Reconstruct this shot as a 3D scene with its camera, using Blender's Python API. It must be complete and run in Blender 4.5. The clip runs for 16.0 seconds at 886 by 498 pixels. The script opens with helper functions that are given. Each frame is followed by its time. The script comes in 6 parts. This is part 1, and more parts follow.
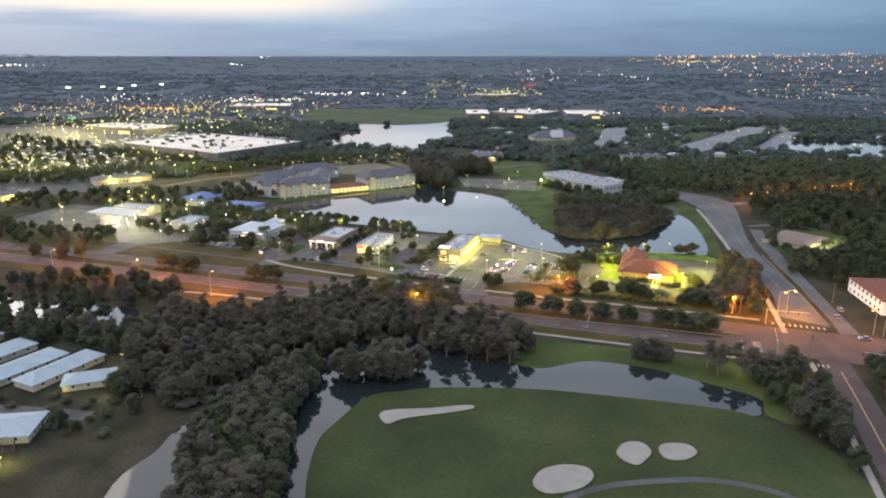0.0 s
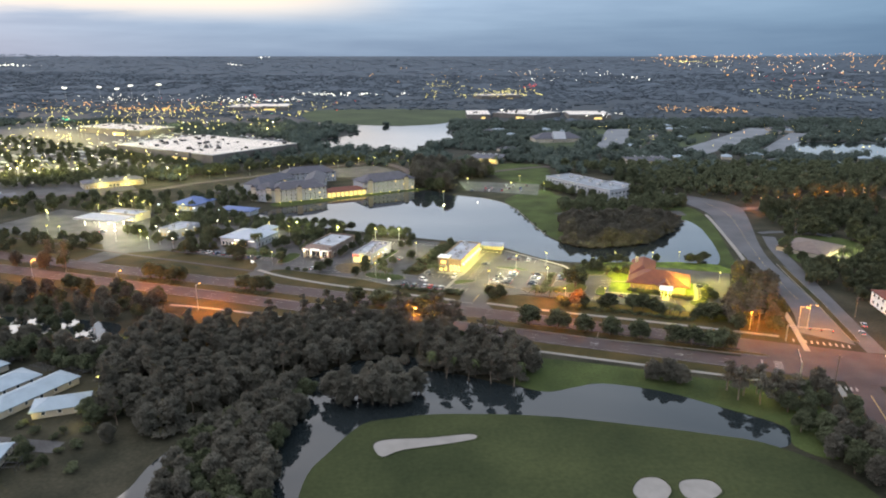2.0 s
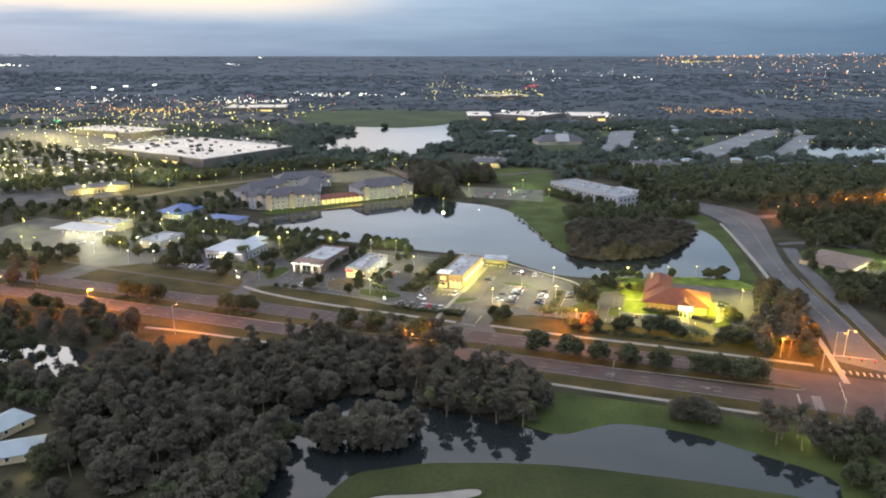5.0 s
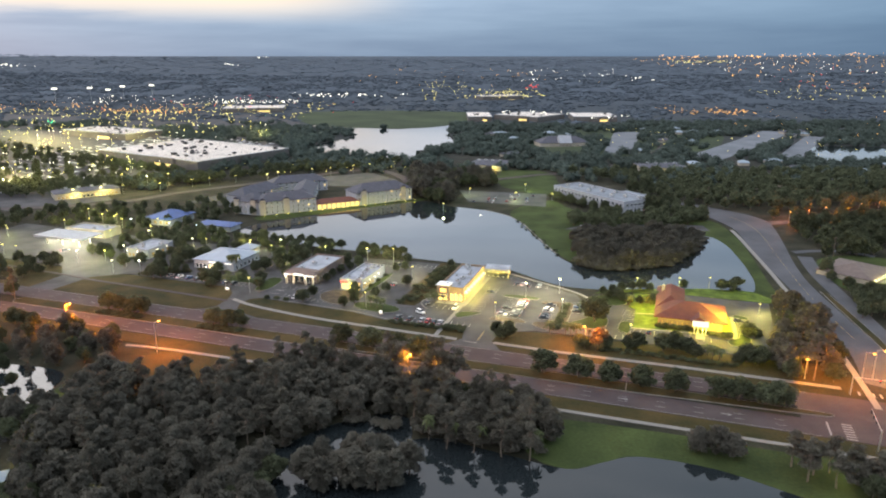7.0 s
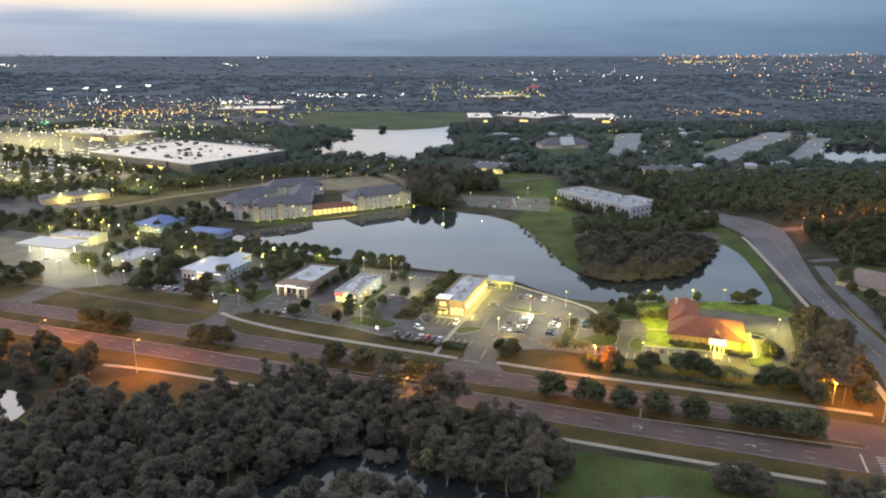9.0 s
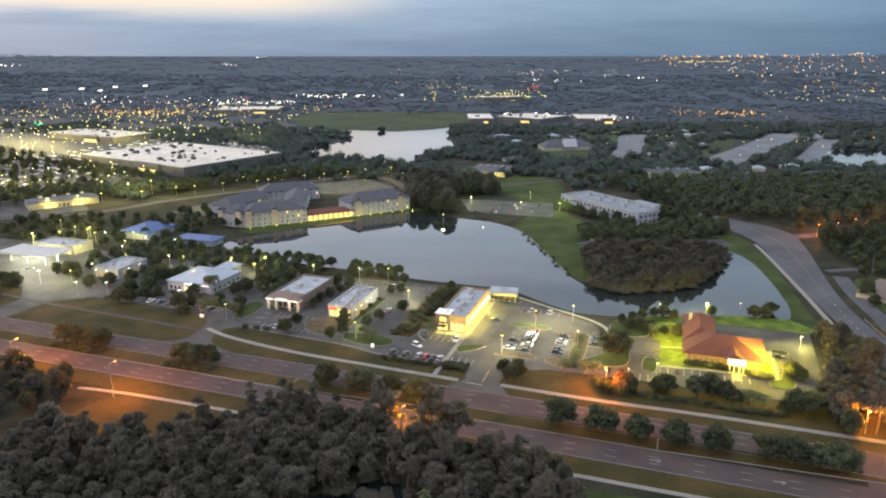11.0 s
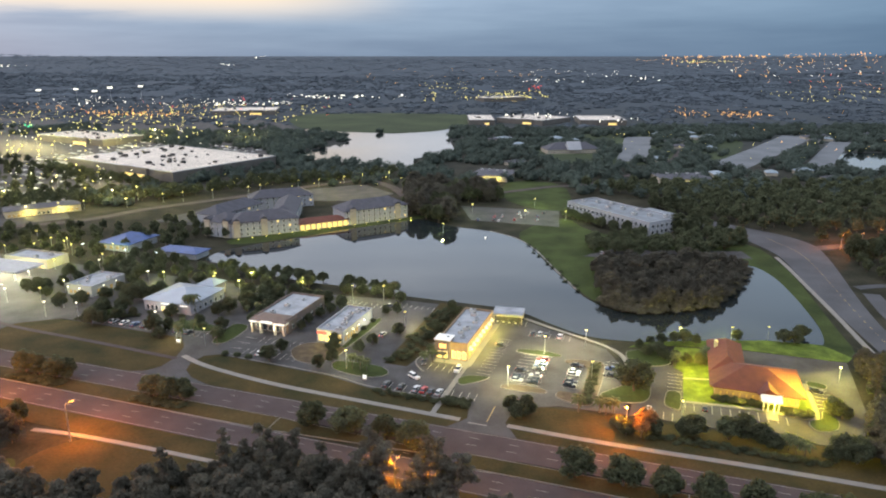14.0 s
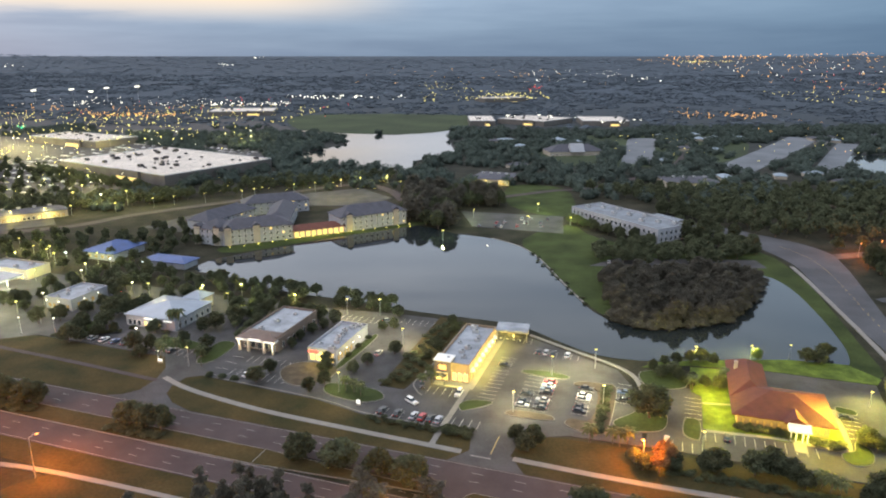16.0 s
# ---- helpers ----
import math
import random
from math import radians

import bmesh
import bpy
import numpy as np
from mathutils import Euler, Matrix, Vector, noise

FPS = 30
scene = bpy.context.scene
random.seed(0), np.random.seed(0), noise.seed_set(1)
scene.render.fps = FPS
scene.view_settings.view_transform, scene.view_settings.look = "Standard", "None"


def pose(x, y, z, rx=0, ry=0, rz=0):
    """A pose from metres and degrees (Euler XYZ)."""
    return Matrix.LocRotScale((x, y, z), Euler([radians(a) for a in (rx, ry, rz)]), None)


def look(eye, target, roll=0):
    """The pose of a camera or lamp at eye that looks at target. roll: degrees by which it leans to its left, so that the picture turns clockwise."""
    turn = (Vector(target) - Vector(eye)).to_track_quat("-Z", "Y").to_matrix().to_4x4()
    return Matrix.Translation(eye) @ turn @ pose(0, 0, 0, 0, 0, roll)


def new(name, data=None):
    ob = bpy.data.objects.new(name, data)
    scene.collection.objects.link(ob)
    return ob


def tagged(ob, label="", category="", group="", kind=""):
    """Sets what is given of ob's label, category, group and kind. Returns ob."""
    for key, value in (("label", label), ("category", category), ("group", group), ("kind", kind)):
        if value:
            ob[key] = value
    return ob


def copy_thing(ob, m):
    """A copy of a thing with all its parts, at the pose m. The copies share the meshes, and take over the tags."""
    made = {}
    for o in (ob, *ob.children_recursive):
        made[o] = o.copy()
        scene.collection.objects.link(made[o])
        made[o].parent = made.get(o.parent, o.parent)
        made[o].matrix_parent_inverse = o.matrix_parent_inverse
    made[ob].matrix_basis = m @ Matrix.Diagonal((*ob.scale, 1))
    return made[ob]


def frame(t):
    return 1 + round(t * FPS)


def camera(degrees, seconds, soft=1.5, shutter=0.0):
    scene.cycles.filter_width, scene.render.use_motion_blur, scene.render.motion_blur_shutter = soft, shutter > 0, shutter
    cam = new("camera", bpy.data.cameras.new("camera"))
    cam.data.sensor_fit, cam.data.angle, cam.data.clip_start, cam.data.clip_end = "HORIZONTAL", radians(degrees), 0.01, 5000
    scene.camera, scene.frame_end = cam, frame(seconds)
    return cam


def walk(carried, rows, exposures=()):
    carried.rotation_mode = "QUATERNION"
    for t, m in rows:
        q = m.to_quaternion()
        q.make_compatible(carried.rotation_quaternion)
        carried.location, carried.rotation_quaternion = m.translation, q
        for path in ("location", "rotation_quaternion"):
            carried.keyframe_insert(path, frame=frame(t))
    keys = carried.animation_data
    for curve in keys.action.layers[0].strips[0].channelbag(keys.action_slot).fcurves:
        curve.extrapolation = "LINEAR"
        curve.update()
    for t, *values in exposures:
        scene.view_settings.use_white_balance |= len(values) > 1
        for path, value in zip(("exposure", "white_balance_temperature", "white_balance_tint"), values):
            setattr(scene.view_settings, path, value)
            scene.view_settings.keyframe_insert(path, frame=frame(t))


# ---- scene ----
# ---------- camera: level flight straight ahead ----------
cam = camera(65.5, 16.0, soft=2.0)
EYE, SPEED, TILT = 110.0, 9.12, -15.64
walk(cam, [(0.5 * i, pose(0.003 * SPEED * 0.5 * i, SPEED * 0.5 * i, EYE, 90 + TILT, 0, 0)) for i in range(33)],
     exposures=[(0.0, 0.36), (16.0, 0.09)])

# ---------- sky and sun: cloudy dusk, last light ahead on the left ----------
world = bpy.data.worlds.new("dusk_sky")
scene.world = world
world.use_nodes = True
wn, wl = world.node_tree.nodes, world.node_tree.links
wn.clear()


def wnode(kind, **kw):
    n = wn.new(kind)
    for k, v in kw.items():
        n.inputs[k].default_value = v
    return n


w_out, w_bg = wnode("ShaderNodeOutputWorld"), wnode("ShaderNodeBackground")
w_sky = wnode("ShaderNodeTexSky")
w_sky.sky_type, w_sky.sun_disc = "NISHITA", False
w_sky.sun_elevation, w_sky.sun_rotation = radians(2.0), radians(-40)
w_co, w_sep = wnode("ShaderNodeTexCoord"), wnode("ShaderNodeSeparateXYZ")
wl.new(w_co.outputs["Generated"], w_sep.inputs[0])
w_map = wnode("ShaderNodeMapping")
w_map.inputs["Scale"].default_value = (2.2, 2.2, 22.0)
wl.new(w_co.outputs["Generated"], w_map.inputs["Vector"])
w_noise = wnode("ShaderNodeTexNoise", Scale=1.6, Detail=7.0, Roughness=0.55)
wl.new(w_map.outputs[0], w_noise.inputs["Vector"])
w_ramp = wnode("ShaderNodeValToRGB")
el = w_ramp.color_ramp.elements
el[0].position, el[0].color = 0.0, (0.200, 0.281, 0.399, 1)
el[1].position, el[1].color = 1.0, (1.42, 1.46, 1.58, 1)
for at, col in ((0.015, (0.213, 0.300, 0.423, 1)), (0.04, (0.263, 0.365, 0.502, 1)), (0.08, (0.381, 0.502, 0.660, 1)),
                (0.12, (1.08, 1.12, 1.22, 1)), (0.25, (1.02, 1.18, 1.42, 1)), (0.5, (1.22, 1.28, 1.42, 1))):
    e = el.new(at)
    e.color = col
wl.new(w_sep.outputs["Z"], w_ramp.inputs[0])


def wmath(op, a, b=0.0, clamp=False):
    n = wnode("ShaderNodeMath")
    n.operation, n.use_clamp = op, clamp
    for i, x in enumerate((a, b)):
        if isinstance(x, (int, float)):
            n.inputs[i].default_value = x
        else:
            wl.new(x, n.inputs[i])
    return n.outputs[0]


def wstep(x, lo, hi):
    n = wnode("ShaderNodeMapRange")
    n.interpolation_type = "SMOOTHSTEP"
    n.inputs["From Min"].default_value, n.inputs["From Max"].default_value = lo, hi
    wl.new(x, n.inputs["Value"])
    return n.outputs["Result"]


w_left = wmath("MULTIPLY", w_sep.outputs["X"], -1.0)
w_glow = wmath("MULTIPLY", wstep(w_left, 0.0, 0.28), wstep(w_sep.outputs["Z"], 0.036, 0.082))
w_front = wmath("MULTIPLY", w_glow, wstep(w_sep.outputs["Y"], 0.2, 0.7))
w_front = wmath("MULTIPLY", w_front, wstep(wmath("MULTIPLY", w_sep.outputs["Z"], -1.0), -0.30, -0.12))
w_patch = wmath("MULTIPLY", w_front, wstep(w_noise.outputs["Fac"], 0.25, 0.52))
w_cloud = wnode("ShaderNodeMix", Factor=0.5)
w_cloud.data_type, w_cloud.blend_type = "RGBA", "MULTIPLY"
w_shade = wnode("ShaderNodeValToRGB")
w_shade.color_ramp.elements[0].position, w_shade.color_ramp.elements[0].color = 0.3, (0.62, 0.66, 0.72, 1)
w_shade.color_ramp.elements[1].position, w_shade.color_ramp.elements[1].color = 0.66, (1.25, 1.2, 1.15, 1)
wl.new(w_noise.outputs["Fac"], w_shade.inputs[0])
w_side = wnode("ShaderNodeMapRange")
w_side.inputs["From Min"].default_value, w_side.inputs["From Max"].default_value = -0.55, 0.55
wl.new(w_sep.outputs["X"], w_side.inputs["Value"])
w_hue = wnode("ShaderNodeMix")
w_hue.data_type = "RGBA"
w_hue.inputs[6].default_value, w_hue.inputs[7].default_value = (1.40, 1.31, 1.25, 1), (0.53, 0.63, 0.69, 1)
wl.new(w_side.outputs["Result"], w_hue.inputs[0])
w_az = wnode("ShaderNodeVectorMath")
w_az.operation = "MULTIPLY"
wl.new(w_ramp.outputs[0], w_az.inputs[0])
wl.new(w_hue.outputs[2], w_az.inputs[1])
wl.new(w_az.outputs[0], w_cloud.inputs[6])
wl.new(w_shade.outputs[0], w_cloud.inputs[7])
w_warm = wnode("ShaderNodeMix")
w_warm.data_type = "RGBA"
w_warm.inputs[7].default_value = (1.02, 0.84, 0.64, 1)
wl.new(w_patch, w_warm.inputs[0])
wl.new(w_cloud.outputs[2], w_warm.inputs[6])
w_add = wnode("ShaderNodeMix", Factor=0.003)
w_add.data_type, w_add.blend_type = "RGBA", "ADD"
wl.new(w_warm.outputs[2], w_add.inputs[6])
wl.new(w_sky.outputs[0], w_add.inputs[7])
wl.new(w_add.outputs[2], w_bg.inputs["Color"])
w_bg.inputs["Strength"].default_value = 1.0
wl.new(w_bg.outputs[0], w_out.inputs[0])

sun = new("sun", bpy.data.lights.new("sun", "SUN"))
sun.data.energy, sun.data.angle, sun.data.color = 0.3, radians(25), (1.0, 0.9, 0.8)
sun.matrix_world = look((-60, 70, 45), (0, 0, 0))


# ---------- plan frame: the boulevard's own axes ----------
BEND = radians(-18.68)
UX, UY = math.cos(BEND), math.sin(BEND)


def R(u, v):
    """A place u metres along the boulevard and v metres to its north, from its south kerb."""
    return (u * UX - v * UY, 286.0 + u * UY + v * UX)


def ground_z(x, y):
    """The land lies flat, and swells far off up to the horizon."""
    r = math.hypot(x, y - 70)
    return 0.0 if r < 1700 else 109.0 * (r - 1700) / 3150


# ---------- materials ----------
def mat(name, colour, rough=0.8, vary=0.25, scale=0.4, fine=6.0, bump=0.3, metal=0.0, second=None, spread=0.0, coat=0.0, thin=0.0, gloss=0.5):
    """Base colour with stains at one scale and grain at another; second: the colour of the stains; spread: change from object to object."""
    m = bpy.data.materials.new(name)
    m.use_nodes = True
    nt = m.node_tree
    b = nt.nodes["Principled BSDF"]
    b.inputs["Roughness"].default_value, b.inputs["Metallic"].default_value = rough, metal
    b.inputs["Coat Weight"].default_value = coat
    b.inputs["Specular IOR Level"].default_value = gloss
    co = nt.nodes.new("ShaderNodeTexCoord")
    geo = nt.nodes.new("ShaderNodeNewGeometry")
    big, small = nt.nodes.new("ShaderNodeTexNoise"), nt.nodes.new("ShaderNodeTexNoise")
    big.inputs["Scale"].default_value, big.inputs["Detail"].default_value = scale, 5
    small.inputs["Scale"].default_value, small.inputs["Detail"].default_value = fine, 3
    for n in (big, small):
        nt.links.new(geo.outputs["Position"], n.inputs["Vector"])
    mix = nt.nodes.new("ShaderNodeMix")
    mix.data_type = "RGBA"
    dark = second or tuple(c * (1 - vary) for c in colour)
    light = tuple(min(1.0, c * (1 + vary * 0.6)) for c in colour)
    mix.inputs[6].default_value, mix.inputs[7].default_value = (*dark, 1), (*light, 1)
    ramp = nt.nodes.new("ShaderNodeMapRange")
    ramp.inputs["From Min"].default_value, ramp.inputs["From Max"].default_value = 0.32, 0.68
    nt.links.new(big.outputs["Fac"], ramp.inputs["Value"])
    nt.links.new(ramp.outputs["Result"], mix.inputs[0])
    hsv = nt.nodes.new("ShaderNodeHueSaturation")
    nt.links.new(mix.outputs[2], hsv.inputs["Color"])
    val = nt.nodes.new("ShaderNodeMapRange")
    val.inputs["To Min"].default_value, val.inputs["To Max"].default_value = 1 - vary, 1 + vary
    nt.links.new(small.outputs["Fac"], val.inputs["Value"])
    last = val.outputs["Result"]
    if spread:
        info = nt.nodes.new("ShaderNodeObjectInfo")
        rnd = nt.nodes.new("ShaderNodeMapRange")
        rnd.inputs["To Min"].default_value, rnd.inputs["To Max"].default_value = 1 - spread, 1 + spread
        nt.links.new(info.outputs["Random"], rnd.inputs["Value"])
        isl = nt.nodes.new("ShaderNodeMapRange")
        isl.inputs["To Min"].default_value, isl.inputs["To Max"].default_value = 1 - spread, 1 + spread
        nt.links.new(geo.outputs["Random Per Island"], isl.inputs["Value"])
        for other in (rnd, isl):
            mul = nt.nodes.new("ShaderNodeMath")
            mul.operation = "MULTIPLY"
            nt.links.new(last, mul.inputs[0])
            nt.links.new(other.outputs["Result"], mul.inputs[1])
            last = mul.outputs[0]
    nt.links.new(last, hsv.inputs["Value"])
    nt.links.new(hsv.outputs["Color"], b.inputs["Base Color"])
    if thin:
        tr, mx = nt.nodes.new("ShaderNodeBsdfTranslucent"), nt.nodes.new("ShaderNodeMixShader")
        mx.inputs[0].default_value = thin
        nt.links.new(hsv.outputs["Color"], tr.inputs["Color"])
        nt.links.new(b.outputs[0], mx.inputs[1])
        nt.links.new(tr.outputs[0], mx.inputs[2])
        nt.links.new(mx.outputs[0], nt.nodes["Material Output"].inputs["Surface"])
    if bump:
        bp = nt.nodes.new("ShaderNodeBump")
        bp.inputs["Strength"].default_value, bp.inputs["Distance"].default_value = bump, 0.15
        nt.links.new(small.outputs["Fac"], bp.inputs["Height"])
        nt.links.new(bp.outputs["Normal"], b.inputs["Normal"])
    return m


def glow(name, colour, strength):
    m = bpy.data.materials.new(name)
    m.use_nodes = True
    b = m.node_tree.nodes["Principled BSDF"]
    b.inputs["Base Color"].default_value = (*(0.12 * c for c in colour), 1)
    b.inputs["Emission Color"].default_value, b.inputs["Emission Strength"].default_value = (*colour, 1), strength
    return m


M_SOIL = mat("rough_grass_ground", (0.032, 0.030, 0.021), 0.95, 0.5, 0.06, 0.9, 0.6, second=(0.015, 0.016, 0.011), gloss=0.08)
M_LAWN = mat("mown_lawn", (0.042, 0.056, 0.019), 0.95, 0.40, 0.05, 1.0, 0.4, second=(0.024, 0.034, 0.013), gloss=0.08)
M_LUSH = mat("lush_watered_lawn", (0.085, 0.12, 0.024), 0.95, 0.4, 0.22, 1.6, 0.4, second=(0.045, 0.066, 0.017), gloss=0.08)
M_VERGE = mat("dry_verge_grass", (0.052, 0.038, 0.016), 0.95, 0.42, 0.07, 1.2, 0.4, second=(0.025, 0.026, 0.012), gloss=0.08)
M_GREEN = mat("golf_fairway_grass", (0.035, 0.042, 0.018), 0.95, 0.34, 0.03, 0.7, 0.3, second=(0.022, 0.029, 0.013), gloss=0.08)
M_SAND = mat("bunker_sand", (0.2, 0.19, 0.18), 0.95, 0.12, 0.25, 3.0, 0.3, gloss=0.08)
# the reddish cast of sodium lamplight is put into this asphalt colour
M_ROAD = mat("boulevard_asphalt", (0.060, 0.047, 0.049), 0.85, 0.20, 0.10, 2.5, 0.25, gloss=0.15)
M_LOT = mat("car_park_asphalt", (0.062, 0.061, 0.064), 0.85, 0.34, 0.09, 1.6, 0.25, gloss=0.15)
M_STREET = mat("grey_street_asphalt", (0.074, 0.076, 0.085), 0.85, 0.24, 0.05, 1.2, 0.25, gloss=0.15)
M_PALE_LOT = mat("weathered_concrete_street", (0.10, 0.11, 0.128), 0.8, 0.3, 0.03, 0.3, 0.1)
M_PATH = mat("concrete_paving", (0.175, 0.165, 0.152), 0.85, 0.14, 0.3, 5.0, 0.2)
M_PAINT = mat("road_paint", (0.20, 0.195, 0.19), 0.7, 0.2, 1.0, 6.0, 0.0)
M_YELLOW = mat("yellow_road_paint", (0.36, 0.26, 0.09), 0.7, 0.2, 1.0, 6.0, 0.0)
M_LEAF = mat("oak_foliage", (0.090, 0.102, 0.062), 0.85, 0.3, 0.30, 2.2, 0.0, spread=0.22, thin=0.5, gloss=0.08)
M_WOOD = mat("woodland_foliage", (0.120, 0.114, 0.095), 0.85, 0.2, 0.12, 2.2, 0.0, spread=0.16, thin=0.5, gloss=0.08)
M_PINE = mat("pine_foliage", (0.120, 0.113, 0.092), 0.85, 0.25, 0.35, 3.0, 0.0, spread=0.2, thin=0.5, gloss=0.08)
M_PALM = mat("palm_fronds", (0.085, 0.1, 0.048), 0.7, 0.3, 0.5, 3.0, 0.0, spread=0.25, thin=0.3, gloss=0.08)
M_RUST = mat("rust_foliage", (0.15, 0.070, 0.020), 0.8, 0.3, 0.5, 3.0, 0.0, spread=0.2)
M_BARK = mat("bark", (0.13, 0.10, 0.075), 0.95, 0.3, 1.0, 8.0, 0.5)
# distance haze is put into these two foliage colours, bluer the farther off
M_FAR_HAZE = mat("haze_tinted_far_foliage", (0.104, 0.128, 0.158), 0.9, 0.25, 0.012, 0.3, 0.0, spread=0.16, thin=0.3, gloss=0.08)
M_MID_HAZE = mat("mid_distance_foliage", (0.088, 0.112, 0.098), 0.9, 0.25, 0.02, 0.4, 0.0, spread=0.2, thin=0.4, gloss=0.08)
M_STUCCO = mat("cream_stucco", (0.36, 0.32, 0.26), 0.9, 0.14, 0.3, 6.0, 0.15)
M_GREY = mat("pale_grey_stucco", (0.30, 0.31, 0.34), 0.9, 0.10, 0.3, 6.0, 0.15)
M_TAN = mat("tan_stucco", (0.27, 0.19, 0.12), 0.9, 0.2, 0.4, 6.0, 0.15)
M_BRICK = mat("brown_stucco", (0.15, 0.115, 0.10), 0.9, 0.15, 0.4, 6.0, 0.2)
M_MEMB = mat("white_roof_membrane", (0.235, 0.255, 0.29), 0.6, 0.32, 0.22, 1.4, 0.1)
# white roof, its cream tint painted in for the lamplight on it
M_BIGROOF = mat("bright_white_roof", (0.60, 0.53, 0.46), 0.5, 0.22, 0.05, 0.35, 0.1)
M_STOREWALL = mat("dull_store_wall", (0.11, 0.10, 0.092), 0.9, 0.2, 0.1, 2.0, 0.1)
M_OFFICEROOF = mat("weathered_grey_roof", (0.15, 0.17, 0.20), 0.7, 0.3, 0.12, 1.0, 0.1)
M_FIELD = mat("far_field_grass", (0.046, 0.06, 0.032), 0.95, 0.4, 0.012, 0.2, 0.2, second=(0.034, 0.044, 0.028), gloss=0.08)
M_BAY = mat("bay_line_paint", (0.36, 0.35, 0.33), 0.7, 0.2, 1.0, 6.0, 0.0)
M_METAL = mat("pale_metal_roof", (0.22, 0.26, 0.32), 0.4, 0.10, 0.2, 2.0, 0.1, metal=0.35)
M_TILE = mat("grey_shingle_roof", (0.055, 0.056, 0.074), 0.85, 0.18, 0.3, 3.0, 0.35)
M_RED = mat("terracotta_roof", (0.098, 0.025, 0.014), 0.8, 0.2, 0.4, 3.0, 0.4)
M_BROWN = mat("brown_tile_roof", (0.115, 0.085, 0.075), 0.8, 0.18, 0.4, 3.0, 0.3)
M_BLUE = mat("blue_metal_roof", (0.022, 0.060, 0.20), 0.5, 0.2, 0.2, 2.0, 0.1, metal=0.2)
M_HOUSE = mat("pale_house_roof", (0.21, 0.26, 0.31), 0.6, 0.12, 0.25, 2.5, 0.25, gloss=0.3)
M_TRIM = mat("white_trim", (0.76, 0.75, 0.72), 0.6, 0.08, 0.6, 6.0, 0.0)
M_DARK = mat("dark_metal", (0.05, 0.05, 0.055), 0.5, 0.2, 0.6, 6.0, 0.0, metal=0.6)
M_STEEL = mat("galvanised_steel", (0.42, 0.43, 0.44), 0.45, 0.15, 0.6, 6.0, 0.0, metal=0.8)
M_UNIT = mat("roof_unit_paint", (0.33, 0.34, 0.35), 0.6, 0.2, 0.5, 6.0, 0.0)
M_TYRE = mat("tyre_rubber", (0.02, 0.02, 0.02), 0.9, 0.2, 2.0, 9.0, 0.0)
M_GLASS = mat("dark_window_glass", (0.03, 0.04, 0.05), 0.08, 0.2, 0.5, 3.0, 0.0)
M_MULCH = mat("bark_mulch", (0.08, 0.064, 0.046), 0.95, 0.3, 0.4, 5.0, 0.4, gloss=0.08)
M_RED_PAINT = mat("red_sign_paint", (0.55, 0.04, 0.04), 0.5, 0.1, 0.5, 5.0, 0.0)
G_WHITE = glow("cool_white_lamp", (1.0, 0.95, 0.78), 3.6)
G_YELLOW = glow("greenish_yellow_lamp", (1.0, 0.86, 0.24), 2.3)
G_WARM = glow("warm_window_light", (1.0, 0.72, 0.24), 1.25)
G_ORANGE = glow("sodium_lamp", (1.0, 0.50, 0.13), 2.5)
G_DIM = glow("shaded_window_light", (1.0, 0.66, 0.22), 0.22)
G_RED = glow("red_lamp", (1.0, 0.06, 0.05), 2.0)
G_GREEN = glow("green_sign_light", (0.1, 1.0, 0.45), 1.0)
G_BLUE = glow("blue_white_lamp", (0.75, 0.9, 1.0), 3.2)
G_SIGN = glow("white_sign_face", (1.0, 0.97, 0.9), 1.2)

# towards the horizon scrub gives way to canopy, with blue-grey haze mixed into its colour
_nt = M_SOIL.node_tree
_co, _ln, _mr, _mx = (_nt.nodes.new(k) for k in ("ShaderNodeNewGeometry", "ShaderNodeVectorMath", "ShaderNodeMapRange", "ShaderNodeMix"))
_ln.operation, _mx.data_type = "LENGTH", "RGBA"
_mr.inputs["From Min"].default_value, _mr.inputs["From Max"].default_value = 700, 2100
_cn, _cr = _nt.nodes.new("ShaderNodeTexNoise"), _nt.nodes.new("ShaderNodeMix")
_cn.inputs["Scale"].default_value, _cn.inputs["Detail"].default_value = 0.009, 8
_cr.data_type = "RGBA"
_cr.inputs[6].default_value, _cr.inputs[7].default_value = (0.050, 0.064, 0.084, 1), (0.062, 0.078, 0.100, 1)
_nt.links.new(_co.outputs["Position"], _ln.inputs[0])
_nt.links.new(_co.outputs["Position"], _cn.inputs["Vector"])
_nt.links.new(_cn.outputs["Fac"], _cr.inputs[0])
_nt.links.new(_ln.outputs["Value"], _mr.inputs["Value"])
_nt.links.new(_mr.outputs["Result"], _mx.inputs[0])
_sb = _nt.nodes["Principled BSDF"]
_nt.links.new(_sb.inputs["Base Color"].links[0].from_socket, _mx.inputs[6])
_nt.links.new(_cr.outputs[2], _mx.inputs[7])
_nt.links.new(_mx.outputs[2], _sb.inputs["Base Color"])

M_WATER = bpy.data.materials.new("still_water")
M_WATER.use_nodes = True
_b = M_WATER.node_tree.nodes["Principled BSDF"]
_b.inputs["Base Color"].default_value = (0.012, 0.016, 0.018, 1)
_b.inputs["Roughness"].default_value, _b.inputs["IOR"].default_value = 0.035, 1.33
_b.inputs["Specular IOR Level"].default_value = 0.8
_g, _n, _p = (M_WATER.node_tree.nodes.new(k) for k in ("ShaderNodeNewGeometry", "ShaderNodeTexNoise", "ShaderNodeBump"))
_n.inputs["Scale"].default_value, _n.inputs["Detail"].default_value = 0.25, 4
_p.inputs["Strength"].default_value, _p.inputs["Distance"].default_value = 0.02, 0.1
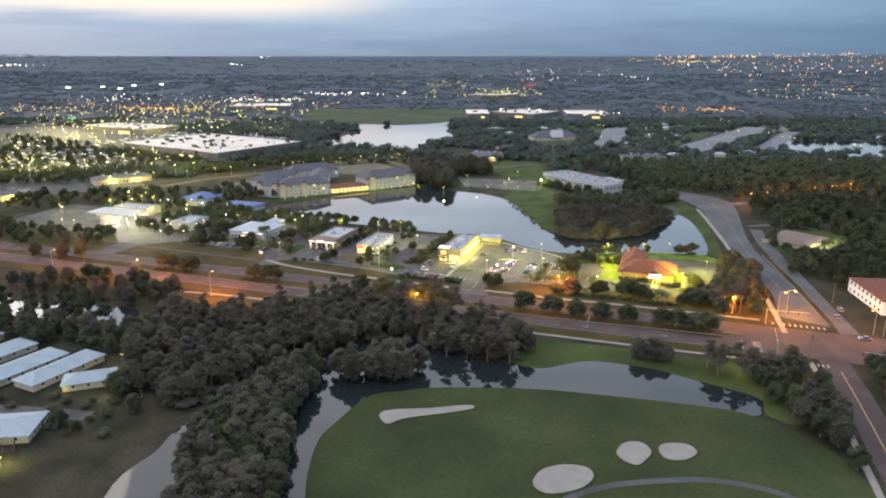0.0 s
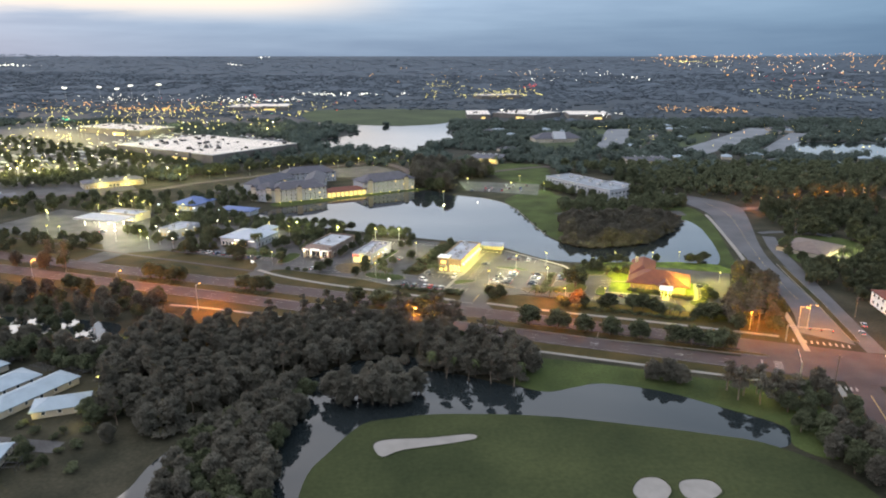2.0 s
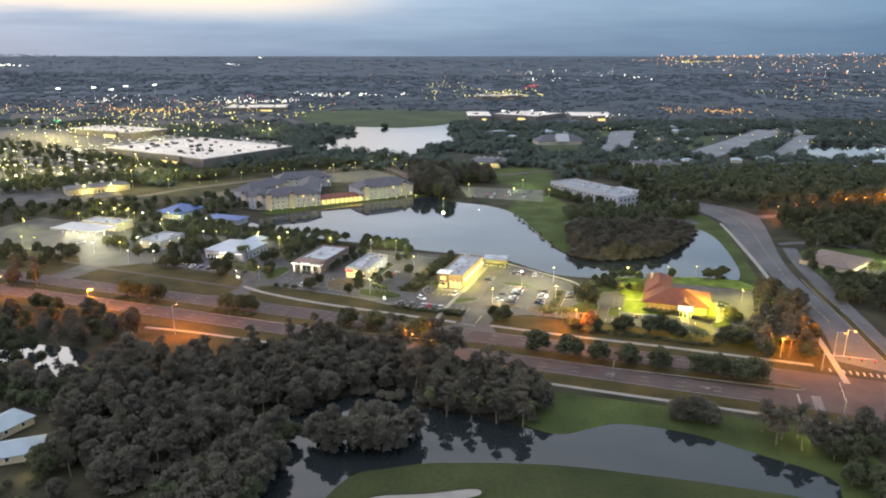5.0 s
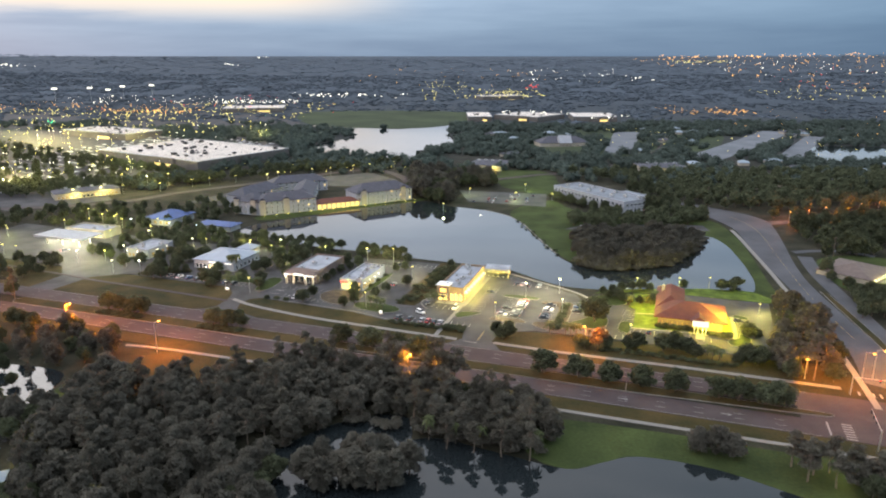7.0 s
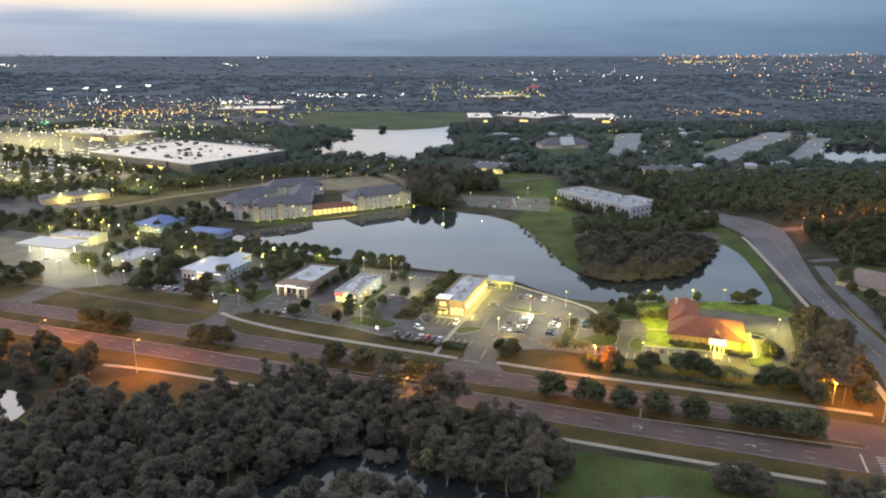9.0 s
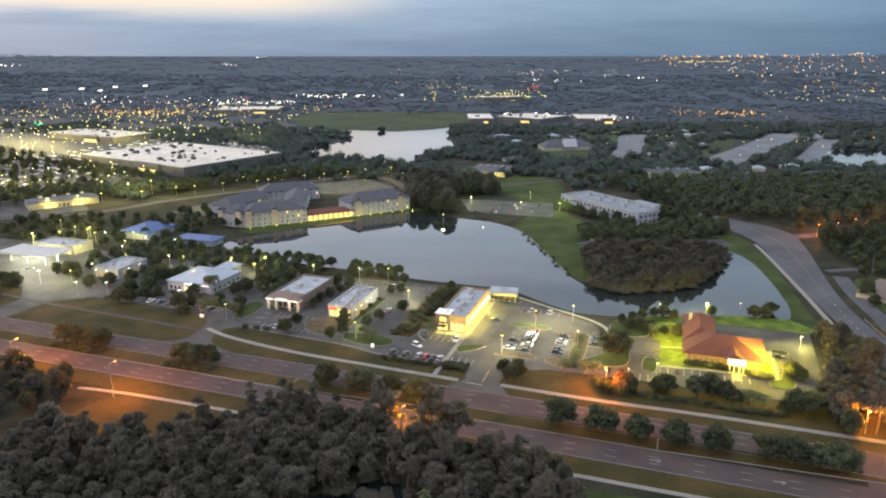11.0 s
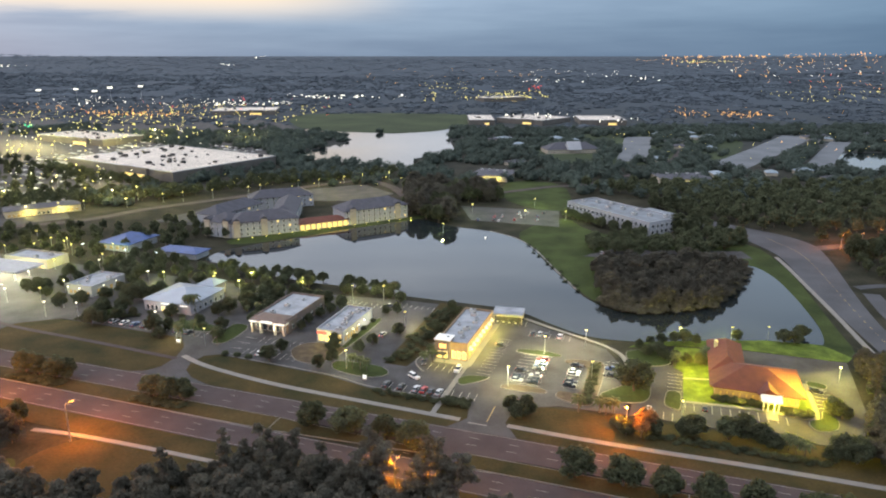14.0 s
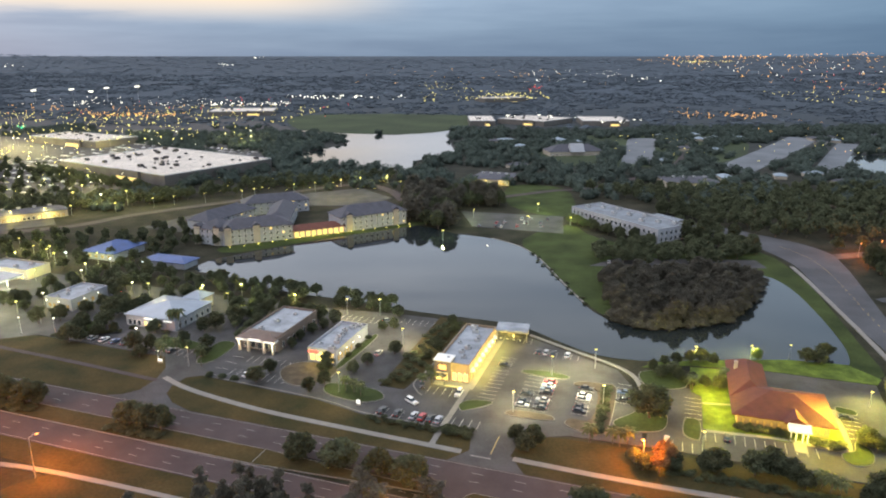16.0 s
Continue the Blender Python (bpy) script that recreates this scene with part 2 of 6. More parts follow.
M_WATER.node_tree.links.new(_g.outputs["Position"], _n.inputs["Vector"])
M_WATER.node_tree.links.new(_n.outputs["Fac"], _p.inputs["Height"])
M_WATER.node_tree.links.new(_p.outputs["Normal"], _b.inputs["Normal"])


# ---------- mesh helpers ----------
def mesh_of(bm, material, name):
    me = bpy.data.meshes.new(name)
    bm.normal_update()
    bm.to_mesh(me)
    bm.free()
    me.materials.append(material)
    return me


def part(name, bm, material, parent=None, label=""):
    ob = new(name, mesh_of(bm, material, name))
    if parent:
        ob.parent = parent
    if label:
        ob["label"] = label
    return ob


def thing(name, m, label, category, group="", kind=""):
    ob = new(name)
    ob.empty_display_size = 0.5
    ob.matrix_basis = m
    return tagged(ob, label, category, group, kind)


def add_box(bm, x0, x1, y0, y1, z0, z1):
    vs = [bm.verts.new(p) for p in ((x0, y0, z0), (x1, y0, z0), (x1, y1, z0), (x0, y1, z0),
                                    (x0, y0, z1), (x1, y0, z1), (x1, y1, z1), (x0, y1, z1))]
    for f in ((3, 2, 1, 0), (4, 5, 6, 7), (0, 1, 5, 4), (1, 2, 6, 5), (2, 3, 7, 6), (3, 0, 4, 7)):
        bm.faces.new([vs[i] for i in f])
    return vs


def box(x0, x1, y0, y1, z0, z1):
    bm = bmesh.new()
    add_box(bm, x0, x1, y0, y1, z0, z1)
    return bm


def soft_box(x0, x1, y0, y1, z0, z1, r):
    bm = box(x0, x1, y0, y1, z0, z1)
    bmesh.ops.bevel(bm, geom=bm.edges[:], offset=r, segments=2, affect="EDGES")
    return bm


def add_hip(bm, x0, x1, y0, y1, z, rise, over=0.6, gable=False):
    """A hipped (or gabled) roof with a soffit, over the rectangle."""
    x0, x1, y0, y1 = x0 - over, x1 + over, y0 - over, y1 + over
    w, d = x1 - x0, y1 - y0
    k = 0.0 if gable else 1.0
    if w >= d:
        a, b = (x0 + k * d / 2, (y0 + y1) / 2), (x1 - k * d / 2, (y0 + y1) / 2)
    else:
        a, b = ((x0 + x1) / 2, y0 + k * w / 2), ((x0 + x1) / 2, y1 - k * w / 2)
    low = [bm.verts.new((x, y, z - 0.25)) for x, y in ((x0, y0), (x1, y0), (x1, y1), (x0, y1))]
    c = [bm.verts.new((x, y, z)) for x, y in ((x0, y0), (x1, y0), (x1, y1), (x0, y1))]
    ra, rb = bm.verts.new((*a, z + rise)), bm.verts.new((*b, z + rise))
    bm.faces.new(low[::-1])
    for i in range(4):
        bm.faces.new((low[i], low[(i + 1) % 4], c[(i + 1) % 4], c[i]))
    if w >= d:
        fs = ((c[0], c[1], rb, ra), (c[1], c[2], rb), (c[2], c[3], ra, rb), (c[3], c[0], ra))
    else:
        fs = ((c[0], c[1], ra), (c[1], c[2], rb, ra), (c[2], c[3], rb), (c[3], c[0], ra, rb))
    for f in fs:
        bm.faces.new(f)


def hip(*a, **k):
    bm = bmesh.new()
    add_hip(bm, *a, **k)
    return bm


def add_tube(bm, a, b, r0, r1, n=6):
    a, b = Vector(a), Vector(b)
    turn = (b - a).to_track_quat("Z", "Y").to_matrix()
    rings = []
    for p, r in ((a, r0), (b, r1)):
        rings.append([bm.verts.new(p + turn @ Vector((r * math.cos(2 * math.pi * i / n), r * math.sin(2 * math.pi * i / n), 0))) for i in range(n)])
    for i in range(n):
        bm.faces.new((rings[0][i], rings[0][(i + 1) % n], rings[1][(i + 1) % n], rings[1][i]))
    bm.faces.new(rings[1])
    bm.faces.new(rings[0][::-1])


def tube(a, b, r0, r1, n=6):
    bm = bmesh.new()
    add_tube(bm, a, b, r0, r1, n)
    return bm


def ball(x, y, z, r, sub=1, flat=1.0):
    bm = bmesh.new()
    bmesh.ops.create_icosphere(bm, subdivisions=sub, radius=r, matrix=Matrix.Translation((x, y, z)) @ Matrix.Diagonal((1, 1, flat, 1)))
    return bm


def smooth_ring(pts, n=6):
    """A closed Catmull-Rom curve through the points."""
    out, k = [], len(pts)
    for i in range(k):
        p0, p1, p2, p3 = (Vector((*pts[(i + j) % k], 0)) for j in (-1, 0, 1, 2))
        for s in range(n):
            t = s / n
            out.append(tuple((0.5 * (2 * p1 + (p2 - p0) * t + (2 * p0 - 5 * p1 + 4 * p2 - p3) * t * t + (3 * p1 - p0 - 3 * p2 + p3) * t ** 3))[:2]))
    return out


def smooth_line(pts, n=8):
    out, k = [], len(pts)
    for i in range(k - 1):
        p0, p1, p2, p3 = (Vector((*pts[min(max(i + j, 0), k - 1)], 0)) for j in (-1, 0, 1, 2))
        for s in range(n):
            t = s / n
            out.append(tuple((0.5 * (2 * p1 + (p2 - p0) * t + (2 * p0 - 5 * p1 + 4 * p2 - p3) * t * t + (3 * p1 - p0 - 3 * p2 + p3) * t ** 3))[:2]))
    out.append(tuple(pts[-1]))
    return out


TAKEN = []          # ground where no tree grows


def add_slab(bm, pts, z0, z1):
    top = [bm.verts.new((x, y, z1)) for x, y in pts]
    low = [bm.verts.new((x, y, z0)) for x, y in pts]
    f = bm.faces.new(top)
    f.normal_update()
    if f.normal.z < 0:
        f.normal_flip()
    n = len(pts)
    for i in range(n):
        bm.faces.new((low[i], low[(i + 1) % n], top[(i + 1) % n], top[i]))


def slab(name, pts, z, material, label="", category="", z0=-0.3, keep=True, kind="structure"):
    bm = bmesh.new()
    add_slab(bm, pts, z0, z)
    bmesh.ops.recalc_face_normals(bm, faces=bm.faces[:])
    ob = part(name, bm, material)
    if keep:
        TAKEN.append(np.array(pts))
    return tagged(ob, label, category, "", kind)


def side_lines(pts, width):
    left, right = [], []
    for i, p in enumerate(pts):
        a, b = Vector(pts[max(i - 1, 0)]), Vector(pts[min(i + 1, len(pts) - 1)])
        d = (b - a).normalized()
        n = Vector((-d.y, d.x)) * width / 2
        left.append(tuple(Vector(p) + n))
        right.append(tuple(Vector(p) - n))
    return left, right


def ribbon(name, pts, width, z, material, label, category="road", keep=True, n=8, z0=-0.3, grow=0.0):
    line = smooth_line(pts, n) if len(pts) > 2 else pts
    left, right = side_lines(line, width)
    bm = bmesh.new()
    rows = [[bm.verts.new((*p, h)) for p in side] for side, h in ((left, z0), (left, z), (right, z), (right, z0))]
    for i in range(len(line) - 1):
        for a, b in ((0, 1), (1, 2), (2, 3)):
            bm.faces.new((rows[a][i], rows[a][i + 1], rows[b][i + 1], rows[b][i]))
    bmesh.ops.recalc_face_normals(bm, faces=bm.faces[:])
    ob = part(name, bm, material)
    if keep:
        lo, ro = side_lines(line, width + 2 * grow)
        TAKEN.append(np.array(lo + ro[::-1]))
    return tagged(ob, label, category, "", "structure")


def dashes(bm, pts, width, z, on=3.0, off=9.0, solid=False):
    line = smooth_line(pts, 8) if len(pts) > 2 else pts
    for a, b in zip(line[:-1], line[1:]):
        a, b = Vector(a), Vector(b)
        d, L = (b - a).normalized(), (b - a).length
        n, s = Vector((-d.y, d.x)) * width / 2, 0.0
        while s < L:
            e = L if solid else min(s + on, L)
            p, q = a + d * s, a + d * e
            bm.faces.new([bm.verts.new((*v, z)) for v in (p - n, q - n, q + n, p + n)])
            s = L + 1 if solid else s + on + off


def inside(P, poly):
    """Which of the places P lie within the outline."""
    x, y = P[:, 0], P[:, 1]
    res = np.zeros(len(P), bool)
    j = len(poly) - 1
    for i in range(len(poly)):
        xi, yi, xj, yj = poly[i][0], poly[i][1], poly[j][0], poly[j][1]
        hit = ((yi > y) != (yj > y)) & (x < (xj - xi) * (y - yi) / (yj - yi + 1e-12) + xi)
        res ^= hit
        j = i
    return res


# ---------- ground: one sheet to the horizon ----------
def build_ground():
    radii = [0, 60, 120, 200, 300, 420, 560, 720, 900, 1100, 1300, 1500, 1700] + [1700 + 105 * i for i in range(1, 31)]
    n = 96
    V, Fc = [(0, 70, 0)], []
    for r in radii[1:]:
        for i in range(n):
            a = 2 * math.pi * i / n
            x, y = r * math.cos(a), 70 + r * math.sin(a)
            V.append((x, y, ground_z(x, y)))
    for i in range(n):
        Fc.append((0, 1 + i, 1 + (i + 1) % n))
    for k in range(len(radii) - 2):
        a, b = 1 + k * n, 1 + (k + 1) * n
        for i in range(n):
            Fc.append((a + i, b + i, b + (i + 1) % n, a + (i + 1) % n))
    me = bpy.data.meshes.new("ground")
    me.from_pydata(V, [], Fc)
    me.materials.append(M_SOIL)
    for p in me.polygons:
        p.use_smooth = True
    tagged(new("ground", me), "rough dark grass and scrub ground, tinted blue-grey for haze towards the horizon", "ground", "", "structure")


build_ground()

# ---------- water ----------
LAKE = [(-114, 487), (-132, 497), (-130, 514), (-116, 528), (-96, 543), (-66, 567), (-19, 597), (6, 577), (31, 563), (46, 545), (54, 522),
        (57, 495), (61, 470), (66, 441), (71, 427), (78, 418), (88, 414), (99, 415), (118, 420), (133, 434), (148, 453), (158, 472), (164, 487), (170, 482), (171, 463),
        (167, 436), (163, 416), (157, 393), (149, 378), (136, 377), (99, 382), (78, 383), (60, 388), (48, 400), (35, 416), (23, 423),
        (-3, 432), (-18, 438), (-43, 450), (-69, 459), (-91, 471)]
slab("lake", smooth_ring(LAKE, 4), 0.06, M_WATER, "still grey lake mirroring the evening sky", "lake")
slab("far_lake", smooth_ring([(-170, 925), (-124, 1075), (-215, 1205), (-158, 1200), (-68, 1150), (6, 1226), (9, 1078), (12, 940), (-30, 896), (-33, 830), (-109, 868)], 4),
     0.10, M_WATER, "pale far lake with a grassy spit", "lake")
slab("pond", smooth_ring([(418, 850), (470, 935), (560, 925), (640, 860), (540, 800), (440, 805)], 4), 0.08, M_WATER, "pale pond among houses", "pond")
slab("golf_pond", smooth_ring([(-28, 216), (-24, 236), (-5, 247), (14, 240), (34, 231), (45, 234), (56, 237), (75, 231), (92, 219), (105, 208), (103, 199), (96, 196),
                               (80, 202), (56, 208), (30, 213), (-2, 213)], 4), 0.05, M_WATER, "dark golf pond below the trees", "pond")
slab("creek", smooth_ring([(-10, 258), (-32, 256), (-50, 236), (-50, 214), (-53, 196), (-51, 176), (-48, 150), (-46, 135), (-30, 135), (-34, 150), (-36, 165), (-37, 182), (-33, 193),
                           (-25, 209), (-14, 214)], 4), 0.055, M_WATER, "narrow creek beside the fairway", "creek")
slab("ditch", smooth_ring([(-47, 238), (-58, 214), (-66, 196), (-66, 176), (-60, 148), (-60, 132), (-82, 135), (-88, 160), (-83, 176), (-81, 190), (-70, 214), (-54, 240)], 4),
     0.052, M_WATER, "narrow dark ditch between the woods", "creek")
slab("house_pond", smooth_ring([(-225, 322), (-198, 303), (-165, 299), (-138, 292), (-134, 277), (-136, 268), (-150, 270), (-170, 280), (-205, 288), (-230, 300)], 4),
     0.05, M_WATER, "small pond behind the houses", "pond")

ribbon("bank_stones", [(31, 564), (46, 546), (54.3, 522), (58.4, 495), (61.5, 472), (65.6, 447)], 0.9, 0.14, M_PATH, "pale stone edging of the lake shore", "edging", keep=False)

# ---------- golf course ----------
FAIR = smooth_ring([(-30, 120), (-35, 150), (-37, 165), (-37, 182), (-33, 193), (-25, 209), (-14, 213), (0, 215.5), (30, 214.5), (56, 209.5), (80, 203.5), (97, 197), (112, 178), (112, 150), (100, 115), (40, 100)], 4)
slab("fairway", FAIR, 0.16, M_GREEN, "smooth mown golf fairway", "fairway", keep=True)


def bunker(pts):
    """A sand pit with a raised grass lip."""
    ring = smooth_ring(pts, 5)
    cx, cy = sum(p[0] for p in ring) / len(ring), sum(p[1] for p in ring) / len(ring)
    root = thing("sand_bunker", pose(cx, cy, 0.16), "pale sand bunker with a grass lip, cut in the fairway", "bunker", "bunkers on the fairway")
    loc = [(x - cx, y - cy) for x, y in ring]
    bm = bmesh.new()
    add_slab(bm, loc, -0.1, 0.05)
    part("sand", bm, M_SAND, root)
    bm = bmesh.new()
    n = len(loc)
    rows = [[bm.verts.new((x * k, y * k, z)) for x, y in loc] for k, z in ((0.985, 0.02), (1.0, 0.28), (1.03, 0.3), (1.12, 0.0))]
    for a, b in zip(rows[:-1], rows[1:]):
        for i in range(n):
            bm.faces.new((a[i], a[(i + 1) % n], b[(i + 1) % n], b[i]))
    bmesh.ops.recalc_face_normals(bm, faces=bm.faces[:])
    part("lip", bm, M_GREEN, root)


bunker([(-20.5, 196.7), (-17, 200.2), (-4.4, 201.3), (8.5, 203.4), (9.9, 200.7), (2.9, 198), (-11.4, 194.3), (-17.3, 190.8)])
bunker([(24.1, 161.8), (27.5, 167), (34.2, 169.3), (40.2, 167.7), (40.9, 163.1), (36.7, 158.1), (28.9, 155.4), (24.7, 157.3)])
bunker([(49.9, 175.6), (53.7, 180.7), (58.7, 180.7), (60.2, 175.6), (56.6, 170.4), (53.7, 168.5), (50.5, 171.3)])
bunker([(63.1, 178.6), (67.8, 180.4), (72.4, 179.2), (73.1, 174.7), (68, 171), (62.7, 172.1)])
ribbon("cart_path", [(20, 138), (31.6, 153), (41, 158), (52, 160.6), (69.5, 161.8), (82, 158.8), (90, 154), (104, 140)], 2.4, 0.20, M_LOT, "narrow asphalt golf cart path", "path", keep=False)

# ---------- lawns and verges ----------
slab("verge_south", [R(-420, -9), R(-420, 0.2), R(146, 0.2), R(146, -9)], 0.10, M_VERGE, "mown grass verge along the boulevard", "verge")
slab("verge_north", [R(-420, 29), R(-420, 62), R(-100, 62), R(-40, 50), R(140, 56), R(140, 29)], 0.10, M_VERGE, "mown grass verge before the car parks", "verge")
slab("clearing", smooth_ring([(-118, 300), (-100, 312), (-62, 302), (-66, 288), (-92, 278), (-112, 284)], 4), 0.07, M_VERGE, "grass clearing before the wood", "lawn")
slab("pond_bank", smooth_ring([(-136, 262), (-128, 292), (-122, 300), (-118, 290), (-124, 266)], 4), 0.07, M_LAWN, "grass bank beside the small pond", "lawn")
slab("golf_bank", smooth_ring([(24, 240), (30, 258), (60, 252), (90, 242), (120, 230), (122, 205), (112, 190), (103, 197), (105.5, 208), (92, 219), (75, 231), (56, 237), (45, 234), (34, 231)], 4), 0.07, M_LAWN, "grass bank above the golf pond", "lawn", keep=False)
slab("lake_lawn", smooth_ring([(-120, 531), (-132, 543), (-95, 561), (-66, 580), (-20, 607), (-8, 605), (-19, 597), (-66, 567)], 3), 0.09, M_LAWN, "floodlit lawn between hotel and lake", "lawn")
slab("peninsula_lawn", smooth_ring([(50, 560), (85, 600), (100, 560), (150, 530), (185, 530), (186, 490), (176, 440), (166, 400), (158, 370), (146, 372), (157, 393), (163, 416), (170, 463),
                                    (160, 494), (120, 470), (95, 440), (76, 430), (68, 440), (58, 495), (54, 522)], 3), 0.045, M_LAWN, "grass bank round the lake", "lawn", keep=False)
slab("park_lawn", smooth_ring([(52, 660), (60, 745), (105, 730), (92, 625)], 4), 0.08, M_LAWN, "green park lawn", "lawn")
slab("far_field", smooth_ring([(-265, 1500), (50, 1490), (20, 1240), (-69, 1160), (-223, 1230)], 4), 0.12, M_FIELD, "far green field beyond the lake", "field")
slab("far_meadow", smooth_ring([(130, 860), (320, 900), (420, 1150), (280, 1180), (120, 1050)], 4), 0.08, M_FIELD, "far meadow", "field", keep=False)

# ---------- boulevard ----------
ROAD_L, ROAD_R = -760, 620
ribbon("boulevard_south", [R(ROAD_L, 5.2), R(ROAD_R, 5.2)], 10.6, 0.15, M_ROAD, "two-lane asphalt carriageway", n=2)
ribbon("boulevard_north", [R(ROAD_L, 24.2), R(ROAD_R, 24.2)], 11.6, 0.15, M_ROAD, "two-lane asphalt carriageway", n=2)
slab("median_opening", [R(-6, 10), R(-6, 19), R(16, 19), R(16, 10)], 0.146, M_ROAD, "asphalt crossing through the median", "road")
slab("junction", [R(116, 10), R(116, 19), R(178, 19), R(178, 10)], 0.146, M_ROAD, "asphalt junction", "road")


def kerbed(name, pts, label, material=M_VERGE):
    """Grass raised behind a concrete kerb."""
    root = tagged(new(name), label, "median", "medians of the boulevard", "structure")
    TAKEN.append(np.array(pts))
    bm = bmesh.new()
    add_slab(bm, pts, 0.0, 0.30)
    bmesh.ops.recalc_face_normals(bm, faces=bm.faces[:])
    part("kerb", bm, M_PATH, root)
    c = Vector((sum(p[0] for p in pts) / len(pts), sum(p[1] for p in pts) / len(pts)))
    bm = bmesh.new()
    inner = []
    k = len(pts)
    for i, p in enumerate(pts):
        a, b = Vector(pts[i - 1]), Vector(pts[(i + 1) % k])
        d = (b - a).normalized()
        q = Vector((-d.y, d.x))
        if q.dot(c - Vector(p)) < 0:
            q = -q
        inner.append(tuple(Vector(p) + q * 0.22))
    add_slab(bm, inner, 0.0, 0.33)
    bmesh.ops.recalc_face_normals(bm, faces=bm.faces[:])
    part("grass", bm, material, root)


def strip(u0, u1, lo, hi, nose0=True, nose1=True, lo1=None, hi1=None):
    """A long island with rounded noses, in the boulevard's axes."""
    lo1, hi1 = lo if lo1 is None else lo1, hi if hi1 is None else hi1
    pts = []
    for i in range(11):
        s = i / 10
        pts.append(R(u0 + (u1 - u0) * s, lo + (lo1 - lo) * s))
    if nose1:
        pts += [R(u1 + 1.6, lo1 + (hi1 - lo1) * 0.25), R(u1 + 2.2, (lo1 + hi1) / 2), R(u1 + 1.6, lo1 + (hi1 - lo1) * 0.75)]
    for i in range(10, -1, -1):
        s = i / 10
        pts.append(R(u0 + (u1 - u0) * s, hi + (hi1 - hi) * s))
    if nose0:
        pts += [R(u0 - 1.6, lo + (hi - lo) * 0.75), R(u0 - 2.2, (lo + hi) / 2), R(u0 - 1.6, lo + (hi - lo) * 0.25)]
    return pts


kerbed("median_1", strip(-214, -60, 10.6, 18.4, nose1=False), "grass median with kerb, hedges and trees")
kerbed("median_2", strip(-60, -7, 10.6, 18.4, lo1=14.0, hi1=15.8, nose0=False), "grass median tapering to a turn lane")
kerbed("median_3", strip(3, 62, 10.8, 17.6, nose1=False), "grass median with a row of trees")
kerbed("median_4", strip(62, 124, 10.8, 17.6, lo1=13.6, hi1=16.2, nose0=False), "grass median tapering to the junction")
kerbed("median_5", strip(-500, -236, 10.6, 18.4), "grass median of the boulevard")
kerbed("median_7", [(163.6, 274), (168.4, 298), (173, 322), (178, 352), (183, 380), (185, 376), (181, 350), (176.5, 322), (172, 300), (166.4, 273)], "narrow grass median with kerb on the side road")
kerbed("median_6", strip(182, 500, 10.6, 18.4), "grass median of the boulevard")

slab("cross_road", smooth_line([(147, 283), (155, 303), (160, 322), (166, 355), (171, 388), (176, 420), (182, 452), (188, 482), (192, 505), (191, 525), (186, 548), (178, 570), (160, 598), (130, 640)], 3)
     + smooth_line([(140, 650), (172, 608), (192, 585), (207, 566), (219, 548), (224, 528), (220, 508), (213, 485), (203, 455), (193, 425), (184, 392), (177, 350), (173, 322), (169, 298), (163, 270)], 3),
     0.142, M_STREET, "broad grey asphalt road curving past the lake", "road")
ribbon("cross_road_east", [(167, 262), (175.5, 305), (183, 342), (189, 372), (197, 410), (206, 440)], 7.5, 0.138, M_STREET, "grey asphalt carriageway beside the junction", grow=1.0)
ribbon("cross_road_south", [(150, 252), (140, 214), (129.5, 180), (114, 130), (98, 80)], 10.5, 0.141, M_ROAD, "asphalt side road beside the golf course", grow=1.0)
ribbon("cross_walk_west", [(141, 264), (152, 305), (161, 345), (166, 375), (173, 410), (179.5, 445), (186, 480), (189.5, 503)], 2.2, 0.20, M_PATH, "concrete pavement beside the road", "pavement")
ribbon("cross_walk_south", [(137, 236), (130, 208), (120, 176), (105, 128)], 2.0, 0.18, M_PATH, "concrete pavement beside the road", "pavement")
ribbon("pavement_south", [R(-128, -12), R(-108, -10), R(-60, -9), R(40, -9), R(134, -8)], 1.7, 0.2, M_PATH, "concrete pavement along the boulevard", "pavement", keep=False)
ribbon("pavement_north", [R(-120, 47.5), R(-110, 43.8), R(-96, 40.8), R(-72, 37.8), R(-40, 36.5), R(-6, 35.5)], 2.2, 0.2, M_PATH, "concrete pavement along the boulevard", "pavement", keep=False)
ribbon("pavement_north_east", [R(9, 36.5), R(40, 36), R(80, 37), R(132, 37)], 2.2, 0.2, M_PATH, "concrete pavement along the boulevard", "pavement", keep=False)
ribbon("pavement_link", [R(-15.5, 36), R(-15.5, 50), R(-15.5, 76)], 1.8, 0.21, M_PATH, "concrete footpath to the shops", "pavement", keep=False)

# ---------- car parks and drives ----------
LOT = [R(-345, 66), R(-240, 63), R(-226, 50), R(-226, 29), R(-212, 29), R(-210, 52), R(-196, 63), R(-132, 62), R(-125, 54), R(-121.8, 45), R(-121.6, 37), R(-124.5, 32.5), R(-131, 29.5), R(-94, 29.5), R(-105, 33), R(-111, 37.5), R(-113.2, 43),
       R(-112.6, 50), R(-108, 53), R(-103, 52.6), R(-60, 50), R(-42, 46), R(-6, 46), R(-4, 37), R(-9, 29.5), R(14, 29.5), R(8, 38), R(9, 48), R(22, 54), R(44, 55), R(38, 93), R(32, 105), R(11, 116),
       R(-7, 126), R(-44, 132), R(-66, 132), R(-100, 128), R(-150, 128), R(-240, 128), R(-345, 132)]
slab("retail_car_park", LOT, 0.125, M_LOT, "asphalt car park with kerbed islands", "car park")
slab("restaurant_car_park", [R(44, 55.5), R(110, 55.5), R(116, 80), R(118, 121), R(81, 121), R(81, 116), R(66, 116), R(64, 100), R(46, 96)], 0.121, M_LOT, "floodlit asphalt car park", "car park")
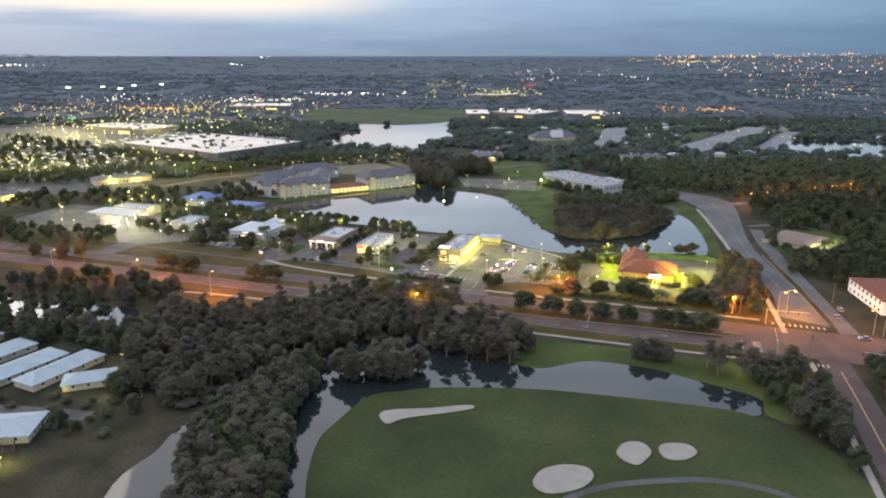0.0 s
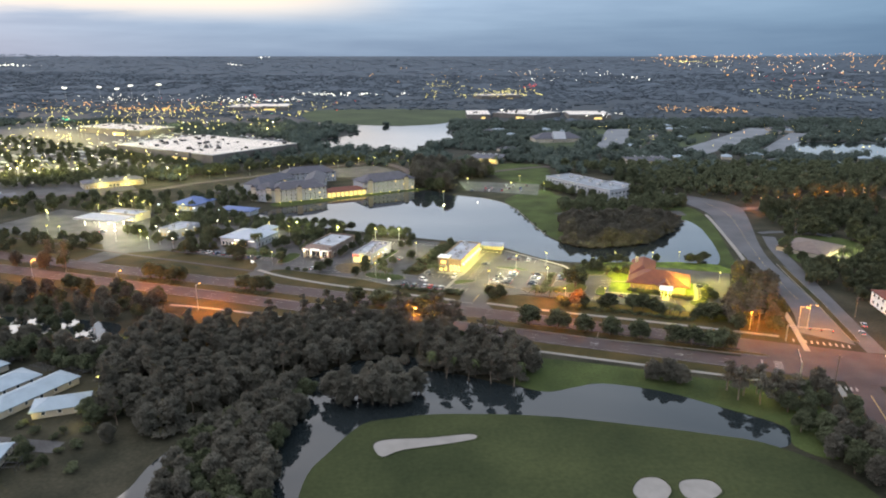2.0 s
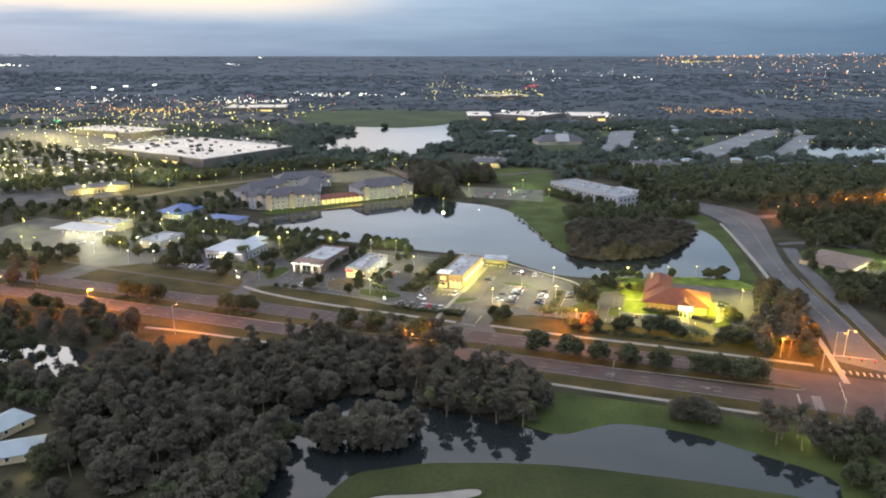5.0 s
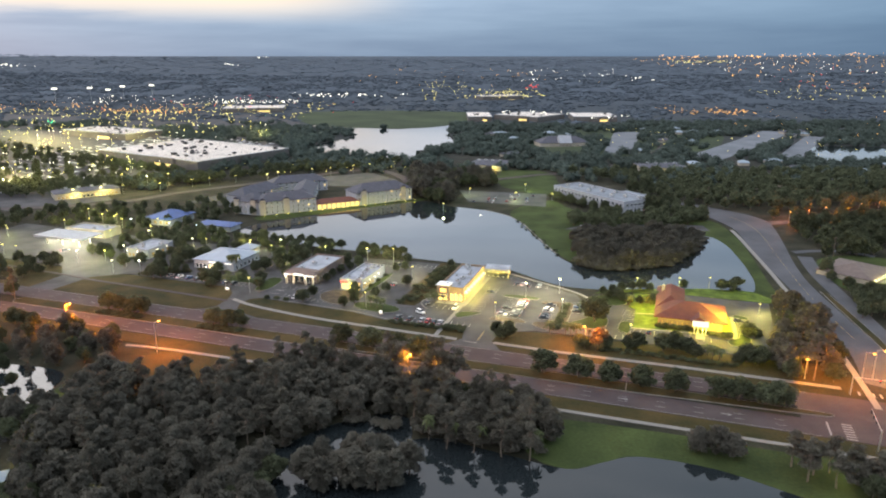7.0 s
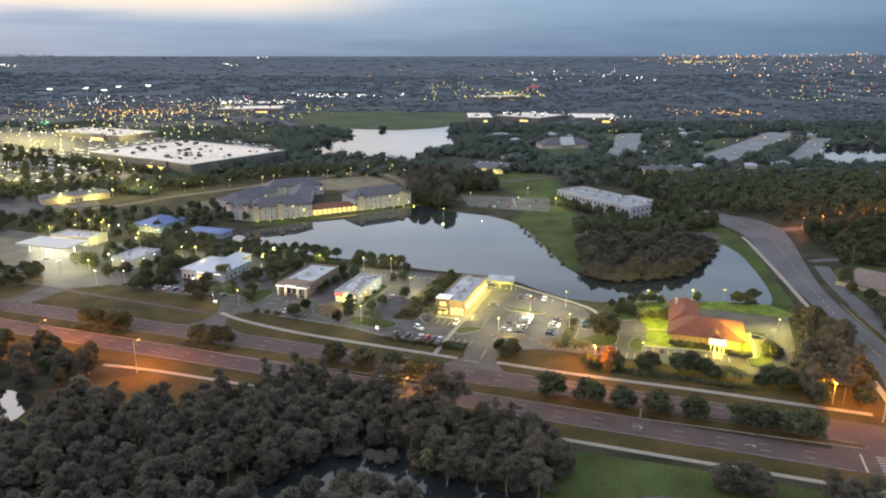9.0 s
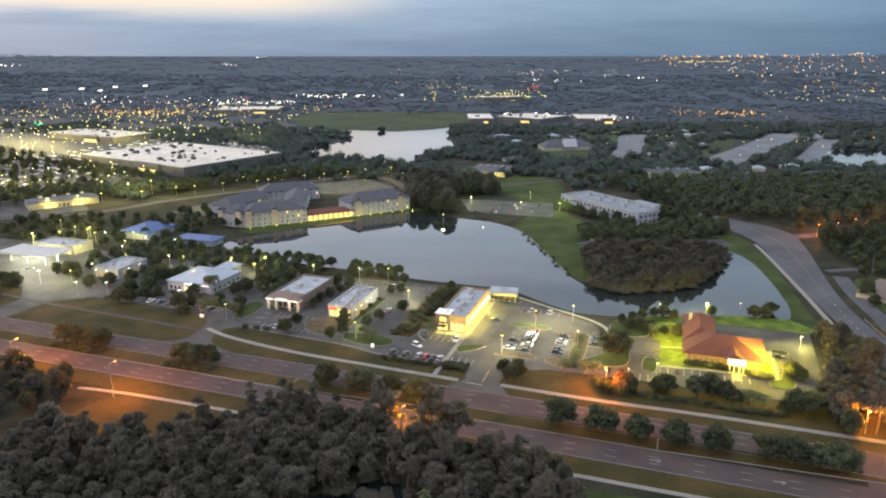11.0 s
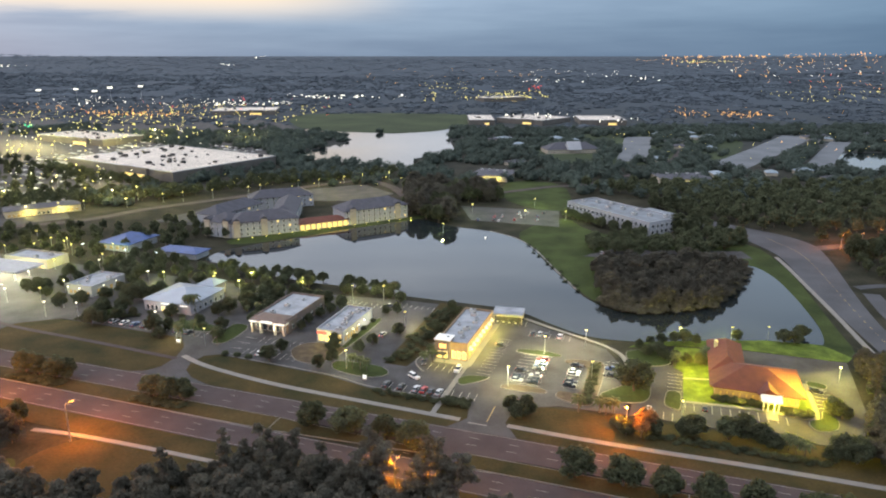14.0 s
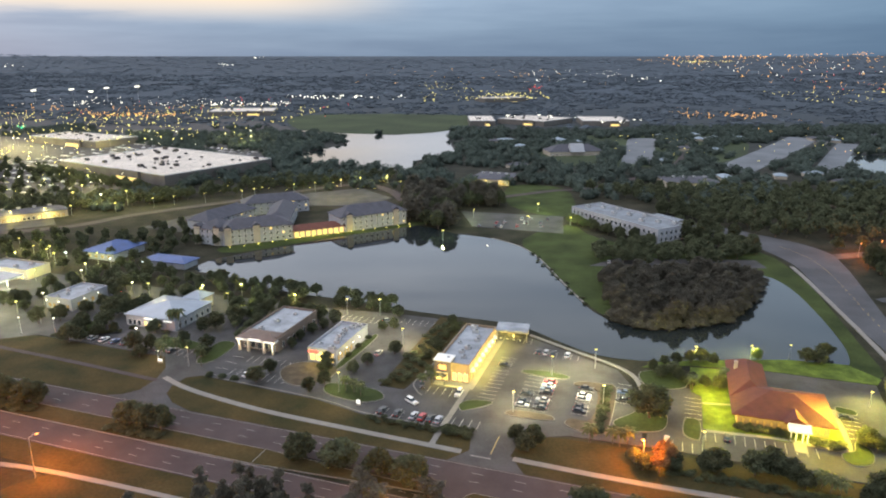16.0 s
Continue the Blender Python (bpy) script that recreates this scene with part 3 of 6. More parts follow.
slab("restaurant_lawn", [R(60.4, 70), R(67, 71), R(97.6, 71.5), R(100, 75), R(99.5, 97), R(82, 99), R(80, 116), R(66, 117), R(57, 116), R(57, 96), R(60.4, 93)], 0.24, M_LUSH, "floodlit green lawn round the restaurant", "lawn", keep=False)
slab("planted_slope", [R(-45, 66), R(-36, 66), R(-33, 84), R(-33, 132), R(-46, 134)], 0.23, M_VERGE, "planted grassy strip between two drives", "planting", keep=False)
slab("hotel_car_park", [(-200, 592), (-170, 580), (-140, 640), (-100, 662), (-60, 660), (-40, 690), (-70, 735), (-110, 712), (-160, 665)], 0.11, M_LOT, "asphalt hotel car park", "car park")
slab("office_car_park", [(14, 642), (86, 624), (78, 575), (20, 595)], 0.11, M_LOT, "asphalt office car park", "car park")
slab("lower_car_park", [(80, 505), (100, 520), (175, 515), (175, 500), (110, 500)], 0.10, M_LOT, "asphalt car park behind the trees", "car park", keep=False)
slab("mall_car_park", [(-760, 700), (-420, 600), (-320, 560), (-262, 600), (-300, 660), (-235, 720), (-390, 830), (-330, 980), (-180, 860), (-170, 960), (-330, 1090), (-640, 1130), (-900, 1000)],
     0.115, M_LOT, "large asphalt shopping car park", "car park", keep=False)
slab("plaza_car_park", [(-900, 1180), (-560, 1150), (-330, 1130), (-210, 1150), (-260, 1300), (-420, 1480), (-900, 1480)], 0.13, M_LOT, "large asphalt shopping car park", "car park", keep=False)
slab("park_car_park", [(188, 872), (222, 872), (298, 1110), (258, 1110)], 0.12, M_PALE_LOT, "pale far car park", "car park")
ribbon("hotel_road", [(-420, 560), (-330, 568), (-256, 590), (-219, 632), (-151, 690), (-108, 732), (-70, 752), (-44, 720), (-30, 680)], 9, 0.14, M_ROAD, "asphalt road behind the hotel", grow=1.0)
ribbon("park_road", [(40, 690), (90, 720), (140, 745), (240, 860), (330, 1060), (420, 1180)], 7, 0.14, M_ROAD, "narrow park road", grow=1.0)
ribbon("side_street", [(213, 400), (240, 392), (300, 400), (380, 430)], 6, 0.14, M_LOT, "narrow side street", grow=1.0)
ribbon("east_street", [(214, 520), (240, 526), (270, 534), (330, 552), (420, 585)], 9, 0.135, M_LOT, "narrow street under orange lamps", grow=2.0)
ribbon("house_street", [(285, 825), (390, 960), (505, 1115)], 40, 0.14, M_PALE_LOT, "pale wide street between houses", grow=6.0)
ribbon("villa_road", [(375, 815), (450, 930), (530, 1050)], 24, 0.13, M_PALE_LOT, "pale street between houses", grow=4.0)
ribbon("villa_street", [(-175, 205), (-140, 200), (-112, 196)], 6, 0.12, M_LOT, "narrow street between the houses", grow=0.5)

slab("shore_lawn", [R(40, 110), R(57, 117.5), R(81, 121.6), R(118.5, 121.6), R(121, 127), R(112, 136.5), R(92, 134.5), R(77, 129.4), R(58, 122.6), R(44, 116)], 0.115, M_LUSH, "green grass bank between car park and lake", "lawn", keep=False)
ribbon("lot_walk", [R(45, 70), R(41, 93), R(34, 106), R(12, 118), R(-5, 127)], 1.7, 0.24, M_PATH, "pale kerbed walk round the car park", "pavement", keep=False)
ribbon("restaurant_walk", [R(58, 69.8), R(70, 71.0), R(84, 72.2), R(97.4, 70.8), R(100.6, 74), R(100.4, 97)], 1.6, 0.26, M_PATH, "pale concrete walk round the restaurant", "pavement", keep=False)
ribbon("lawn_walk", [R(60.5, 88.2), R(69.5, 90)], 1.2, 0.26, M_PATH, "narrow concrete walk across the lawn", "pavement", keep=False)
ribbon("verge_track", [R(-330, 58), R(-230, 51.5), R(-204, 48.8), R(-160, 47), R(-121, 44.6)], 2.0, 0.17, M_ROAD, "worn footway along the grass verge", "pavement", keep=False)
ribbon("drive_kerb", [R(-28.6, 64), R(-31, 66), R(-34.5, 72), R(-33.4, 84), R(-33.2, 128)], 0.5, 0.26, M_PATH, "concrete kerb of the drive-through lane", "kerb", keep=False)
ribbon("shop_kerb", [R(-102, 53), R(-60, 50.6), R(-42, 47), R(-16.8, 46.6)], 0.4, 0.25, M_PATH, "concrete kerb of the car park", "kerb", keep=False)

# road paint
bm = bmesh.new()
for v in (3.6, 7.0, 22.4, 26.2):
    dashes(bm, [R(-420, v), R(112, v)], 0.16, 0.165)
for v in (0.45, 29.5):
    dashes(bm, [R(-420, v), R(120, v)], 0.14, 0.166, solid=True)
dashes(bm, [R(0, 7.5), R(0, 7.9)], 4, 0.166, solid=True)
dashes(bm, [R(-95, 10.2), R(2, 10.2), R(12, 12.4)], 0.2, 0.166, solid=True)
dashes(bm, [R(-40, 13.6), R(-2, 11.8)], 0.2, 0.166, on=2.0, off=2.0)
for u0 in (-84, -30, 60, 92):
    for v in (12.2, 5.4):
        if u0 > 0 or v > 10:
            dashes(bm, [R(u0, v), R(u0 + 2.6, v)], 0.35, 0.167, solid=True)
            dashes(bm, [R(u0 + 2.2, v - 0.8), R(u0 + 3.2, v)], 0.3, 0.167, solid=True)
            dashes(bm, [R(u0 + 2.2, v + 0.8), R(u0 + 3.2, v)], 0.3, 0.167, solid=True)
for v in range(-6, 1):
    dashes(bm, [R(127 + v * 0.0, 1.0 + (v + 6) * 1.5), R(130, 1.0 + (v + 6) * 1.5)], 0.6, 0.167, solid=True)
for i in range(10):
    dashes(bm, [R(137 + i * 2.2, 33.0), R(137 + i * 2.2, 36.0)], 0.7, 0.168, solid=True)
    dashes(bm, [R(137 + i * 1.6, -7.0), R(137 + i * 1.6, -4.4)], 0.6, 0.168, solid=True)
dashes(bm, [R(123, 0.6), R(123, 10.2)], 0.6, 0.168, solid=True)
dashes(bm, [R(-3.0, 34.5), R(3.0, 34.5)], 0.5, 0.168, solid=True)
tagged(part("lane_marking", bm, M_PAINT), "worn white lane lines, arrows and crossings", "road marking", "", "structure")
bm = bmesh.new()
dashes(bm, [(166, 322), (175, 375), (188, 430), (201, 480), (207, 515), (203, 545)], 0.2, 0.17)
dashes(bm, [(144, 228), (134, 195), (119.5, 150)], 0.25, 0.17, solid=True)
dashes(bm, [R(2.4, 37), R(2.4, 47)], 0.25, 0.168, solid=True)
tagged(part("centre_line", bm, M_YELLOW), "yellow centre lines on the roads", "road marking", "", "structure")


def stalls(bm, u, v, n, step, length, along="u"):
    """n + 1 bay lines: bays side by side along u or v."""
    for i in range(n + 1):
        if along == "u":
            dashes(bm, [R(u + i * step, v), R(u + i * step, v + length)], 0.16, 0.15, solid=True)
        else:
            dashes(bm, [R(u, v + i * step), R(u + length, v + i * step)], 0.16, 0.15, solid=True)


bm = bmesh.new()
stalls(bm, -10.5, 69, 12, 2.75, 5.6, "v")
stalls(bm, 2.0, 66, 9, 2.75, 5.6, "v")
stalls(bm, 7.8, 66, 9, 2.75, 5.6, "v")
stalls(bm, 20.5, 68, 8, 2.75, 5.6, "v")
stalls(bm, 33.0, 80, 5, 2.75, 5.0, "v")
stalls(bm, -14.0, 118, 4, 2.75, 5.2, "u")
stalls(bm, 0.5, 108, 6, 2.75, 5.2, "u")
stalls(bm, -38.5, 47, 8, 2.75, 5.4, "u")
stalls(bm, -13.5, 48, 3, 2.75, 5.4, "u")
stalls(bm, -28.0, 66, 4, 2.75, 5.4, "u")
stalls(bm, -108, 55, 3, 5.2, 5.4, "v")
stalls(bm, -100, 56, 8, 2.75, 5.4, "u")
stalls(bm, -100, 68, 8, 2.75, 5.0, "u")
stalls(bm, -92, 118, 8, 2.75, 5.4, "u")
stalls(bm, -60, 122, 5, 2.75, 5.4, "u")
stalls(bm, -180, 64, 20, 2.75, 5.2, "u")
stalls(bm, 55.0, 77, 5, 2.75, 5.2, "v")
stalls(bm, 61, 64.5, 11, 2.75, 5.4, "u")
stalls(bm, 49, 56.2, 6, 2.75, 5.0, "u")
stalls(bm, 102, 79.5, 5, 2.75, 5.2, "v")
tagged(part("bay_marking", bm, M_BAY), "white parking bay lines", "road marking", "", "structure")


def island(pts, label="grass car park island with kerb", material=M_LAWN):
    kerbed("planting_island", smooth_ring(pts, 4), label, material)


island([R(0, 91.5), R(8, 91), R(15, 91.5), R(16, 94), R(8, 95.5), R(0, 94)])
island([R(1, 60.5), R(8, 60), R(16, 61), R(15, 64), R(8, 64.5), R(2, 63.5)], "mulched car park island with kerb", M_MULCH)
island([R(26, 57), R(30, 57), R(33, 62), R(33, 90), R(27, 92), R(20, 91), R(19, 88), R(27, 86), R(27.5, 66), R(21, 64), R(20, 60)], "mulched car park island with shrubs", M_MULCH)
island([R(-13, 58), R(-10, 60), R(-6, 64), R(-5, 67), R(-12, 66), R(-15, 62)])
island([R(-60, 55), R(-46, 53), R(-40, 58), R(-46, 63), R(-62, 62)])
island([R(-70, 57), R(-64, 66), R(-66, 74), R(-80, 74), R(-84, 66), R(-78, 58)], "mulched planting bed with kerb", M_MULCH)
island([R(-64, 76), R(-63, 104), R(-66, 104), R(-66.5, 76)])
island([R(-118, 62), R(-112, 64), R(-113, 80), R(-121, 80)])
island([R(-145, 70), R(-126, 70), R(-124, 76), R(-144, 78)])
island([R(-190, 68), R(-176, 70), R(-178, 80), R(-192, 80)])
island([R(34, 67), R(36, 62.4), R(42, 63), R(48, 65.5), R(50, 71), R(49, 78), R(43, 79), R(38.5, 73)])
island([R(54.6, 66.5), R(57, 64), R(59.5, 64.6), R(59.5, 75.6), R(55.2, 75.6)])
island([R(42, 96), R(50, 95), R(56, 100), R(52, 110), R(40, 106)])
island([R(97.6, 66), R(100, 63.5), R(105, 66), R(106.5, 73), R(104, 77), R(102.6, 77), R(101.5, 72), R(98, 69.6)])
island([R(101.6, 95.5), R(106.6, 95), R(106.8, 98.5), R(101.6, 99.5)])

slab("house_yard", smooth_ring([(197, 384), (212, 372), (238, 386), (252, 412), (250, 436), (226, 442), (206, 428)], 4), 0.09, M_LAWN, "dark lawn round the house", "lawn")
ribbon("house_drive", [(204, 449), (218, 452), (236, 450), (246, 440)], 5, 0.13, M_STREET, "pale drive to the house", "drive")

# ---------- trees ----------
def leaf_mesh(name, lobes, count, size, material, seed, core=0.5, flat=0.0):
    """A crown: many small bent leaf clumps all through the lobes (x, y, z, rx, rz), round small inner masses."""
    rnd = np.random.RandomState(seed)
    V, Fc = [], []
    weight = np.array([l[3] * l[3] for l in lobes])
    pick = rnd.choice(len(lobes), count, p=weight / weight.sum())
    for k in pick:
        x, y, z, rx, rz = lobes[k]
        d = rnd.normal(size=3)
        d /= np.linalg.norm(d)
        if d[2] < -0.5:
            d[2] *= -0.6
        r = 1.18 * rnd.rand() ** 0.4
        c = np.array((x + d[0] * rx * r, y + d[1] * rx * r, z + d[2] * rz * r))
        n = 0.5 * d + rnd.normal(scale=0.7, size=3) + np.array((0, 0, 0.5 + flat))
        n /= np.linalg.norm(n)
        a = np.cross(n, rnd.normal(size=3))
        a /= np.linalg.norm(a)
        b = np.cross(n, a)
        s = size * (0.55 + 0.8 * rnd.rand())
        i = len(V)
        V += [c - a * s - n * s * 0.2, c - b * s * 0.6, c + a * s - n * s * 0.25, c + b * s * 0.65]
        Fc += [(i, i + 1, i + 3), (i + 1, i + 2, i + 3)]
    bm = bmesh.new()
    for x, y, z, rx, rz in lobes:
        g = bmesh.ops.create_icosphere(bm, subdivisions=1, radius=1.0, matrix=Matrix.Translation((x, y, z)) @ Matrix.Diagonal((rx * core, rx * core, rz * core, 1)))
        for v in g["verts"]:
            v.co += Vector(rnd.normal(scale=0.10 * rx, size=3))
    bm.verts.ensure_lookup_table()
    base = len(V)
    bm.verts.index_update()
    V += [tuple(v.co) for v in bm.verts]
    Fc += [tuple(base + v.index for v in f.verts) for f in bm.faces]
    bm.free()
    me = bpy.data.meshes.new(name)
    me.from_pydata([tuple(v) for v in V], [], Fc)
    me.materials.append(material)
    return me


def trunk_mesh(h, r, limbs, seed, bend=0.3):
    rnd = random.Random(seed)
    bm = bmesh.new()
    p, z = Vector((0, 0, -0.2)), 0.0
    steps = 3
    for i in range(steps):
        q = Vector((rnd.uniform(-bend, bend), rnd.uniform(-bend, bend), h * (i + 1) / steps))
        add_tube(bm, p, q, r * (1 - 0.25 * i), r * (1 - 0.25 * (i + 1)), 6)
        p = q
    for x, y, z in limbs:
        add_tube(bm, (0, 0, h * rnd.uniform(0.55, 0.9)), (x, y, z), r * 0.4, r * 0.15, 4)
    me = bpy.data.meshes.new("trunk")
    bm.to_mesh(me)
    bm.free()
    me.materials.append(M_BARK)
    return me


KINDS = {}


def tree_kind(key, trunk, crown):
    KINDS[key] = (trunk, crown)


def crown_lobes(r, n, wide, z0, z1, size):
    """Small leaf masses spread over the skin of an uneven egg-shaped crown."""
    out = []
    for k in range(n):
        s = (k + 0.5) / n
        z = z0 + (z1 - z0) * s
        reach = wide * (1 - abs(2 * s - 0.85) ** 2.2 * 0.62) * r.uniform(0.62, 1.06)
        a = k * 2.4 + r.uniform(-0.7, 0.7)
        q = r.uniform(*size)
        out.append((reach * math.cos(a), reach * math.sin(a), z, q, q * r.uniform(0.75, 1.0)))
    return out


def make_kinds():
    for i in range(4):        # broad oaks, about 9 m
        r = random.Random(50 + i)
        lobes = crown_lobes(r, 26, 3.3, 2.3, 8.0, (0.95, 1.5)) + [(0, 0, 5.0, 2.7, 2.5)]
        tree_kind("oak%d" % i, trunk_mesh(4.2, 0.28, [l[:3] for l in lobes[:5]], i), leaf_mesh("crown", lobes, 3000, 0.40, M_LEAF, i))
    for i in range(3):        # tall pines, about 18 m
        r = random.Random(80 + i)
        lobes = []
        for k in range(20):
            a, z = r.uniform(0, 6.28), r.uniform(8.0, 17.5)
            d = r.uniform(0.6, 3.4) * (1.15 - (z - 9) / 14)
            lobes.append((d * math.cos(a), d * math.sin(a), z, r.uniform(0.8, 1.4), r.uniform(0.5, 0.8)))
        tree_kind("pine%d" % i, trunk_mesh(16.5, 0.30, [l[:3] for l in lobes], i, 0.4), leaf_mesh("crown", lobes, 2000, 0.36, M_PINE, 20 + i, core=0.4))
    for i in range(3):        # dense round wood trees, about 12 m
        r = random.Random(120 + i)
        lobes = crown_lobes(r, 32, 3.7, 1.8, 11.0, (1.0, 1.6)) + [(0, 0, 6.0, 3.0, 3.8)]
        tree_kind("wood%d" % i, trunk_mesh(6.0, 0.32, [l[:3] for l in lobes[:5]], 9 + i), leaf_mesh("crown", lobes, 3400, 0.44, M_WOOD, 40 + i))
    lobes = [(0, 0, z, 0.55 + 0.75 * (1 - z / 11), 1.0) for z in (1.5, 2.8, 4.1, 5.4, 6.7, 8.0, 9.2)]
    tree_kind("cypress", trunk_mesh(8.5, 0.18, [], 3, 0.05), leaf_mesh("crown", lobes, 520, 0.32, M_PINE, 61))
    for i in range(2):        # shrubs
        r = random.Random(140 + i)
        lobes = [(r.uniform(-0.9, 0.9), r.uniform(-0.9, 0.9), r.uniform(0.6, 1.5), r.uniform(0.6, 1.0), r.uniform(0.5, 0.8)) for _ in range(6)]
        tree_kind("shrub%d" % i, trunk_mesh(0.9, 0.08, [], 5, 0.1), leaf_mesh("crown", lobes, 400, 0.24, M_LEAF, 70 + i))
    lobes = [(0, 0, 4.4, 2.2, 1.9), (1.3, 0.4, 3.8, 1.6, 1.3), (-1.2, 0.5, 4.0, 1.6, 1.3), (0.2, -1.2, 3.9, 1.6, 1.3)]
    tree_kind("rust", trunk_mesh(3.2, 0.18, [l[:3] for l in lobes], 6), leaf_mesh("crown", lobes, 900, 0.34, M_RUST, 77, core=0.6))
    # light trees for the middle distance
    for i in range(3):
        r = random.Random(160 + i)
        lobes = crown_lobes(r, 12, 2.7, 2.2, 7.4, (1.1, 1.7)) + [(0, 0, 4.4, 2.5, 2.4)]
        tree_kind("mid%d" % i, trunk_mesh(4.0, 0.25, [], i), leaf_mesh("crown", lobes, 460, 0.66, M_LEAF, 90 + i, core=0.7))
    # palm: arched fronds
    V, Fc = [], []
    for i in range(16):
        a, up = 2 * math.pi * i / 16 + 0.2 * (i % 3), (0.9, 0.45, 0.05)[i % 3]
        pts = [(0.15 + 0.62 * s, 7.2 + up * s * 0.75 - 0.20 * s * s) for s in range(5)]
        for s in range(4):
            (r0, z0), (r1, z1) = pts[s], pts[s + 1]
            w0, w1 = (0.16, 0.5, 0.55, 0.4, 0.06)[s], (0.16, 0.5, 0.55, 0.4, 0.06)[s + 1]
            k = len(V)
            for r0_, z_, w in ((r0, z0, w0), (r1, z1, w1)):
                for sgn in (-1, 0, 1):
                    V.append((r0_ * math.cos(a) - sgn * w * math.sin(a), r0_ * math.sin(a) + sgn * w * math.cos(a), z_ - abs(sgn) * w * 0.5))
            Fc += [(k, k + 1, k + 4, k + 3), (k + 1, k + 2, k + 5, k + 4)]
    me = bpy.data.meshes.new("crown")
    me.from_pydata(V, [], Fc)
    me.materials.append(M_PALM)
    tree_kind("palm", trunk_mesh(7.2, 0.16, [], 8, 0.12), me)


make_kinds()
TREE_TEXT = {"oak": ("broad dark green oak tree", "tree"), "pine": ("tall slender pine with clustered dark crown", "tree"), "wood": ("dense dark broadleaf tree in the wood", "tree"),
             "cypress": ("narrow dark cypress tree", "tree"), "shrub": ("low dark green shrub", "shrub"), "rust": ("small tree with rusty orange leaves under a lamp", "tree"),
             "mid": ("round dark green tree", "tree"), "palm": ("slender palm with arched fronds", "palm")}
TREES = 0


def tree(kind, x, y, h=1.0, w=None, group="trees", z=0.0, label="", into=None):
    """A tree of that kind, scaled by h in height and w in width."""
    global TREES
    TREES += 1
    r = random.Random(TREES)
    if kind in ("oak", "mid", "pine", "wood", "shrub"):
        kind += str(r.randrange({"oak": 4, "pine": 3, "wood": 3, "shrub": 2, "mid": 3}[kind]))
    base = kind.rstrip("0123456789")
    text, cat = TREE_TEXT[base]
    w = (w or h) * r.uniform(0.9, 1.1)
    place = pose(x, y, z, 0, 0, r.uniform(0, 360)) @ Matrix.Diagonal((w, w, h * r.uniform(0.92, 1.08), 1))
    if into is not None:
        into.append((kind, place))
        return
    root = new({"tree": base + "_tree" if base in ("oak", "pine", "cypress") else "tree", "shrub": "shrub", "palm": "palm_tree"}[cat])
    root.empty_display_size = 0.5
    root.matrix_basis = place
    tagged(root, label or text, cat, group)
    for nm, me in zip(("trunk", "crown"), KINDS[kind]):
        ob = new(nm, me)
        ob.parent = root


def free(P, keep_off=()):
    ok = np.ones(len(P), bool)
    for poly in (*TAKEN, *keep_off):
        lo, hi = poly.min(0), poly.max(0)
        near = (P[:, 0] > lo[0]) & (P[:, 0] < hi[0]) & (P[:, 1] > lo[1]) & (P[:, 1] < hi[1]) & ok
        idx = np.where(near)[0]
        if len(idx):
            ok[idx[inside(P[idx], poly)]] = False
    return ok


def join_trees(name, label, items, leafage=None):
    """Many trees of a wood as one mesh."""
    V, Fc, mats, n = [], [], [], 0
    for kind, m in items:
        m = np.array(m)
        for slot, me in enumerate(KINDS[kind]):
            co = np.empty(len(me.vertices) * 3, np.float32)
            me.vertices.foreach_get("co", co)
            co = co.reshape(-1, 3) @ m[:3, :3].T + m[:3, 3]
            V.append(co)
            Fc += [tuple(n + i for i in p.vertices) for p in me.polygons]
            mats += [slot] * len(me.polygons)
            n += len(co)
    me = bpy.data.meshes.new(name)
    me.from_pydata(np.concatenate(V).tolist(), [], Fc)
    me.materials.append(M_BARK)
    me.materials.append(leafage or M_LEAF)
    me.polygons.foreach_set("material_index", mats)
    tagged(new(name, me), label, "woodland", "", "stuff")


def wood(outline, gap, kinds, seed, group, h=(0.8, 1.15), off=True, joined="", leafage=None):
    """Trees at least gap apart within the outline, clear of water, roads and lots."""
    rnd = np.random.RandomState(seed)
    poly = np.array(outline, float)
    lo, hi = poly.min(0), poly.max(0)
    cand = lo + rnd.rand(int(6 * (hi - lo).prod() / gap ** 2) + 10, 2) * (hi - lo)
    cand = cand[inside(cand, poly)]
    if off:
        cand = cand[free(cand)]
    put = np.zeros((0, 2))
    items = [] if joined else None
    for p in cand:
        if not len(put) or ((put - p) ** 2).sum(1).min() > gap * gap:
            put = np.vstack((put, p))
            k = kinds[rnd.randint(len(kinds))]
            tree(k, p[0], p[1], rnd.uniform(*h), group=group, into=items)
    if joined and items:
        join_trees(joined, "dark " + group, items, leafage)


# near woods south of the boulevard
wood([(-118, 298), (-92, 280), (-62, 285), (-48, 292), (-14, 280), (30, 262), (34, 243), (20, 238), (-12, 255), (-40, 246), (-50, 236), (-68, 218), (-85, 200), (-100, 208), (-116, 228), (-124, 262)],
     4.7, ["wood", "wood", "wood", "wood", "pine", "wood"], 1, "wood beside the creek", (0.7, 0.92))
wood([(-60, 293), (-48, 295), (-22, 286), (-24, 276), (-58, 280)], 4.2, ["pine", "pine", "wood"], 2, "pines beside the boulevard", (0.66, 0.86), off=False)
for x, y, h in ((-18.5, 286, 1.0), (-15, 283, 0.85), (-20, 280, 0.9), (-3, 283, 0.95), (0, 279, 1.0), (4, 276, 0.95), (-6, 277, 0.8)):
    tree("pine", x, y, h, 1.15, "pines beside the boulevard")
wood([(5, 275), (34, 262), (36, 250), (10, 258)], 4.5, ["oak", "wood"], 3, "trees beside the pavement", (0.5, 0.68))
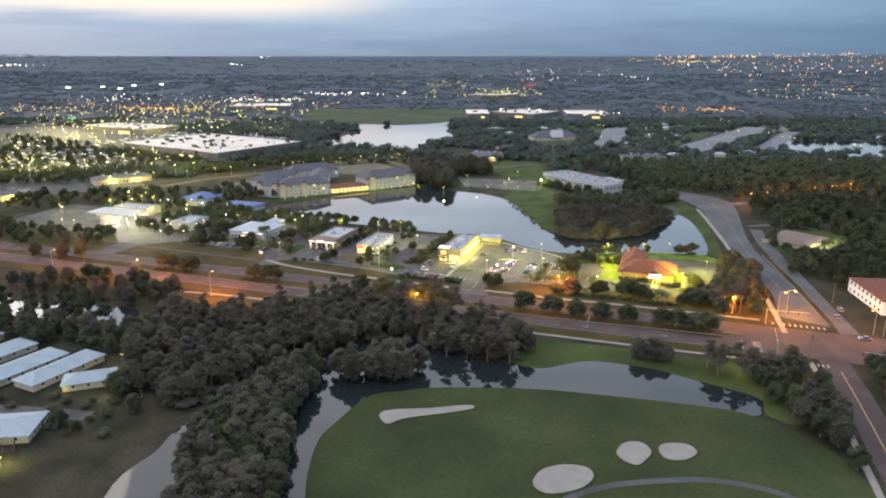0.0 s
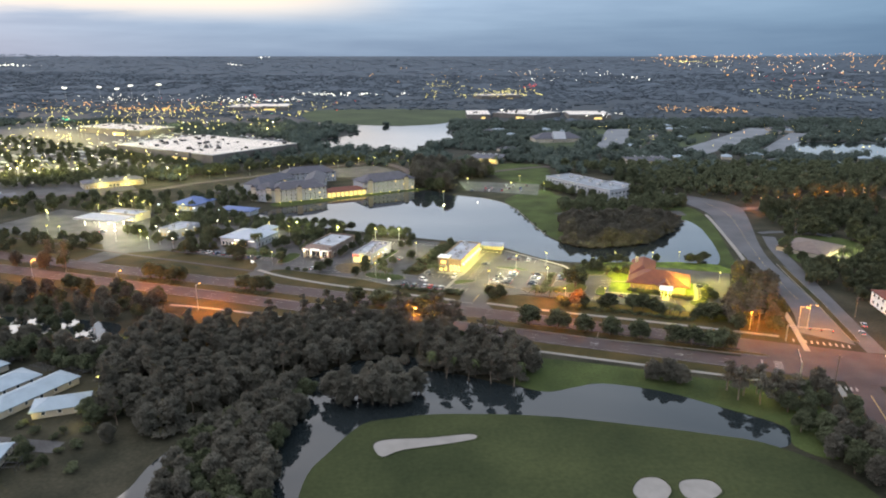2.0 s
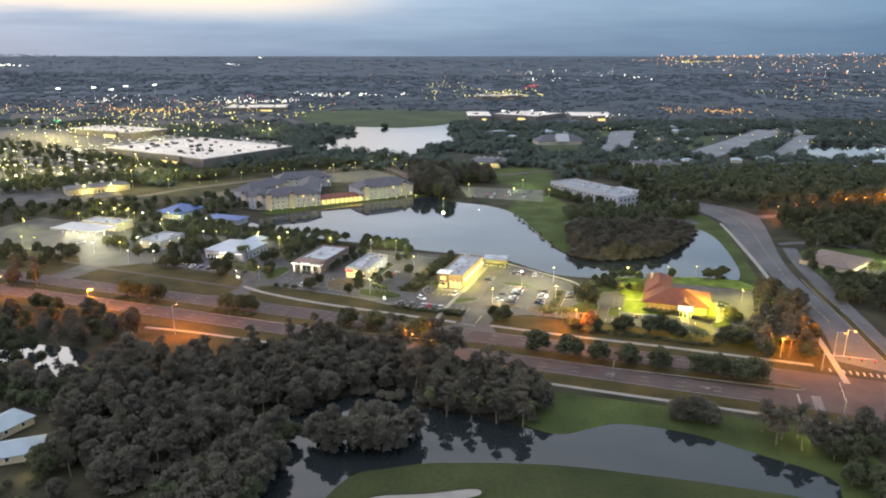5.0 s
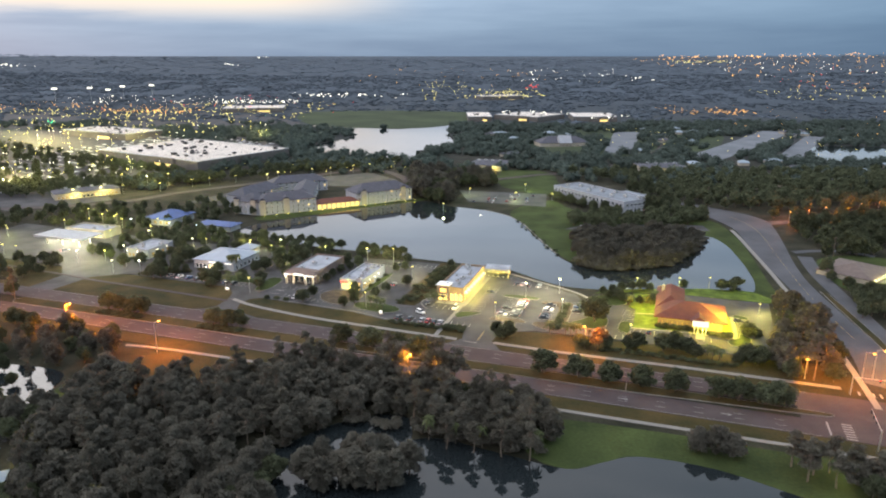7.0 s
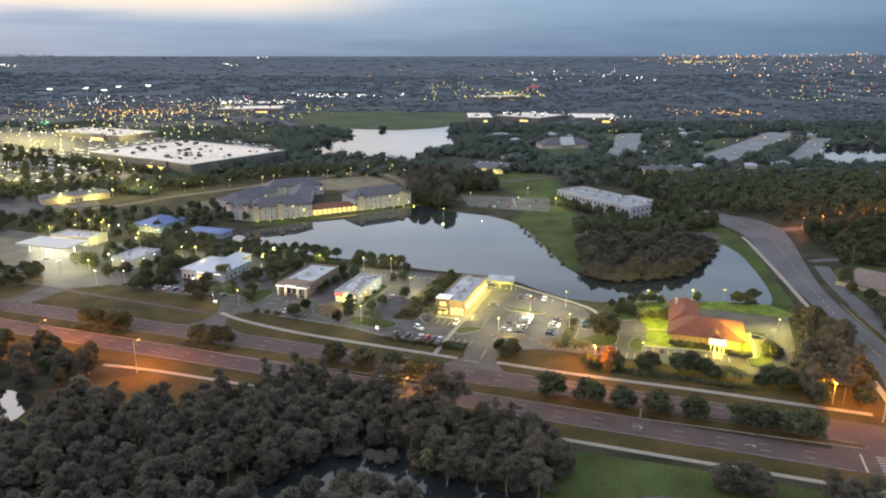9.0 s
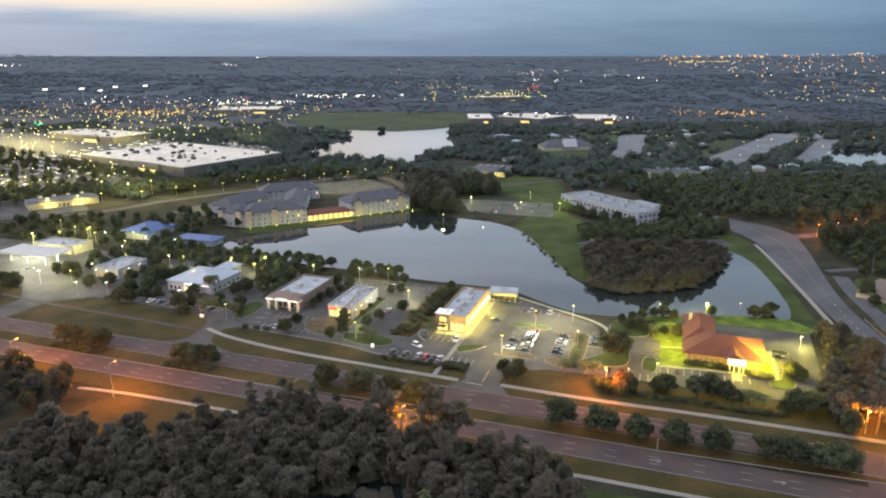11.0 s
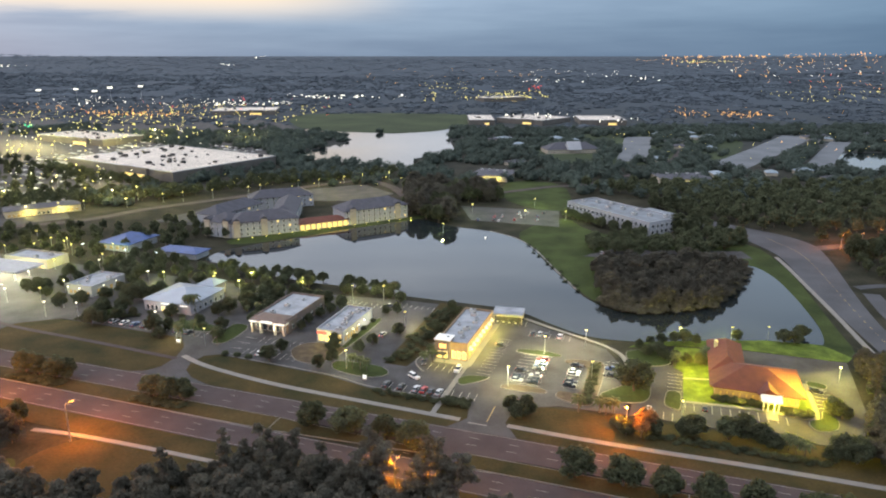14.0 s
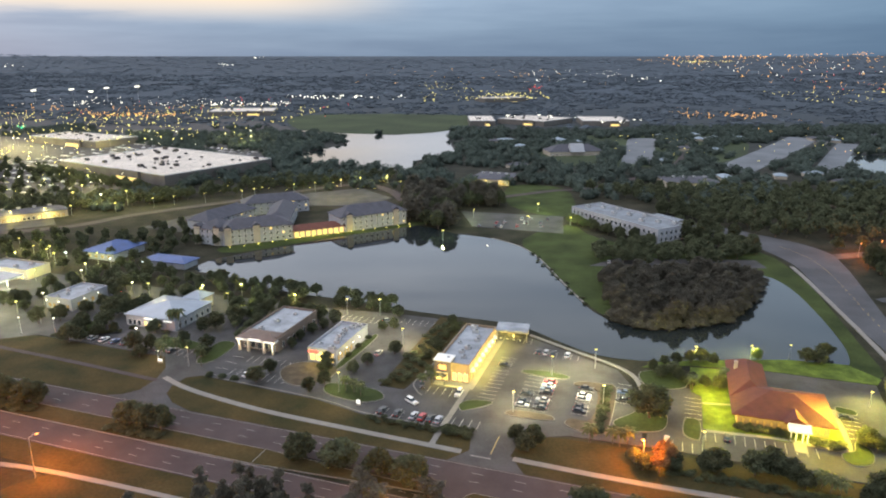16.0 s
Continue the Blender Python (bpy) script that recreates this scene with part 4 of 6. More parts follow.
wood([(-66, 140), (-41, 140), (-45, 176), (-48, 196), (-44, 214), (-43, 227), (-49, 231), (-62, 213), (-72, 196), (-72, 176)], 3.8, ["wood", "wood", "oak"], 4, "trees on the spit between two creeks", (0.74, 0.9), off=False)
for x, y, h in ((-37, 226, 0.8), (-32, 221, 0.85), (-33, 230, 0.8), (-28, 226, 0.8), (-23, 222, 1.0), (-17, 221, 0.95), (-20, 228, 1.0), (-13, 223, 0.9), (-9, 229, 0.8), (-16, 231, 0.9), (-25, 233, 0.85)):
    tree("wood", x, y, h, h * 1.0, "trees standing in the creek")
tree("cypress", -71, 271, 1.1, 1.0, "conifers in the wood")
wood([(-212, 314), (-150, 296), (-140, 284), (-150, 274), (-212, 290)], 5.6, ["oak", "pine", "oak"], 26, "trees standing round the pond", (0.35, 0.7), off=False)
for i in range(13):
    tree("palm" if i % 3 == 0 else "pine", -4 + i * 2.6, 246 - i * 0.7 + 4 * math.sin(i * 2.1), 0.62 if i % 3 else 0.95, 0.8, "trees on the pond bank")
wood([(-250, 405), (-128, 336), (-122, 318), (-150, 322), (-250, 370)], 6.0, ["pine", "oak", "wood"], 5, "trees along the boulevard", (0.75, 1.0))
wood([(-230, 330), (-130, 318), (-124, 302), (-140, 296), (-230, 326)], 6.5, ["wood", "oak"], 6, "trees behind the pond", (0.6, 0.9))
wood([(-215, 284), (-136, 266), (-124, 262), (-120, 240), (-150, 252), (-215, 262)], 4.6, ["oak", "wood"], 7, "trees before the pond", (0.6, 0.85))
wood([(-118, 228), (-98, 206), (-94, 198), (-106, 198), (-112, 218)], 7.0, ["oak", "wood"], 8, "trees behind the houses", (0.55, 0.85))
for x, y, h in ((74, 240, 0.85), (79, 239, 0.9), (83, 237, 0.75)):
    tree("wood", x, y, h * 0.8, h, "trees above the golf pond")
for x, y in ((97, 232), (101, 228), (106, 229), (104, 222), (110, 226), (98, 225), (114, 221)):
    tree("pine", x, y, 0.6, 0.95, "pines above the golf pond")
wood([(112, 226), (128, 232), (132, 216), (122, 176), (108, 150), (112, 176), (108, 200)], 5.2, ["oak", "wood"], 9, "trees beside the side road", (0.6, 0.85))
wood([(152, 226), (176, 238), (178, 214), (150, 160), (140, 170)], 6.0, ["oak", "wood"], 10, "trees across the side road", (0.7, 0.95))

# undergrowth along the banks and wood edges
rb = random.Random(17)
under = []
for k in range(60):
    s_ = k / 59
    bx, by = [(-124 + 40 * s_, 262 - 62 * s_), (-84 + 36 * s_, 202 + 40 * s_), (-36 + 66 * s_, 258 - 18 * s_)][k % 3]
    tree("shrub", bx + rb.uniform(-3, 3), by + rb.uniform(-2, 2), rb.uniform(1.0, 1.9), rb.uniform(1.4, 2.2), "undergrowth of the wood", into=under)
join_trees("undergrowth", "low dark undergrowth of the wood and banks", under, M_WOOD)

for k in range(26):
    tree("shrub", -158 + 2.2 * k + rb.uniform(-2, 2), 196 + 10 * math.sin(k * 1.7) + rb.uniform(-3, 3), rb.uniform(0.7, 1.3), rb.uniform(0.9, 1.5), "garden shrubs of the villas")
for x, y, h in ((-112, 214, 0.8), (-108, 209, 0.7), (-104, 214, 0.75), (-110, 222, 0.8), (-118, 190, 0.6), (-150, 190, 0.6), (-111, 186, 0.5)):
    tree("oak", x, y, h, h, "garden trees of the villas")

# boulevard trees
for u in (33, 45.5, 56, 67, 78, 92, 98, 106, 110):
    tree("oak", *R(u, 16.0), 0.95 + 0.08 * math.sin(u), 1.28, "street trees in the median", 0.2)
for u in (-48, -36, -24, -14):
    tree("oak", *R(u, 16.5 + 1.0 * math.sin(u)), 0.9, 1.25, "street trees in the median", 0.2)
for u in (-164, -158, -150, -146, -102, -96, -108):
    tree("oak", *R(u, 17.4), 0.92, 1.05, "street trees in the median", 0.2)
for k in range(40):
    u = (-112 + (k % 20) * 0.95) if k < 20 else (-166 + (k % 20) * 1.15)
    tree("shrub", *R(u, 12.6 + 2.8 * ((k * 7) % 5) / 5), 0.6, 1.1, "median hedge", 0.2, "dense reddish-dark hedge shrub in the median")
for x, y in ((24.4, 322), (27, 325), (22, 326)):
    tree("oak", x, y, 0.72, 0.72, "trees beside the entrance")
tree("oak", *R(44.6, 72.5), 1.25, 1.5, "trees in the car parks", 0.2, "large dense round tree on a car park island")
tree("rust", *R(49.6, 46), 1.4, 1.25, "trees beside the lamp")
tree("rust", *R(48.5, 42.5), 1.0, 0.95, "trees beside the lamp")
for u, v, h in ((44, 42.6, 0.6), (52, 46, 0.66), (41.5, 46, 0.55)):
    tree("oak", *R(u, v), h, h * 1.1, "trees beside the lamp")
for u, v, h in ((63.3, 48.5, 0.8), (60.8, 47.4, 0.66), (73.2, 50, 0.78), (77.5, 51.8, 0.9), (82, 50.6, 0.8), (85.2, 48, 0.6)):
    tree("oak", *R(u, v), h, h * 1.12, "trees before the restaurant")
for u, v in ((89.2, 49), (93.2, 46.5), (91, 46.5), (28.5, 52.5), (35, 54), (39.2, 55), (37, 53.2), (57.5, 97), (68, 107)):
    tree("palm", *R(u, v), 0.72, 1.05, "palms beside the restaurant")
for k in range(32):
    tree("shrub", *R(51 + k * 1.54, 42.6 + 2.6 * abs(math.sin(k * 1.9))), 0.5 + 0.2 * math.sin(k * 2.3), 1.0, "hedge before the restaurant", 0.1)
for u, v, h in ((105.5, 76, 0.72), (107.6, 73.6, 0.66), (103, 49.5, 0.85), (106.5, 47.5, 0.8), (100, 46.5, 0.6), (108.5, 52, 0.75)):
    tree("oak", *R(u, v), h, h * 1.1, "trees in the restaurant car park")
for u, v, h in ((56.9, 98.7, 0.66), (66.4, 101, 0.62), (61.5, 101, 0.5), (47, 104, 0.55), (51, 108, 0.6), (44, 109, 0.5), (53, 103, 0.5)):
    tree("oak", *R(u, v), h, h * 1.05, "trees beside the restaurant")
for u, v, h in ((57, 120, 0.55), (60.5, 122, 0.62), (65, 121.5, 0.5), (80.5, 130, 0.55), (52, 117, 0.5), (48, 115, 0.45)):
    tree("oak", *R(u, v), h, h * 1.1, "lit trees on the lake shore", 0.1, "small tree on the lake shore lit by a lamp")
for x, y in ((136, 382), (140, 381), (146, 388)):
    tree("oak", x, y, 0.62, 0.75, "trees on the lake shore")
wood([R(113, 36), R(132, 36), R(136, 60), R(134, 100), R(120, 120), R(118, 80), R(112, 56)], 5.2, ["oak", "wood", "pine"], 11, "trees beside the restaurant", (0.75, 1.0), off=False)
for u in range(16):
    tree("shrub", *R(70 + u * 0.95, 74.2 + 0.8 * math.sin(u * 2.0)), 1.0, 1.0, "shrubs before the restaurant", 0.2)
for u in range(8):
    tree("shrub", *R(91 + (u % 4) * 2.4, 73 - (u // 4) * 2.0), 0.9, 1.1, "shrubs before the restaurant", 0.2)
for k in range(16):
    tree("shrub", *R(-39 + k * 1.6, 44.6 - 1.4 * (k % 3) / 2), 0.6 + 0.25 * math.sin(k * 2.7), 0.85, "hedge before the car park", 0.1)
for k in range(10):
    tree("shrub", *R(-13 + (k % 5) * 1.7, 45.5 - (k // 5) * 2.2), 1.0, 1.1, "hedge before the car park", 0.1)
for k in range(26):
    tree("shrub", *R(-44 + 9 * ((k * 5) % 9) / 9, 68 + k * 2.4), 0.8 + 0.3 * math.sin(k), 1.25, "shrubs on the planted slope", 0.2)
for k in range(6):
    tree("oak", *R(-36.5 + 2 * math.sin(k * 2.1), 92 + k * 7), 0.42 + 0.12 * math.sin(k * 1.7), 0.5, "small trees on the planted slope", 0.2)
tree("oak", *R(-50, 92), 0.6, 0.66, "trees in the car parks")
for u, v in ((-86, 62), (-66, 54), (-70, 76), (-63, 60), (-68, 70)):
    tree("oak", *R(u, v), 0.62, 0.68, "trees in the car parks")
for u, v in ((-54, 58), (-51, 58), (-48, 57), (-30, 68), (-28, 72), (-30, 75)):
    tree("palm", *R(u, v), 0.72, 0.9, "palms in the car parks")
for k in range(5):
    tree("oak", *R(-92 + k * 7, 131 + 2 * math.sin(k)), 0.62, 0.75, "trees on the lake shore")
for x, y in ((-46, 452), (-40, 449), (-33, 447), (-28, 444), (-23, 443), (-60, 458), (-68, 462), (-74, 464), (-66, 456), (-80, 468), (-86, 470)):
    tree("oak", x, y, 0.66, 0.78, "trees on the lake shore")
tree("oak", -47, 442, 0.7, 0.7, "trees on the lake shore")
for u, v in ((-118, 66), (-122, 74), (-126, 68), (-133, 74), (-138, 70), (-142, 66), (-120, 90), (-124, 96), (-116, 100)):
    tree("palm" if u % 3 == 0 else "oak", *R(u, v), 0.66, 0.7, "trees in the car parks")
for u, v in ((-182, 74), (-186, 90), (-188, 78), (-196, 98), (-190, 104), (-200, 110), (-230, 96), (-234, 90), (-228, 104), (-244, 64), (-248, 66), (-252, 65), (-256, 66)):
    tree("oak", *R(u, v), 0.7, 0.75, "trees in the car parks")
for u, v in ((-112, 84), (-114, 92), (-118, 110), (-122, 106), (-126, 112), (-131, 104), (-134, 112), (-128, 120), (-112, 116), (-106, 116), (-100, 116), (-94, 114), (-86, 112), (-146, 62), (-152, 80),
             (-172, 70), (-176, 78), (-174, 96), (-178, 104), (-172, 112), (-164, 116), (-196, 88), (-200, 78), (-206, 72), (-208, 116), (-216, 114), (-226, 112), (-240, 84), (-238, 108)):
    tree("oak", *R(u, v), 0.8 + 0.12 * math.sin(u * v), 0.85, "trees in the car parks")
for u, v, h in ((-130, 58.7, 0.95), (-127.8, 64, 0.9), (-113.3, 59.1, 1.1), (-147, 84.5, 1.15), (-144.5, 86.5, 1.2), (-149, 88, 1.0), (-134, 62, 0.8)):
    tree("palm", *R(u, v), h, 1.0, "palms beside the shops")
for u, v, h in ((-177.6, 61, 0.95), (-182, 70, 0.8), (-174, 63, 0.7), (-140.8, 58.6, 0.62), (-182, 89, 1.05), (-179, 93, 0.95), (-126, 100, 0.9), (-131, 92, 0.8), (-134, 88, 0.7), (-232, 84, 0.9), (-236, 88, 0.8), (-225, 82, 0.6), (-87, 54.5, 0.72), (-168, 75, 0.5)):
    tree("oak", *R(u, v), h, h * 1.1, "trees beside the shops")
for k in range(30):
    tree("shrub", *R(-188 + k * 0.75, 63.5 + k * 0.42), 0.6, 0.85, "hedge of the shop car park", 0.12)
for u, v in ((-90, 100), (-91, 92), (-90, 84), (-88, 106), (-64, 112), (-60, 115), (-56, 80), (-58, 72)):
    tree("oak", *R(u, v), 0.55, 0.55, "small trees beside the restaurants")
for k in range(46):
    u, v = [(-219 + (k % 12) * 1.5, 85.5), (-107 + (k % 12) * 1.3, 53.6), (-168 + (k % 12) * 2.1, 80.5), (-66.0, 78 + (k % 12) * 2.2)][k % 4]
    tree("shrub", *R(u, v), 0.7, 0.9, "hedges beside the shops", 0.12)
for k in range(20):
    tree("shrub", *R(29.6 + 1.2 * (k % 2), 58 + k * 1.6), 0.7, 0.9, "shrubs in the car park island", 0.3)
for k in range(13):
    tree("oak", 88 + 3.2 * k + 2 * math.sin(k * 3), 603 - 5.0 * k, 0.8 + 0.15 * math.sin(k * 2.3), 0.9, "trees before the office")
wood([R(-345, 40), R(-238, 40), R(-238, 60), R(-345, 62)], 8, ["oak"], 12, "trees beside the filling station", (0.6, 0.8), off=False, joined="roadside_trees")
wood([R(-236, 118), R(-120, 118), R(-110, 140), R(-236, 150)], 7.0, ["oak", "mid"], 13, "trees behind the shops", (0.65, 0.9), off=False, joined="shop_trees")
# lake island and banks
wood([(80, 478), (76, 440), (78, 421), (88, 415.5), (99, 416), (118, 421), (133, 435), (148, 454), (158, 472), (160, 484), (112, 488), (88, 492)], 4.4, ["oak", "wood", "oak"], 14, "trees on the lake peninsula", (0.62, 0.95), off=False, joined="peninsula_trees", leafage=M_WOOD)
under = []
for k, (x, y) in enumerate(smooth_line([(75, 428), (80, 418.5), (88, 415), (99, 416), (118, 421), (133, 435), (148, 454), (158, 472), (163, 484)], 6)):
    tree("shrub", x + 0.8 * math.sin(k * 3.1), y + 0.8 * math.cos(k * 2.3), 1.5 + 0.7 * math.sin(k * 1.9), 2.0 + 0.5 * math.sin(k * 1.3), "bushes on the peninsula's shore", into=under)
join_trees("shore_bushes", "dark bushes hanging over the lake shore", under, M_WOOD)
wood([(84, 512), (92, 545), (128, 534), (152, 545), (182, 548), (186, 526), (150, 508), (110, 505)], 6.0, ["mid", "oak"], 15, "trees before the office", (0.75, 1.1), off=False, joined="office_trees")
wood([(-14, 560), (-4, 555), (4, 590), (10, 650), (46, 655), (40, 700), (-30, 705), (-24, 620)], 7.0, ["wood", "oak"], 16, "tall trees beyond the lake", (1.1, 1.5))
wood([(150, 548), (185, 556), (184, 640), (158, 640)], 7.0, ["mid", "wood"], 17, "trees behind the office", (0.8, 1.1), joined="office_wood")
wood([(194, 318), (236, 300), (300, 326), (300, 346), (228, 348), (236, 384), (262, 388), (272, 420), (236, 450), (218, 440), (208, 384)], 6.4, ["wood", "oak", "mid"], 28, "trees round the house east of the road", (0.65, 0.95), joined="house_trees")
wood([(226, 330), (420, 330), (460, 520), (230, 540), (222, 440)], 8.5, ["mid", "wood"], 18, "wood east of the road", (0.8, 1.2), joined="east_wood")
wood([(205, 560), (520, 540), (560, 720), (120, 720), (180, 650)], 9.5, ["mid"], 19, "wood east of the road", (1.0, 1.4), joined="north_east_wood")
wood([(182, 345), (196, 345), (205, 375), (194, 375)], 5, ["mid"], 20, "trees beside the road", (0.7, 0.9), off=False)
wood([(-330, 440), (-250, 400), (-232, 420), (-320, 470)], 9, ["mid"], 21, "trees beside the filling station", (0.7, 1.0), off=False, joined="station_trees")
wood([(-330, 500), (-215, 490), (-150, 520), (-165, 560), (-230, 575), (-330, 552)], 10, ["mid"], 22, "trees round the shops", (0.7, 1.1), joined="shop_wood")
wood([(-420, 590), (-300, 620), (-228, 660), (-160, 715), (-60, 770), (-40, 800), (-140, 770), (-230, 700), (-420, 640)], 7.5, ["mid"], 23, "trees along the hotel road", (0.8, 1.2), joined="road_trees")
wood([(-398, 826), (-248, 728), (-254, 714), (-408, 812)], 6.5, ["mid"], 27, "trees before the big store", (0.7, 1.1), off=False, joined="store_trees")
wood([(-178, 600), (-150, 560), (-130, 543), (-158, 545), (-190, 580)], 7, ["mid"], 24, "trees beside the hotel", (0.6, 0.9), off=False, joined="hotel_trees")
wood([(-700, 760), (-420, 640), (-300, 665), (-250, 722), (-400, 835), (-560, 960), (-740, 960)], 11, ["mid", "mid", "palm"], 25, "trees in the shopping car park", (0.7, 1.1), joined="car_park_trees")


# ---------- far woods: joined clumps ----------
def far_woods(name, label, n, y0, y1, size, seed, leaves, off, half=0.80, lift=0.62, tall=0.9, leafage=M_FAR_HAZE):
    """Ragged treetops on the land between two distances ahead: a rough core with many leaf facets."""
    rnd = np.random.RandomState(seed)
    y = y0 + (y1 - y0) * rnd.rand(n) ** 0.8
    x = (rnd.rand(n) * 2 - 1) * (y * half + 60)
    P = np.stack((x, y), 1)
    P = P[free(P, off)]
    keep = [noise.noise(Vector((p[0] / 90, p[1] / 130, seed))) > -0.22 for p in P]
    P = P[np.array(keep)]
    bm = bmesh.new()
    bmesh.ops.create_icosphere(bm, subdivisions=1, radius=0.8)
    bm.verts.index_update()
    tv = np.array([v.co[:] for v in bm.verts])
    tf = np.array([[v.index for v in f.verts] for f in bm.faces])
    bm.free()
    k = len(P)
    s = size * (0.55 + 0.9 * rnd.rand(k, 1, 1))
    V = tv[None] * np.clip(1 + 0.3 * rnd.normal(size=(k, len(tv), 1)), 0.5, 1.6)
    d = rnd.normal(size=(k, leaves, 3))
    d[:, :, 2] = np.abs(d[:, :, 2])
    d /= np.linalg.norm(d, axis=2, keepdims=True)
    c = d * (0.75 + 0.45 * rnd.rand(k, leaves, 1))
    a = np.cross(d + rnd.normal(scale=0.6, size=d.shape), rnd.normal(size=d.shape))
    a /= np.linalg.norm(a, axis=2, keepdims=True) + 1e-9
    b = np.cross(d, a)
    q = 0.26 * (0.6 + 0.8 * rnd.rand(k, leaves, 1))
    tri = np.stack((c - a * q, c + a * q, c + b * q * 1.3), 2).reshape(k, leaves * 3, 3)
    V = np.concatenate((V, tri), 1) * s * np.array([1, 1, tall])
    gz = np.array([ground_z(*p) for p in P])
    V[:, :, 0] += P[:, None, 0]
    V[:, :, 1] += P[:, None, 1]
    V[:, :, 2] += gz[:, None] + s[:, :, 0] * lift * tall
    m = len(tv) + leaves * 3
    lf = len(tv) + np.arange(leaves * 3).reshape(-1, 3)
    Fs = np.concatenate((tf, lf))[None] + (np.arange(k) * m)[:, None, None]
    me = bpy.data.meshes.new(name)
    me.from_pydata(V.reshape(-1, 3).tolist(), [], Fs.reshape(-1, 3).tolist())
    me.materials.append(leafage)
    tagged(new(name, me), label, "woodland", "", "stuff")


for k in range(12):
    s_ = k / 11
    tree("shrub", 52 + 14 * s_ + 1.5 * math.sin(k * 2), 528 - 84 * s_, 0.5, 0.9, "reeds on the lake shore")

# ---------- buildings ----------
def windows(root, x0, x1, y, z0, z1, n, w, material=None, face="front", frame_mat=None):
    """A row of n windows on a wall: each a frame with a pane set into it."""
    for i in range(n):
        c = x0 + (x1 - x0) * (i + 0.5) / n
        bm = bmesh.new()
        if face in ("front", "back"):
            s = -1 if face == "front" else 1
            add_box(bm, c - w / 2, c + w / 2, min(y, y + s * 0.08), max(y, y + s * 0.08), z0, z1)
            fr = part("window", bm, frame_mat or M_TRIM, root)
            part("pane", box(c - w / 2 + 0.1, c + w / 2 - 0.1, min(y + s * 0.05, y + s * 0.10), max(y + s * 0.05, y + s * 0.10), z0 + 0.1, z1 - 0.1), material or M_GLASS, fr)
        else:
            s = -1 if face == "left" else 1
            add_box(bm, min(y, y + s * 0.08), max(y, y + s * 0.08), c - w / 2, c + w / 2, z0, z1)
            fr = part("window", bm, frame_mat or M_TRIM, root)
            part("pane", box(min(y + s * 0.05, y + s * 0.10), max(y + s * 0.05, y + s * 0.10), c - w / 2 + 0.1, c + w / 2 - 0.1, z0 + 0.1, z1 - 0.1), material or M_GLASS, fr)


def parapet(x0, x1, y0, y1, z, h=0.9, t=0.35):
    bm = bmesh.new()
    add_box(bm, x0, x1, y0, y0 + t, z, z + h)
    add_box(bm, x0, x1, y1 - t, y1, z, z + h)
    add_box(bm, x0, x0 + t, y0 + t, y1 - t, z, z + h)
    add_box(bm, x1 - t, x1, y0 + t, y1 - t, z, z + h)
    return bm


def roof_unit(root, x, y, z, s=1.0, paint=None):
    u = part("roof_unit", soft_box(x - 1.1 * s, x + 1.1 * s, y - 0.8 * s, y + 0.8 * s, z, z + 1.2 * s, 0.06), paint or M_UNIT, root)
    part("fan_cowl", tube((x + 0.3 * s, y, z + 1.2 * s), (x + 0.3 * s, y, z + 1.35 * s), 0.5 * s, 0.5 * s, 10), M_DARK, u)


def flat_shop(name, u, v, w, d, h, label, wall, roof, units, seed):
    """A flat-roofed shop with parapet, its front to the boulevard."""
    root = thing(name, pose(*R(u, v), 0.1, 0, 0, math.degrees(BEND)), label, "building")
    part("wall", box(0, w, 0, d, 0, h), wall, root)
    part("roof", box(0.36, w - 0.36, 0.36, d - 0.36, h, h + 0.12), roof, root)
    part("parapet", parapet(-0.08, w + 0.08, -0.08, d + 0.08, h), wall, root)
    rnd = random.Random(seed)
    for i in range(units):
        roof_unit(root, rnd.uniform(2.2, w - 2.2), d * (i + 0.7) / (units + 0.4), h + 0.12, rnd.uniform(0.7, 1.2))
    TAKEN.append(np.array([R(u - 1, v - 1), R(u + w + 1, v - 1), R(u + w + 1, v + d + 1), R(u - 1, v + d + 1)]))
    return root


POWER = 4.2


def lamp(x, y, z, watts, colour, size=0.4):
    """The light of a lamp that stands there."""
    ob = new("lamp_light", bpy.data.lights.new("lamp_light", "POINT"))
    ob.data.energy, ob.data.color, ob.data.shadow_soft_size = watts * POWER, colour, size
    ob.location = (x, y, z)
    return ob


YEL, WHT, ORA = (1.0, 0.80, 0.16), (1.0, 0.93, 0.70), (1.0, 0.29, 0.022)

# coffee shop with a lit arcade of round awnings
cafe = flat_shop("coffee_shop", -28, 77, 12, 37, 6.3, "floodlit tan coffee shop with flat white roof and awnings", M_TAN, M_MEMB, 9, 1)
part("corner_tower", box(-0.6, 5.2, -0.8, 4.6, 0, 7.6), M_BRICK, cafe, "taller brown corner block")
part("tower_roof", box(-0.9, 5.5, -1.1, 4.9, 7.6, 7.9), M_TRIM, cafe)
part("sign_face", box(1.2, 3.8, -0.95, -0.81, 4.6, 6.2), G_ORANGE, cafe, "glowing orange round sign panel")
windows(cafe, 5.6, 11.8, -0.0, 0.6, 3.6, 3, 1.7, G_WARM)
windows(cafe, 0.0, 4.8, -0.8, 0.6, 3.4, 2, 1.8, G_WARM)
windows(cafe, 1.0, 36.0, 12.0, 0.6, 3.2, 10, 2.0, G_DIM, "right", M_BRICK)
